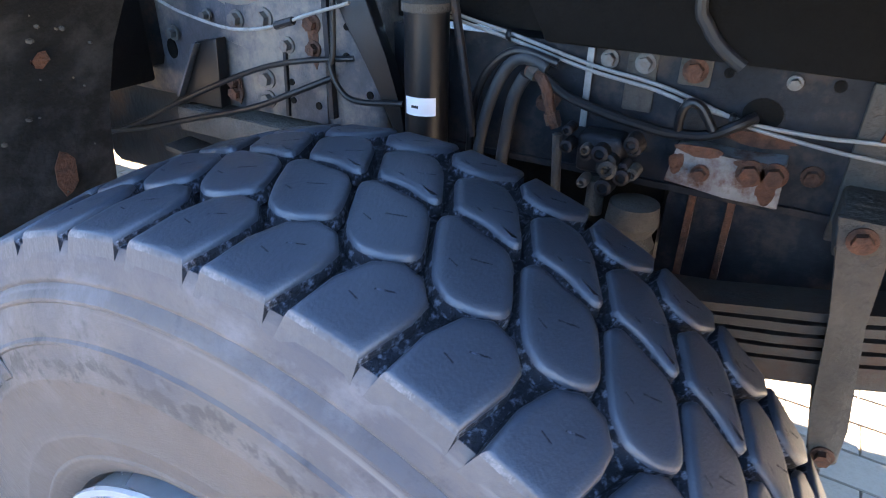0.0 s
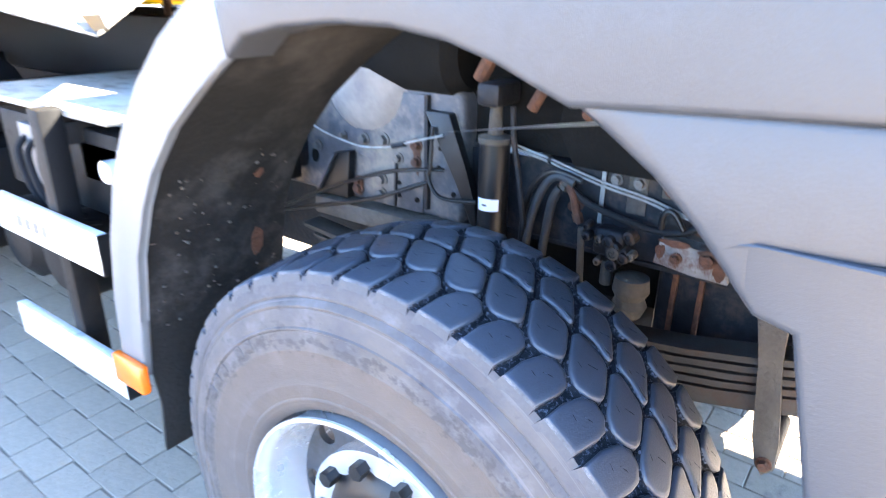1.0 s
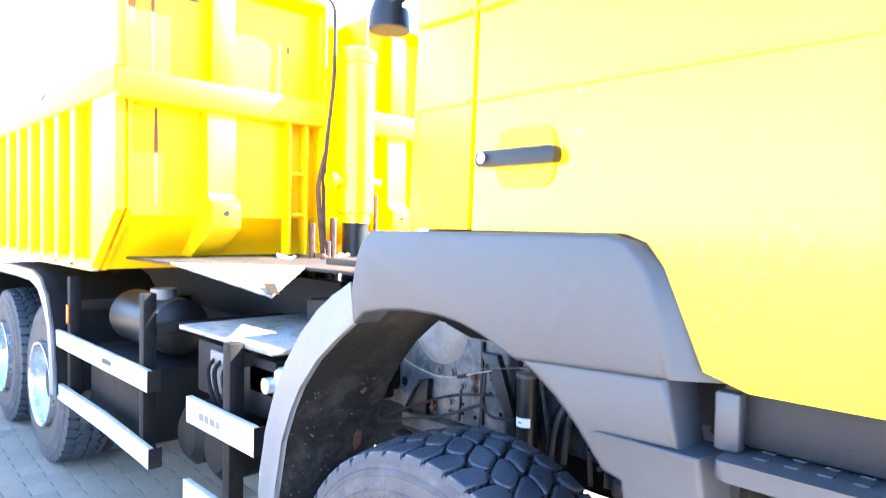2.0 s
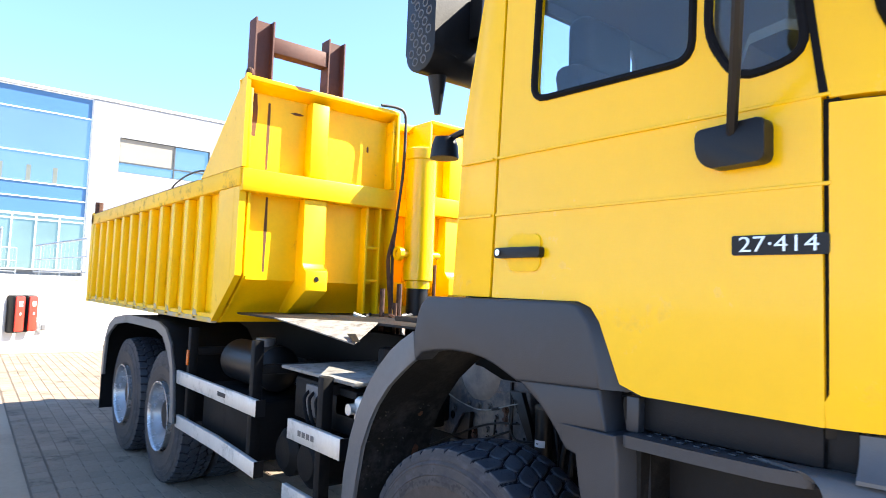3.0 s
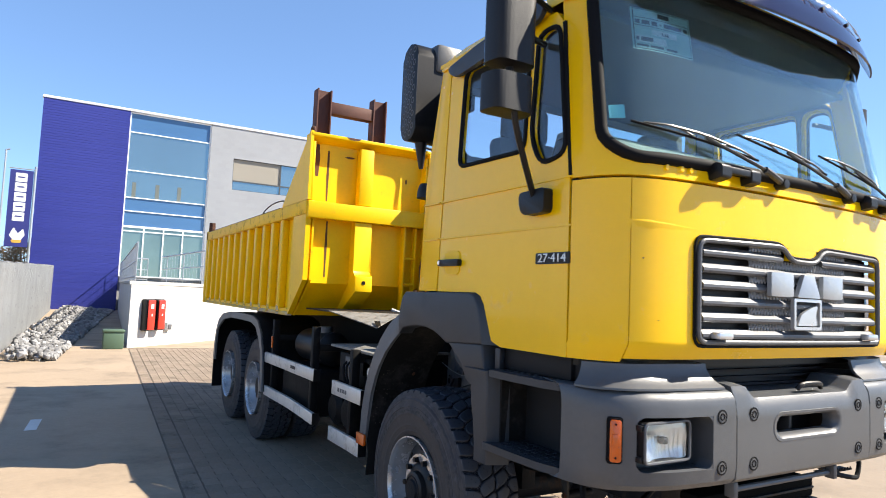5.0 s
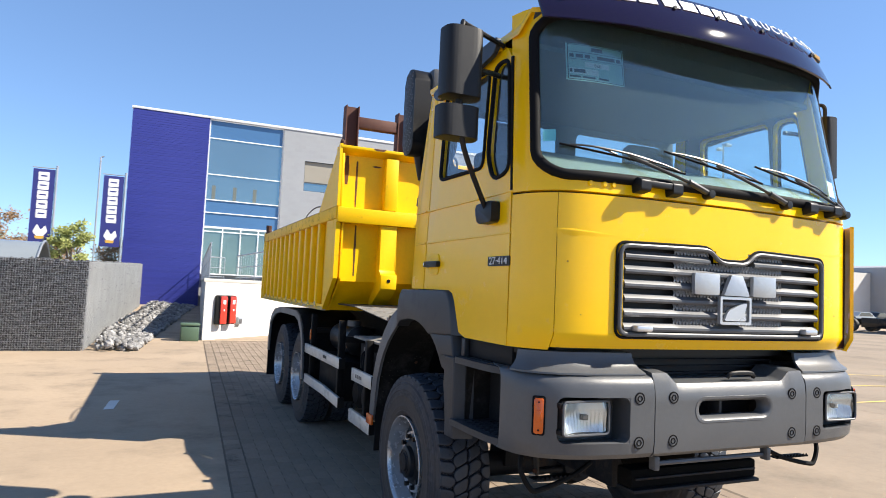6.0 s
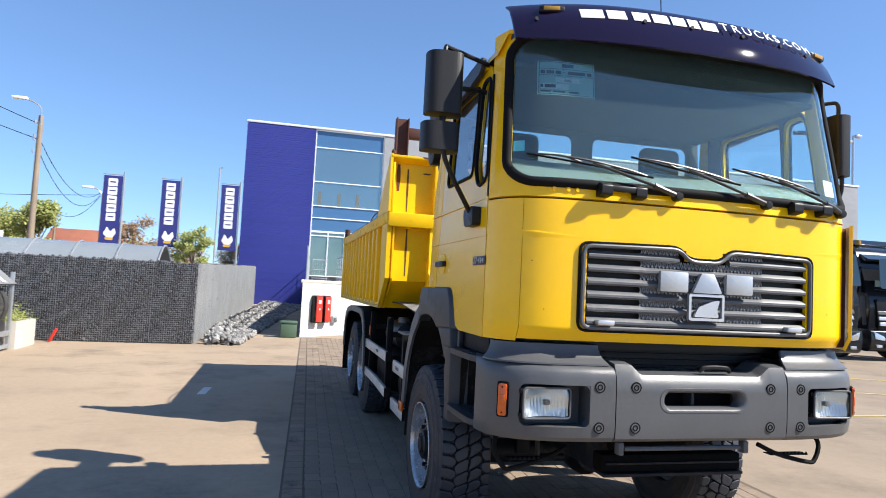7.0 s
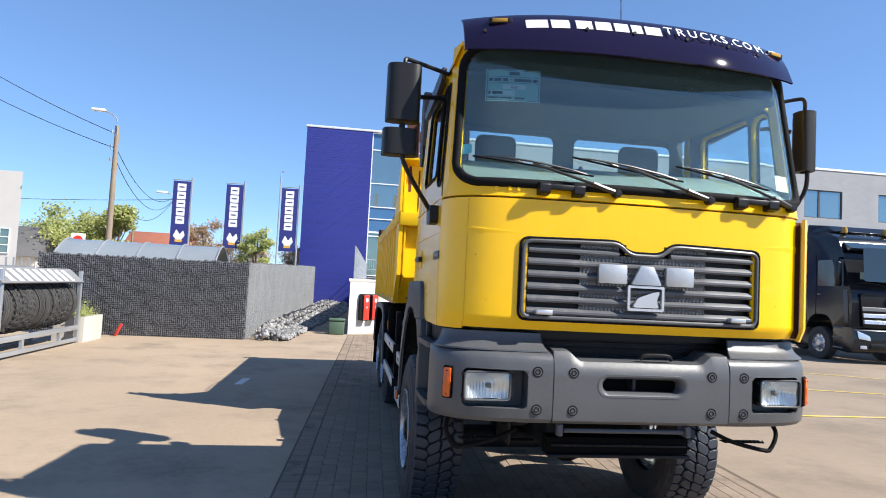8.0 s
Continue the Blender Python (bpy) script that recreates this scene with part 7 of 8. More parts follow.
part("fuel_tank", box(0.42, 1.08, 3.75, 4.95, 0.45, 1.05, 0.06), UNDER, lorry)
part("prop_shaft", cyl((0, 3.0, 0.8), (0, 5.6, 0.62), 0.07, 12), STEEL, lorry)
part("filler_cap", cyl((-0.9, 4.2, 1.32), (-0.9, 4.2, 1.38), 0.07, 16), PLASTIC, lorry)
part("fuel_tank", box(-1.08, -0.45, 3.95, 4.95, 0.55, 0.98, 0.06), UNDER, lorry)
for y in (2.95, 3.25):
    part("air_tank", lathe([(0.0, -1.05), (0.10, -1.04), (0.15, -1.0), (0.15, -0.5), (0.0, -0.48)], 24, "x", (0, y + 0.3, 0.72)), UNDER, lorry)
part("battery_box", box(-1.06, -0.45, 2.68, 3.38, 0.98, 1.22, 0.01), UNDER, lorry)
part("cover_plate", box(-1.10, -0.42, 2.64, 3.5, 1.255, 1.275, 0.004), WEATHERED, lorry, "weathered grey steel cover plate")
valveb = part("valve_block", box(-1.06, -0.85, 2.64, 2.90, 1.06, 1.20, 0.02, 3), ALU, lorry, "silver pneumatic valve block")
part("valve_cap", cyl((-1.06, 2.70, 1.13), (-1.095, 2.70, 1.13), 0.03, 14), ALU, valveb)
part("valve_cap", cyl((-0.96, 2.82, 1.2), (-0.96, 2.82, 1.245), 0.035, 14), GRILLE, valveb)
part("terminal_box", box(-1.085, -1.061, 2.98, 3.2, 1.02, 1.2, 0.008), GRILLE, lorry, "grey battery terminal cover")
for y in (3.02, 3.10, 3.16):
    part("battery_cable", tube([(-1.08, y, 1.16), (-1.115, y - 0.01, 1.12), (-1.12, y - 0.06, 1.02), (-1.09, y - 0.10, 0.95), (-1.03, y - 0.10, 0.93)], 0.010, 6, 5), SEAL, lorry)
part("red_tap", box(-1.07, -1.03, 2.62, 2.66, 0.98, 1.02, 0.006), RED, lorry)
# tipper subframe, deck and its drooping sunlit corner
for s in (-1, 1):
    part("subframe_rail", box(min(s * 0.275, s * 0.35), max(s * 0.275, s * 0.35), 3.25 if s < 0 else 4.25, 8.95, 1.163, 1.458, 0.004), UNDER, lorry)
part("deck_plate", prism([(-1.0, 3.86), (-0.60, 3.215), (-0.60, 2.80), (1.05, 2.80), (1.05, 4.52), (-1.0, 4.52)], "z", 1.535, 1.55, 0.002), STEEL, lorry)
flap = bmesh.new()
lo = [flap.verts.new(p) for p in ((-1.005, 3.85, 1.548), (-0.60, 3.20, 1.554), (-0.945, 2.915, 1.452), (-0.965, 3.0, 1.465))]
flap.faces.new(lo)
bmesh.ops.recalc_face_normals(flap, faces=flap.faces)
bmesh.ops.solidify(flap, geom=flap.faces[:], thickness=0.008)
part("bent_plate", flap, WEATHERED, lorry, "bent grey steel plate at the deck's corner")
# thin black sheet that stands in for a strap's shadow on the plate
strap = bmesh.new()
strap.faces.new([strap.verts.new((x, y, 1.452 + 0.105 * ((x + 0.945) * 0.61 + (y - 2.915) * 0.50) / 0.36 + 0.012)) for x, y in ((-0.955, 2.90), (-0.925, 2.885), (-0.86, 3.04), (-0.90, 3.075))])
bmesh.ops.solidify(strap, geom=strap.faces[:], thickness=0.006)
part("strap", strap, UNDER, lorry)
part("pump_box", box(-0.6, 0.5, 2.7, 3.2, 1.0, 1.4, 0.03), STEEL, lorry)
for s in (-1, 1):
    part("mud_flap", box(min(s * 0.5, s * 1.2), max(s * 0.5, s * 1.2), 7.9, 7.92, 0.3, 1.0), SEAL, lorry)


# ---- what shows inside the wheel arch ----
XR = -0.352


def hex_bolt(y, z, r, material, x=XR, parent=None):
    part("washer", cyl((x + 0.001, y, z), (x - 0.004, y, z), r * 1.45, 16), material, parent or lorry)
    part("hex_bolt", cyl((x - 0.004, y, z), (x - 0.018, y, z), r, 6), material, parent or lorry)


def hole_in(y, z, r, x=XR, tall=1.0, parent=None):
    """A dark bore with a thin worn rim."""
    part("bore", prism([(y + r * math.cos(a), z + tall * r * math.sin(a)) for a in np.linspace(0, 6.2832, 20, endpoint=False)], "x", x - 0.0022, x + 0.002), NOISE, parent or lorry)


def stain(y0, y1, z0, z1, material, x, seed):
    """A thin ragged patch of rust or dust on a plate."""
    r = random.Random(seed)
    cy, cz = (y0 + y1) / 2, (z0 + z1) / 2
    pts = []
    for a in np.linspace(0, 6.2832, 22, endpoint=False):
        k = 0.9 + 0.12 * math.sin(3 * a + r.random()) + r.uniform(-0.06, 0.06)
        pts.append((cy + (y1 - y0) / 2 * k * math.cos(a), cz + (z1 - z0) / 2 * k * math.sin(a)))
    part("rust_patch", prism(pts, "x", x - 0.0012, x + 0.001), material, lorry)


CASTING = mat("dusty_cast_plate", (0.048, 0.051, 0.060), 0.55, var=0.45, scale=4.0, spec=0.3, bump=0.3, bscale=60.0, dirt=(0.17, 0.145, 0.12), amount=0.42, dscale=4.5)
BOLT = mat("dull_steel_bolt", (0.10, 0.095, 0.09), 0.55, metal=0.3, var=0.3, scale=30.0, dirt=(0.09, 0.045, 0.025), amount=0.35, dscale=25.0)
# the rail
for y, z, r, m in ((1.62, 1.142, 0.011, BOLT), (1.56, 1.142, 0.012, BOLT), (1.48, 1.14, 0.014, RUST), (1.275, 1.0, 0.012, RUST), (1.335, 1.14, 0.008, BOLT), (1.19, 1.135, 0.014, RUST), (1.73, 1.05, 0.011, RUST), (1.19, 1.08, 0.016, RUST)):
    hex_bolt(y, z, r, m, XR - 0.004)
part("wear_plate", box(XR - 0.006, XR, 1.455, 1.505, 1.115, 1.158, 0.003), MUD, lorry)
part("wear_plate", box(XR - 0.005, XR, 1.54, 1.59, 1.06, 1.158, 0.003), MUD, lorry)
for y, z, r, t in ((1.43, 1.142, 0.008, 1.0), (1.275, 1.142, 0.009, 1.0), (1.368, 1.085, 0.030, 0.85)):
    hole_in(y, z, r, XR, t)
for k, (y0, y1, z0, z1) in enumerate(((1.30, 1.43, 1.03, 1.058), (1.70, 1.73, 1.04, 1.07))):
    stain(y0, y1, z0, z1, RUST, XR - 0.0005, 40 + k)
part("front_plate", box(XR - 0.012, XR, 1.0, 1.235, 0.90, 1.155, 0.005), MUD, lorry, "mud-stained steel plate on the rail")
part("zip_strap", box(-0.366, -0.362, 1.646, 1.658, 1.02, 1.158, 0.001), CABLE, lorry, "pale cable tie strap")
br = part("bracket", prism([(1.49, 0.965), (1.395, 0.955), (1.312, 0.952), (1.315, 1.028), (1.39, 1.02), (1.478, 1.032)], "x", -0.405, -0.353, 0.003), PALE_RUST, lorry, "flaking rust-stained grey bracket")
for y, z, r in ((1.435, 0.99, 0.010), (1.362, 1.005, 0.015), (1.328, 1.008, 0.014)):
    hex_bolt(y, z, r, RUST, -0.406, br)
for k, (y0, y1, z0, z1) in enumerate(((1.318, 1.35, 0.955, 1.0), (1.315, 1.39, 1.005, 1.026), (1.40, 1.485, 1.016, 1.036), (1.462, 1.488, 0.98, 1.02))):
    stain(y0, y1, z0, z1, RUST, -0.4055, 70 + k)
# engine side panel above the rail
part("noise_panel", prism([(0.95, 1.155), (1.45, 1.163), (1.73, 1.162), (1.78, 1.25), (1.76, 1.44), (0.95, 1.44)], "x", -0.385, -0.365, 0.006), NOISE, lorry, "black engine side panel")
for y, z in ((1.70, 1.30), (1.58, 1.28), (1.42, 1.32)):
    hex_bolt(y, z, 0.012, RUST, -0.386)
part("vent_pipe", tube([(-0.40, 1.47, 1.44), (-0.40, 1.485, 1.26), (-0.395, 1.47, 1.215), (-0.392, 1.445, 1.185), (-0.388, 1.41, 1.16)], 0.010, 10, 6), HOSE, lorry)
# shock absorber
shock = part("shock_absorber", lathe([(0.0, 0.62), (0.03, 0.62), (0.03, 0.70), (0.042, 0.71), (0.042, 1.20), (0.0, 1.20)], 28, "z", (-0.42, 1.945, 0)), BLACK, lorry, "black telescopic shock absorber")
part("shock_cap", lathe([(0.0, 1.201), (0.046, 1.201), (0.046, 1.216), (0.02, 1.224), (0.016, 1.30), (0.0, 1.30)], 24, "z", (-0.42, 1.945, 0)), MUD, shock)
cols = []
for k in range(7):
    a = radians(150 + 14 * k)
    cols.append([(-0.42 + 0.0432 * math.cos(a), 1.945 + 0.0432 * math.sin(a), z) for z in (1.018, 1.052)])
part("shock_label", grid_skin(cols, 0.0008, lambda p: (-1, 0, 0)), WHITE, shock, "white paper label")
part("label_mark", box(-0.4645, -0.4632, 1.938, 1.952, 1.032, 1.037), HOSE, shock)
part("shock_mount", box(-0.47, -0.35, 1.91, 1.98, 1.30, 1.36, 0.012), STEEL, shock)
part("stay_bar", tube([(-0.42, 1.895, 1.30), (-0.42, 1.888, 1.22), (-0.42, 1.868, 1.12), (-0.41, 1.85, 0.98)], 0.008, 8, 5), STEEL, lorry)
part("diagonal_arm", prism([(2.18, 1.26), (2.09, 1.26), (2.03, 1.11), (2.0, 1.02), (1.985, 0.95), (2.01, 0.95), (2.06, 1.06)], "x", -0.43, -0.40, 0.005), BLACK, lorry)
# hoses and fittings
part("loop_hose", tube([(-0.40, 1.845, 0.90), (-0.40, 1.838, 0.97), (-0.40, 1.82, 1.05), (-0.40, 1.79, 1.115), (-0.40, 1.757, 1.135), (-0.40, 1.715, 1.122)], 0.011, 12, 6), HOSE, lorry)
part("loop_hose", tube([(-0.385, 1.80, 0.90), (-0.385, 1.792, 0.98), (-0.39, 1.778, 1.06), (-0.395, 1.755, 1.105)], 0.012, 12, 6), HOSE, lorry)
part("loop_hose", tube([(-0.39, 1.865, 0.92), (-0.39, 1.86, 1.02), (-0.40, 1.83, 1.10), (-0.40, 1.775, 1.145), (-0.39, 1.70, 1.13)], 0.008, 10, 6), BLACK, lorry)
elbow = part("elbow_fitting", tube([(-0.40, 1.752, 1.115), (-0.405, 1.725, 1.108), (-0.41, 1.71, 1.09), (-0.41, 1.70, 1.055), (-0.41, 1.685, 1.025)], 0.010, 10, 5), RUST, lorry, "rusty pipe elbow")
part("nut", cyl((-0.41, 1.697, 1.05), (-0.41, 1.69, 1.03), 0.014, 6), RUST, elbow)
part("nut", cyl((-0.40, 1.745, 1.115), (-0.405, 1.73, 1.11), 0.014, 6), MUD, elbow)
part("drop_pipe", cyl((-0.40, 1.685, 1.01), (-0.40, 1.675, 0.86), 0.009, 10), MUD, lorry)
valve = part("brake_valve", box(-0.43, -0.37, 1.56, 1.64, 0.96, 1.03, 0.012, 3), STEEL, lorry, "dirty cast brake valve with ports")
r_ = random.Random(12)
for k in range(16):
    y, z, r = 1.535 + 0.12 * r_.random(), 0.94 + 0.10 * r_.random(), r_.uniform(0.008, 0.018)
    part("port", lathe([(0.0, -0.448), (r * 0.55, -0.448), (r * 0.6, -0.455), (r, -0.452), (r * 1.1, -0.42)], 12, "x", (0.012 * r_.random(), y, z)), (STEEL, MUD, STEEL, FRAME_BLUE)[k % 4], valve)
part("valve_stem", cyl((-0.41, 1.60, 0.945), (-0.41, 1.60, 0.88), 0.016, 12), MUD, valve)
part("bump_stop", lathe([(0.0, 0.82), (0.032, 0.82), (0.044, 0.85), (0.036, 0.87), (0.046, 0.89), (0.042, 0.925), (0.0, 0.93)], 24, "z", (-0.43, 1.525, 0)), MUD, lorry)
UPPER = [(1.95, 1.20), (1.86, 1.18), (1.80, 1.168), (1.65, 1.132), (1.54, 1.115), (1.47, 1.097), (1.41, 1.078)]
for k, tail in enumerate(([(1.35, 1.07), (1.27, 1.068), (1.20, 1.072), (0.95, 1.08)], [(1.385, 1.068), (1.32, 1.058), (1.25, 1.05), (1.19, 1.046), (0.95, 1.03)])):
    part("air_line", tube([(-0.372 - 0.002 * k, y, z - 0.009 * k * (y > 1.43)) for y, z in UPPER + tail], 0.0033, 8, 6), CABLE, lorry, "pale grey air line clipped to the rail")
for y, z in ((1.80, 1.165), (1.408, 1.076)):
    part("cable_tie", lathe([(0.009, y - 0.005), (0.011, y), (0.009, y + 0.005)], 10, "y", (-0.374, 0, z)), BLACK, lorry)
part("brake_hose", tube([(-0.40, 1.735, 1.12), (-0.40, 1.68, 1.082), (-0.40, 1.60, 1.06), (-0.395, 1.55, 1.05), (-0.39, 1.50, 1.042), (-0.39, 1.44, 1.048), (-0.39, 1.40, 1.07), (-0.375, 1.375, 1.085)], 0.009, 10, 6), BLACK, lorry)
part("brake_hose", tube([(-0.39, 1.485, 1.05), (-0.40, 1.482, 1.085), (-0.40, 1.47, 1.10), (-0.40, 1.452, 1.092), (-0.40, 1.43, 1.06)], 0.0075, 10, 6), BLACK, lorry)
# hanging link at the spring's front end
link = part("stabiliser_link", prism([(1.165, 1.0), (1.238, 1.0), (1.205, 0.84), (1.183, 0.65), (1.167, 0.58), (1.147, 0.555), (1.125, 0.58), (1.128, 0.65), (1.158, 0.84)], "x", -0.50, -0.485, 0.003), MUD, lorry, "long flat mud-coated steel link")
hex_bolt(1.20, 0.972, 0.014, RUST, -0.50, link)
hex_bolt(1.147, 0.59, 0.012, RUST, -0.50, link)
part("link_bush", cyl((-0.485, 1.147, 0.59), (-0.30, 1.147, 0.59), 0.024, 12), STEEL, link)
part("link_mount", box(-0.486, -0.352, 1.15, 1.23, 0.93, 1.0, 0.008), MUD, lorry)
for y in (1.445, 1.38):
    part("rib_strip", box(-0.345, -0.33, y - 0.006, y + 0.006, 0.74, 0.928), RUST, lorry)
part("sump", box(-0.32, 0.3, 0.6, 1.5, 0.62, 0.93, 0.03), FRAME_BLUE, lorry)
# castings behind the wheel: gearbox mount and plates
case = part("gearbox_flank", prism([(2.06, 0.93), (2.06, 1.30), (2.2, 1.42), (2.45, 1.46), (2.62, 1.36), (2.72, 1.20), (2.95, 1.14), (2.95, 0.93)], "x", -0.40, -0.30, 0.02, 3), CASTING, lorry, "dusty cast gearbox flank with bolts and holes")
part("step_plate", prism([(2.20, 0.94), (2.185, 1.30), (2.45, 1.30), (2.47, 1.09), (2.41, 1.08), (2.40, 0.94)], "x", -0.408, -0.4, 0.002), CASTING, lorry)
part("dusty_dome", lathe([(0.0, -0.46), (0.08, -0.455), (0.14, -0.43), (0.17, -0.40)], 28, "x", (0, 2.43, 1.33)), mat("pale_dust_on_casting", (0.20, 0.18, 0.165), 0.9, var=0.3, scale=6.0, dirt=(0.12, 0.115, 0.115), amount=0.35, dscale=9.0), lorry)
for y, z, r, m in ((2.64, 1.09, 0.012, BOLT), (2.43, 1.14, 0.014, BOLT), (2.35, 1.148, 0.016, BOLT), (2.22, 1.15, 0.014, RUST), (2.29, 1.10, 0.012, BOLT), (2.22, 1.10, 0.012, RUST), (2.36, 1.02, 0.015, BOLT), (2.36, 0.975, 0.013, BOLT), (2.46, 0.975, 0.014, RUST), (2.46, 1.0, 0.011, RUST), (2.52, 1.14, 0.009, BOLT), (2.80, 1.05, 0.012, BOLT), (2.83, 0.98, 0.014, BOLT)):
    hex_bolt(y, z, r, m, -0.409, case)
for y, z, r, t in ((2.665, 1.05, 0.016, 1.5), (2.29, 1.022, 0.007, 1.0), (2.29, 0.982, 0.007, 1.0), (2.22, 0.98, 0.008, 1.0), (2.09, 1.02, 0.008, 1.0), (2.145, 1.09, 0.009, 1.0), (2.14, 1.15, 0.007, 1.0)):
    hole_in(y, z, r, -0.409 if 2.19 < y < 2.47 else -0.401, t, case)
part("slot_bar", prism([(2.302, 1.085), (2.294, 1.085), (2.302, 0.945), (2.31, 0.945)], "x", -0.416, -0.409), STEEL, lorry)
part("angle_bar", box(-0.418, -0.4015, 2.175, 2.187, 0.96, 1.30), STEEL, lorry)
part("gusset", prism([(2.63, 0.94), (2.54, 1.085), (2.47, 1.10), (2.485, 0.94)], "x", -0.44, -0.409, 0.004), BLACK, lorry)
part("gusset_edge", prism([(2.61, 0.955), (2.60, 0.955), (2.518, 1.085), (2.528, 1.085)], "x", -0.46, -0.4405, 0.002), CASTING, lorry)
for k, (y0, y1, z0, z1) in enumerate(((2.205, 2.235, 1.06, 1.17), (2.44, 2.47, 0.95, 1.02))):
    stain(y0, y1, z0, z1, RUST, -0.4085, 90 + k)
part("lower_beam", box(-0.46, -0.36, 2.02, 2.62, 0.87, 0.932, 0.01), MUD, lorry)
part("harness_hose", tube([(-0.46, 3.05, 0.76), (-0.46, 2.77, 0.865), (-0.46, 2.60, 0.945), (-0.46, 2.42, 1.022), (-0.455, 2.31, 1.062), (-0.45, 2.21, 1.085), (-0.41, 2.12, 1.092)], 0.0058, 10, 6), BLACK, lorry)
part("harness_hose", tube([(-0.46, 3.05, 0.79), (-0.46, 2.77, 0.85), (-0.46, 2.56, 0.91), (-0.46, 2.37, 0.965), (-0.45, 2.26, 1.01), (-0.41, 2.17, 1.05)], 0.0065, 10, 6), BLACK, lorry)
part("harness_hose", tube([(-0.44, 2.14, 1.22), (-0.45, 2.14, 1.11), (-0.455, 2.145, 1.08), (-0.455, 2.12, 1.035), (-0.45, 2.08, 1.02), (-0.44, 1.985, 1.028)], 0.006, 10, 6), BLACK, lorry)
part("pale_wire", tube([(-0.47, 2.75, 1.22), (-0.46, 2.61, 1.17), (-0.46, 2.54, 1.15), (-0.46, 2.43, 1.132), (-0.46, 2.36, 1.132), (-0.46, 2.27, 1.148), (-0.46, 2.20, 1.172), (-0.455, 2.09, 1.205)], 0.0034, 8, 6), CABLE, lorry, "thin white cable")
part("wire_joint", cyl((-0.46, 2.272, 1.148), (-0.46, 2.225, 1.162), 0.008, 8), BLACK, lorry)
part("exhaust_can", lathe([(0.0, 2.05), (0.10, 2.06), (0.13, 2.10), (0.13, 2.42), (0.0, 2.45)], 24, "y", (-0.34, 0, 1.42)), NOISE, lorry)
for y, z, r in ((2.0, 1.36, 0.02), (1.92, 1.40, 0.025), (1.84, 1.30, 0.015)):
    part("pipe_stub", cyl((-0.42, y, z), (-0.42, y - 0.05, z + 0.09), r, 10), RUST, lorry)
part("transfer_case", box(-0.30, 0.4, 2.4, 3.2, 0.62, 1.0, 0.05), STEEL, lorry)
for x0, x1, z0, z1 in ((-0.905, -0.868, 0.90, 1.01), (-0.935, -0.905, 1.13, 1.19)):
    r_ = random.Random(int(abs(x0) * 997))
    cols = []
    for i in range(4):
        x = x0 + (x1 - x0) * i / 3
        a, b = z0 + 0.02 * abs(i - 1.5) + 0.01 * r_.random(), z1 - 0.02 * abs(i - 1.5) - 0.01 * r_.random()
        cols.append([(x, float(np.interp(z, [p[1] for p in ARCH], [p[0] for p in ARCH])) + 0.007, z) for z in (a, (a + b) / 2, b)])
    part("rust_stain", grid_skin(cols, 0.002, lambda p: (0, 1, 0)), RUST, lorry, "ragged rust stain")

# dried mud flecks on the wheel housing
r_ = random.Random(41)
bm = bmesh.new()
for k in range(60):
    x = -1.05 + 0.10 * r_.gauss(0, 1) if k % 3 else r_.uniform(-1.18, -0.76)
    if not -1.19 < x < -0.74:
        continue
    z = r_.uniform(0.80, 1.24)
    i = next(n for n in range(len(ARCH) - 1) if ARCH[n][1] <= z < ARCH[n + 1][1])
    f = (z - ARCH[i][1]) / (ARCH[i + 1][1] - ARCH[i][1])
    y = ARCH[i][0] + (ARCH[i + 1][0] - ARCH[i][0]) * f + 0.009
    q = r_.uniform(0.0012, 0.0045)
    bmesh.ops.create_icosphere(bm, subdivisions=1, radius=q, matrix=pose(x, y, z, 0, 0, 0) @ Matrix.Diagonal((r_.uniform(0.8, 1.6), 1.3, 1.0, 1)))
tagged(part("mud_fleck", bm, MUD, lorry), "dried flecks of pale mud", "", "", "stuff")


# ---- things about the yard ----
def plain_tyre(r=0.52, w=0.28, lugs=0):
    prof = [(r * 0.56, -w * 0.36), (r * 0.70, -w * 0.5), (r * 0.84, -w * 0.5), (r * 0.86, -w * 0.515), (r * 0.89, -w * 0.5), (r * 0.96, -w * 0.43)]
    for a in (-0.36, -0.12, 0.12, 0.36):
        prof += [(r, w * (a - 0.095)), (r, w * (a + 0.095)), (r * 0.965, w * (a + 0.10)), (r * 0.965, w * (a + 0.14))]
    prof = prof[:-2] + [(r * 0.96, w * 0.47), (r * 0.89, w * 0.5), (r * 0.86, w * 0.515), (r * 0.84, w * 0.5), (r * 0.70, w * 0.5), (r * 0.56, w * 0.36)]
    bm = lathe(prof, 48, "y", closed=True)
    for k in range(lugs):
        a = 2 * math.pi * k / lugs
        for v0, v1, sh in ((-0.5, -0.06, 0.0), (0.06, 0.5, 0.5)):
            c = a + sh * 2 * math.pi / lugs
            v = []
            for rr in (r * 0.95, r * 1.025):
                for ang, y in ((c - 0.045, v0), (c + 0.045, v0), (c + 0.075, v1), (c - 0.015, v1)):
                    v.append(bm.verts.new((rr * math.cos(ang), y * w, rr * math.sin(ang))))
            for f in ((3, 2, 1, 0), (4, 5, 6, 7), (0, 1, 5, 4), (1, 2, 6, 5), (2, 3, 7, 6), (3, 0, 4, 7)):
                bm.faces.new([v[q] for q in f])
    return bm


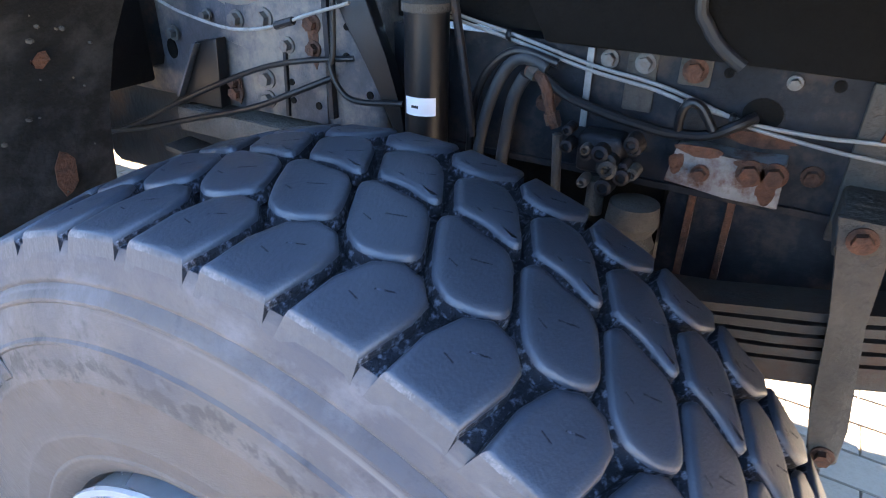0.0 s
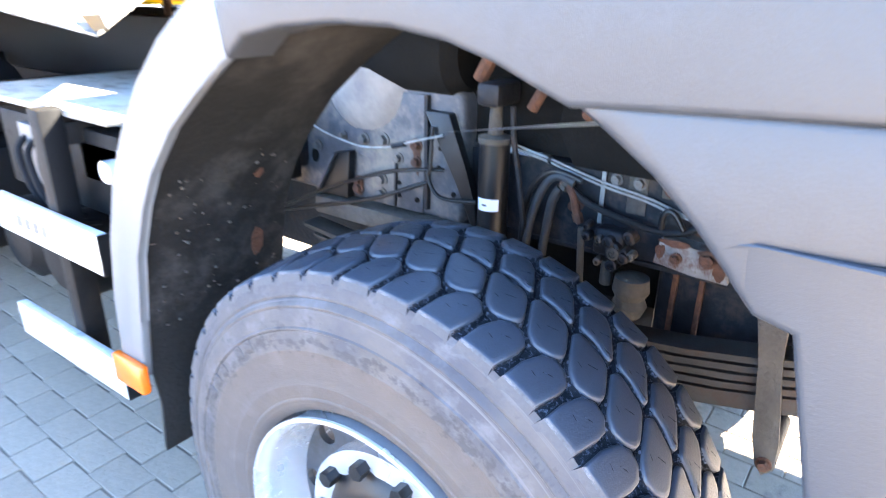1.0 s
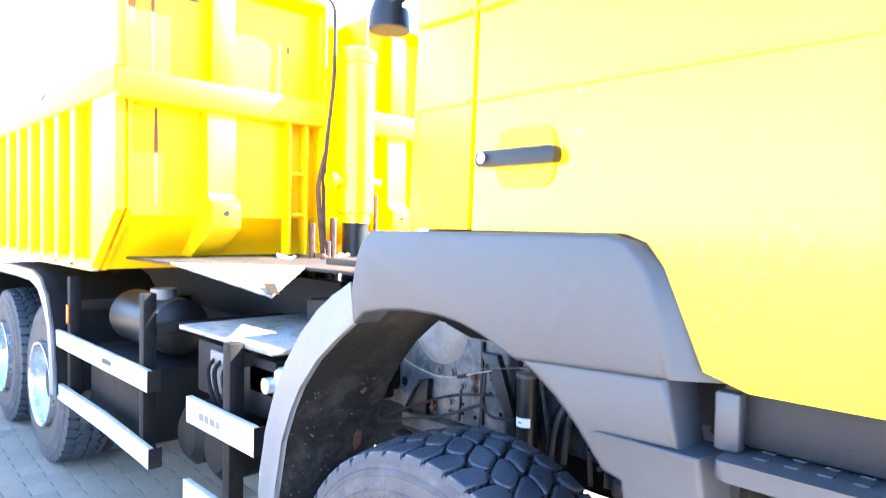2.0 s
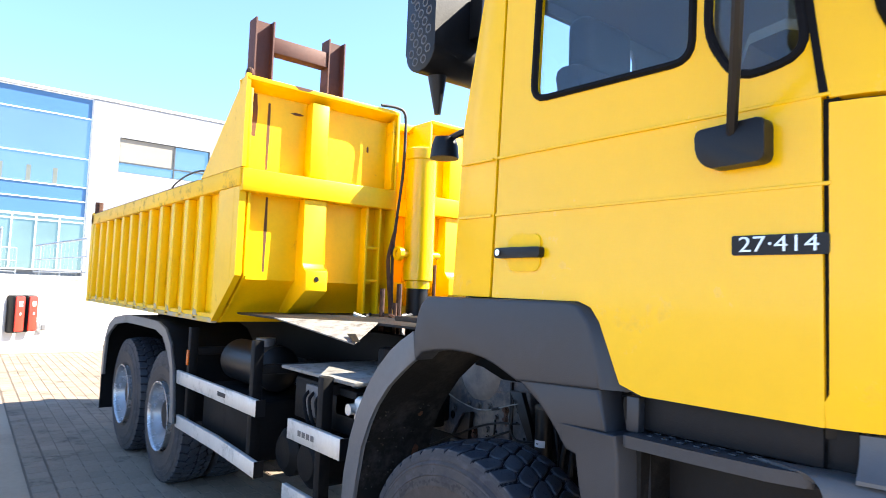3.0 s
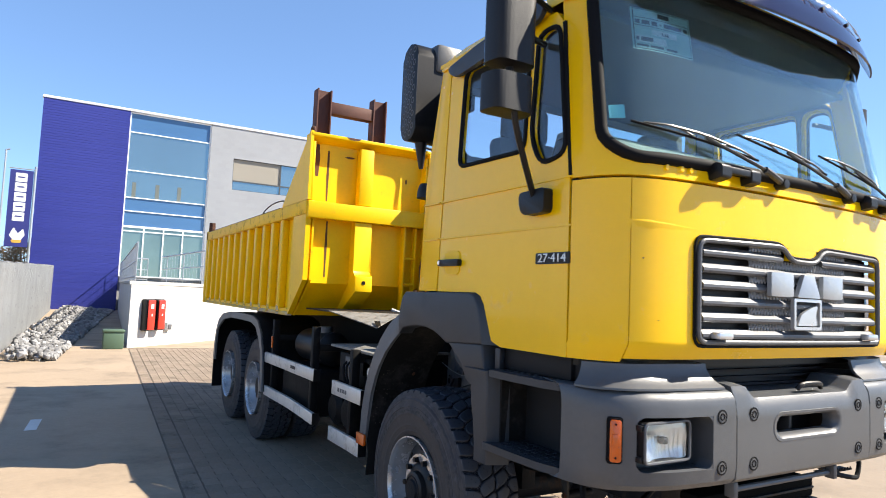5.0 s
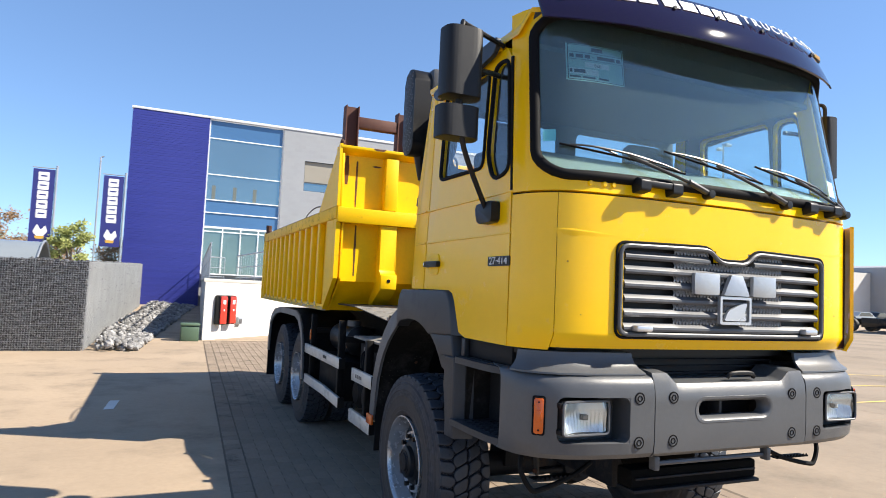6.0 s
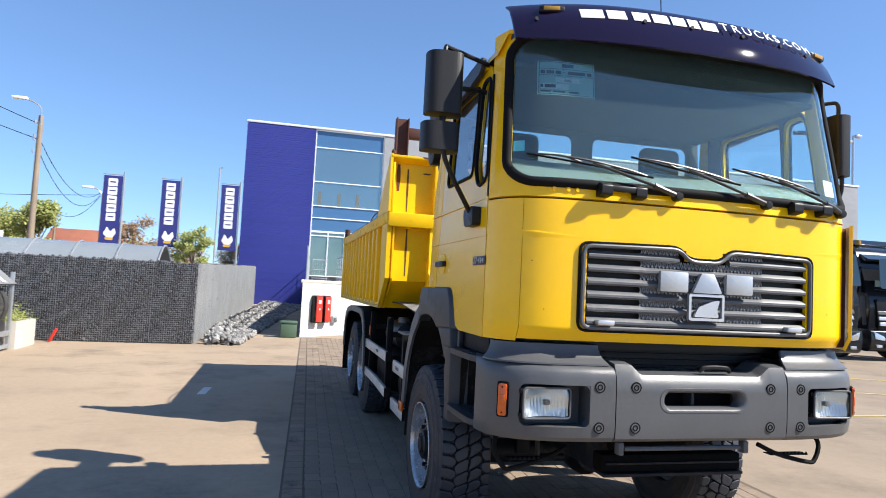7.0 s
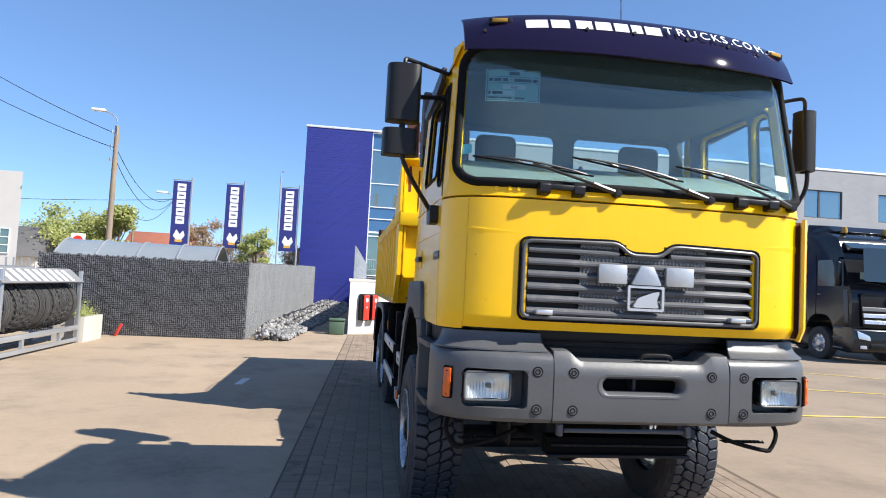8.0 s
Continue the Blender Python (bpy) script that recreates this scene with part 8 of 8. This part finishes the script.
rack = thing("tyre_rack", "galvanised outdoor rack for spare lorry tyres", "rack", (-7.72, 12.1, 0))
for y in (0, -3.4):
    for x in (-0.95, 0):
        part("post", box(x - 0.035, x + 0.035, y - 0.035, y + 0.035, 0, 1.62, 0.005), GALV, rack)
for x in (-0.95, 0):
    part("rail", box(x - 0.03, x + 0.03, -3.36, -0.036, 0.30, 0.40, 0.005), GALV, rack)
    part("rail", box(x - 0.03, x + 0.03, -3.36, -0.036, 0.04, 0.12, 0.005), GALV, rack)
for y in (-0.9, -2.5):
    part("stud", box(-0.028, 0.028, y - 0.04, y + 0.04, 0.121, 0.299), GALV, rack)
roof = part("sloping_board", prism([(0.06, 1.36), (0.08, 1.38), (-0.25, 1.66), (-0.27, 1.64)], "y", -3.5, 0.0), GREYBOARD, rack, "grey sloping sign board")
for k in range(9):
    y = -0.45 - 0.32 * k
    part("white_plate", prism([(0.055, 1.408), (0.058, 1.411), (-0.20, 1.628), (-0.203, 1.625)], "y", y - 0.16, y), WHITE, roof)
TYREBLACK = mat("black_tyre_rubber", (0.040, 0.039, 0.038), 0.7, var=0.3, scale=5.0, piece=0.35, bump=0.3, bscale=40.0, dirt=(0.075, 0.068, 0.06), amount=0.2, dscale=4.0)
kinds_ = [finish("tyre", plain_tyre(0.52, 0.28, lugs), TYREBLACK) for lugs in (0, 30, 24)]
for k in range(10):
    t = thing("tyre", "worn black lorry tyre leaning in the rack", "tyre", (-8.19, 11.74 - 0.31 * k, 0.905), group="tyres in the rack")
    part("carcass", kinds_[(0, 1, 1, 2, 0, 0, 1, 2, 1, 0)[k]], None, t, m=pose(0, 0, 0, 7 * math.sin(k * 2.1), 20 * k, 5 * math.cos(k * 1.7)))
pl = thing("planter", "white concrete planter with a low green shrub", "planter", (-7.95, 12.75, 0))
part("trough", prism(rounded(-0.35, 0.35, -0.55, 0.55, 0.02), "z", 0, 0.58, holes=[rounded(-0.28, 0.28, -0.48, 0.48, 0.02)]), PLANTER, pl)
part("soil", box(-0.28, 0.28, -0.48, 0.48, 0.3, 0.52), SOIL, pl)
r_ = random.Random(8)
vs, fs = [], []
for k in range(900):
    c = Vector((r_.gauss(0, 0.16), r_.gauss(0, 0.24), 0.55 + abs(r_.gauss(0, 0.14))))
    u = Vector((r_.uniform(-1, 1), r_.uniform(-1, 1), r_.uniform(0, 1))).normalized()
    w = u.orthogonal().normalized()
    i = len(vs)
    vs += [c - u * 0.03, c + w * 0.012, c + u * 0.03, c - w * 0.012]
    fs.append((i, i + 1, i + 2, i + 3))
me = bpy.data.meshes.new("shrub")
me.from_pydata(vs, [], fs)
me.materials.append(LEAF)
part("shrub", me, None, pl)
rp = thing("red_chock", "red plastic wedge leaning on the gabions", "wedge", (-7.45, 13.95, 0))
part("wedge", prism([(-0.08, 0.0), (-0.02, 0.0), (0.11, 0.30), (0.06, 0.32)], "y", -0.05, 0.05, 0.01), RED, rp)
sg = thing("road_sign", "red and white roadside sign on a post", "sign", (-21.0, 46.0, 0))
part("post", cyl((0, 0, 0), (0, 0, 3.8), 0.04, 8), GALV, sg)
part("panel", box(-0.5, 0.5, -0.03, 0.0, 2.9, 4.1, 0.01), WHITE, sg)
part("red_disc", lathe([(0.0, -0.045), (0.35, -0.045), (0.35, -0.031)], 24, "y", (0, 0, 3.6)), RED, sg)
part("blue_panel", box(-0.5, 0.5, -0.03, 0.0, 2.0, 2.85, 0.01), BANNER, sg)
# painted marks
for k, (x0, y0, x1, y1) in enumerate(((5.2, 8.6, 14.0, 6.6), (4.6, 5.4, 14.0, 5.35), (6.2, 12.4, 18.0, 6.9))):
    bm = bmesh.new()
    d = Vector((x1 - x0, y1 - y0, 0)).normalized()
    n = Vector((-d.y, d.x, 0)) * 0.05
    a, b = Vector((x0, y0, 0.009)), Vector((x1, y1, 0.009))
    bm.faces.new([bm.verts.new(p) for p in (a - n, b - n, b + n, a + n)])
    tagged(part("painted_line", bm, LINE), "faded yellow bay line on the concrete", "line", "bay lines", "structure")
bm = bmesh.new()
bm.faces.new([bm.verts.new(p) for p in ((-3.40, 6.95, 0.005), (-3.28, 6.95, 0.005), (-3.24, 7.6, 0.005), (-3.36, 7.6, 0.005))])
tagged(part("painted_dash", bm, PALE), "short worn white dash on the concrete", "line", "", "structure")


def black_lorry(at, turn=0.0):
    """A modern dark tractor unit; front at y = 0, its right flank at x = 0."""
    t = thing("tractor_unit", "parked black tractor unit with a tall cab", "lorry", at, turn, group="parked tractor units")
    side = round_poly([(0.02, 0.95), (-0.04, 1.95), (0.10, 2.35), (0.40, 3.42), (0.62, 3.80), (1.15, 4.02), (2.30, 4.08), (2.30, 0.95), (1.92, 0.95), (1.85, 1.28), (1.55, 1.42), (1.1, 1.42), (0.82, 1.28), (0.75, 0.95)], 0.14, 3)
    cab = part("cab", prism(side, "x", 0.03, 2.47, 0.10, 3), DARKPAINT, t)
    part("windscreen", prism(round_poly([(0.20, 2.38), (2.30, 2.38), (2.22, 3.36), (0.28, 3.36)], 0.10), "y", -0.004, 0.004), DARKGLASS, cab, m=Matrix.Translation((0, 0.075, 0)) @ Matrix(((1, 0, 0, 0), (0, 1, 0.285, -0.684), (0, 0, 1, 0), (0, 0, 0, 1))))
    part("visor", prism(round_poly([(0.16, 3.46), (0.50, 3.66), (0.54, 3.56), (0.28, 3.38)], 0.02), "x", 0.12, 2.38, 0.02), DARKGLASS, cab)
    part("sign_strip", box(0.85, 1.65, 0.285, 0.30, 3.32, 3.37), WHITE, cab)
    for x0, x1 in ((0.018, 0.03), (2.47, 2.482)):
        part("side_window", prism(round_poly([(0.55, 2.30), (1.45, 2.30), (1.45, 3.12), (0.80, 3.12)], 0.07), "x", x0, x1), DARKGLASS, cab)
        part("door_line", box(x0 + 0.004, x1 - 0.004, 1.52, 1.535, 1.30, 3.3), SEAL, cab)
        part("door_handle", box(x0 - 0.012, x1, 1.30, 1.45, 2.02, 2.06, 0.006), GRILLE, cab)
    part("roof_fairing", prism(round_poly([(1.05, 4.03), (1.35, 4.24), (2.25, 4.34), (2.28, 4.09)], 0.05), "x", 0.25, 2.25, 0.05), DARKPAINT, cab)
    for x in (0.55, 1.95):
        part("roof_lamp", lathe([(0.0, 4.20), (0.07, 4.18), (0.09, 4.10), (0.09, 4.0)], 14, "z", (x, 0.98, 0)), AMBER, cab)
    # stepped grille with a star-less round emblem
    part("grille_panel", prism(round_poly([(0.35, 1.08), (2.15, 1.08), (2.25, 2.12), (0.25, 2.12)], 0.10), "y", -0.075, -0.03, 0.02), BLACK, cab)
    for k in range(3):
        z = 1.20 + 0.19 * k
        part("grille_slat", prism(round_poly([(-0.14 + 0.01 * k, z), (-0.12 + 0.01 * k, z + 0.11), (-0.07, z + 0.13), (-0.07, z)], 0.012), "x", 0.36 - 0.03 * k, 2.14 + 0.03 * k, 0.006), SILVER if k < 2 else GRILLE, cab)
    part("emblem_ring", lathe([(0.17 + 0.018 * math.cos(a), -0.10 + 0.018 * math.sin(a)) for a in np.linspace(0, 6.283, 6, endpoint=False)], 28, "y", (1.25, 0, 1.86), closed=True), CHROME, cab)
    bmp = part("bumper", prism(round_poly([(0.04, 0.32), (-0.10, 0.42), (-0.14, 0.70), (-0.12, 1.02), (0.0, 1.08), (0.70, 1.08), (0.70, 0.38)], 0.06, 3), "x", 0.0, 2.5, 0.07, 3), DARKPAINT, t)
    for x, k in ((0.10, 1), (2.40, -1)):
        part("headlight", prism(round_poly([(x, 1.0), (x + 0.06 * k, 0.76), (x + 0.46 * k, 0.70), (x + 0.42 * k, 0.84)], 0.03), "y", -0.150, -0.10, 0.008), LAMP, bmp)
        part("fog_lamp", box(min(x + 0.12 * k, x + 0.34 * k), max(x + 0.12 * k, x + 0.34 * k), -0.146, -0.12, 0.46, 0.56, 0.012), LAMP, bmp)
        part("air_fin", prism(round_poly([(0.10, 1.2), (0.24, 1.2), (0.34, 2.2), (0.16, 2.2)], 0.04), "x", x - 0.085 * k if k > 0 else x + 0.06, x - 0.06 * k if k > 0 else x + 0.085, 0.008), GRILLE, cab)
    part("intake", box(0.55, 1.95, -0.146, -0.11, 0.48, 0.62, 0.02), BLACK, bmp)
    for k in range(3):
        part("entry_step", box(-0.01, 0.10, 0.30, 0.72, 0.42 + 0.30 * k, 0.47 + 0.30 * k, 0.01), GRILLE, t)
    part("paper", box(0.42, 0.72, 0.150, 0.156, 2.52, 2.74), SHEET, cab)
    for x, k in ((0.03, -1), (2.47, 1)):
        mi = part("mirror", box(min(x + 0.06 * k, x + 0.26 * k), max(x + 0.06 * k, x + 0.26 * k), 0.30, 0.44, 2.30, 3.05, 0.05, 3), DARKPAINT, t)
        part("mirror_arm", tube([(x + 0.14 * k, 0.40, 3.03), (x + 0.08 * k, 0.42, 3.16), (x - 0.06 * k, 0.5, 3.16)], 0.03, 6, 4), BLACK, mi)
    part("wiper", tube([(1.2, 0.02, 2.34), (0.8, 0.03, 2.40), (0.3, 0.05, 2.42)], 0.014, 6, 3), BLACK, cab)
    part("chassis", box(0.6, 1.9, 2.3, 6.3, 0.6, 1.0, 0.02), BLACK, t)
    part("side_skirt", box(0.05, 0.15, 2.35, 4.4, 0.35, 1.1, 0.03), DARKPAINT, t)
    part("rear_tank", lathe([(0.0, 2.5), (0.30, 2.52), (0.33, 2.56), (0.33, 4.2), (0.0, 4.25)], 20, "y", (0.5, 0, 0.72)), GALV, t)
    for y, xs in ((1.36, (0.16, 2.34)), (5.2, (0.16, 2.34))):
        for x in xs:
            w = part("wheel", lathe([(0.28, -0.12), (0.40, -0.15), (0.49, -0.14), (0.51, -0.10), (0.51, 0.10), (0.49, 0.14), (0.40, 0.15), (0.28, 0.12)], 40, "x", (x, y, 0.51)), TYREBLACK, t)
            k = -1 if x < 1 else 1
            rim = part("rim", lathe([(0.29, k * 0.14), (0.275, k * 0.10), (0.20, k * 0.09), (0.13, k * 0.12), (0.10, k * 0.15), (0.0, k * 0.15)], 32, "x", (x, y, 0.51)), RIM, w)
            for a in range(8):
                part("vent_hole", cyl((x + k * 0.098, y + 0.24 * math.cos(a * 0.785), 0.51 + 0.24 * math.sin(a * 0.785)), (x + k * 0.108, y + 0.24 * math.cos(a * 0.785), 0.51 + 0.24 * math.sin(a * 0.785)), 0.026, 10), BLACK, rim)
    return t


b1 = black_lorry((13.1, 13.45, 0), -2)
copy_thing(b1, pose(17.0, 14.3, 0, 0, 0, -2))
copy_thing(b1, pose(47.0, 25.5, 0, 0, 0, -2))
copy_thing(b1, pose(50.6, 26.0, 0, 0, 0, -2))
# distance beyond the yard's far corner
shed = thing("distant_shed", "long pale grey industrial shed far beyond the yard", "shed", (88.0, 52.0, 0))
part("wall", prism([(0, 0), (52, 0), (52, 7.6), (4, 8.1), (0, 7.6)], "y", 0, 20), GREYCLAD, shed)
part("lean_to", prism([(-14, 0), (-0.05, 0), (-0.05, 6.8), (-14, 6.6)], "y", 3, 18), WHITEWALL, shed)
for k in range(4):
    part("gate", box(1.5 + 12 * k, 11.5 + 12 * k, -0.12, -0.01, 0, 2.9, 0.02), PLINTH, shed)


def parked_car(at, turn, paint, label):
    c = thing("car", label, "car", at, turn, group="parked cars")
    part("body", prism(round_poly([(0, 0.25), (0, 0.85), (0.9, 0.98), (1.5, 1.45), (3.2, 1.45), (4.1, 0.95), (4.3, 0.85), (4.3, 0.25)], 0.12), "y", 0, 1.75, 0.06), paint, c)
    part("glass", prism([(1.05, 1.0), (1.55, 1.38), (3.15, 1.38), (3.8, 1.0)], "y", -0.012, 1.762), DARKGLASS, c)
    for x in (0.8, 3.45):
        for y in (0.1, 1.65):
            part("wheel", lathe([(0.0, -0.1), (0.3, -0.1), (0.32, -0.05), (0.32, 0.05), (0.3, 0.1), (0.0, 0.1)], 20, "y", (x, y, 0.32)), TYREBLACK, c)
    return c


for k, (x, y, paint, label) in enumerate(((60.0, 41.5, DARKPAINT, "black car parked by the far shed"), (64.6, 42.0, GALV, "silver car parked by the far shed"), (69.5, 43.0, DARKPAINT, "black car parked by the far shed"))):
    parked_car((x, y, 0), 4.0 * k, paint, label)
# lorry with a louvred wind deflector behind
dfl = thing("box_trailer", "pale grey box body with a louvred wind deflector", "trailer", (17.2, 24.0, 0))
part("body", box(0, 2.5, 0, 9, 1.0, 4.0, 0.03), GREYCLAD, dfl)
for k in range(7):
    part("louvre", box(0.2 + 0.25 * k, 2.4, -0.1, 0.0, 4.05 + 0.2 * k, 4.18 + 0.2 * k, 0.01), GALV, dfl)
part("bed", box(0.2, 2.3, 0.2, 8.8, 0.6, 0.98), BLACK, dfl)
for y in (1.0, 6.5, 7.8):
    for x in (0.2, 2.3):
        part("wheel", lathe([(0.0, -0.1), (0.28, -0.12), (0.40, -0.15), (0.51, -0.10), (0.51, 0.10), (0.40, 0.15), (0.28, 0.12), (0.0, 0.1)], 32, "x", (x, y, 0.51)), TYREBLACK, dfl)


# ---- pavers of the strip ----
def paver_mesh(w, d):
    bm = bmesh.new()
    lo = [bm.verts.new(p) for p in ((0, 0, 0.0), (w, 0, 0.0), (w, d, 0.0), (0, d, 0.0))]
    c = 0.003
    hi = [bm.verts.new(p) for p in ((c, c, 0.004), (w - c, c, 0.004), (w - c, d - c, 0.004), (c, d - c, 0.004))]
    for k in range(4):
        bm.faces.new((lo[k], lo[(k + 1) % 4], hi[(k + 1) % 4], hi[k]))
    bm.faces.new(hi)
    return finish("paver", bm, PAVER)


PW, PD = 0.138, 0.205
pav = paver_mesh(PW - 0.004, PD - 0.004)
shear = Matrix(((1, EDGE[0], 0, 0), (0, 1, 0, 0), (0, 0, 1, 0), (0, 0, 0, 1)))
vs, fs, near = [], [], 0
for j in range(-67, 82):
    for i in range(31):
        x, y = 0.205 + i * PW, (j + 0.5 * (i % 2)) * PD
        if x + PW > 4.4:
            continue
        m = Matrix.Translation((EDGE[1], 0, 0.0045)) @ shear @ Matrix.Translation((x, y, 0))
        if 2.3 < y < 6.5 and i < 12 and near < 290:
            near += 1
            part("paver", pav, None, pavement, m=Matrix.Translation(m @ Vector((0, 0, 0))))
            continue
        n = len(vs)
        vs += [m @ v.co for v in pav.vertices]
        fs += [[n + k for k in p.vertices] for p in pav.polygons]
edging = paver_mesh(0.165, PD - 0.008)
for j in range(-67, 82):
    m = Matrix.Translation((EDGE[1] + 0.02, 0, 0.0045)) @ shear @ Matrix.Translation((0, j * PD, 0))
    n = len(vs)
    vs += [m @ v.co for v in edging.vertices]
    fs += [[n + k for k in p.vertices] for p in edging.polygons]
me = bpy.data.meshes.new("paver_field")
me.from_pydata(vs, [], fs)
me.materials.append(PAVER)
tagged(part("paver_field", me, None, pavement), "grey-brown concrete pavers", "", "", "stuff")
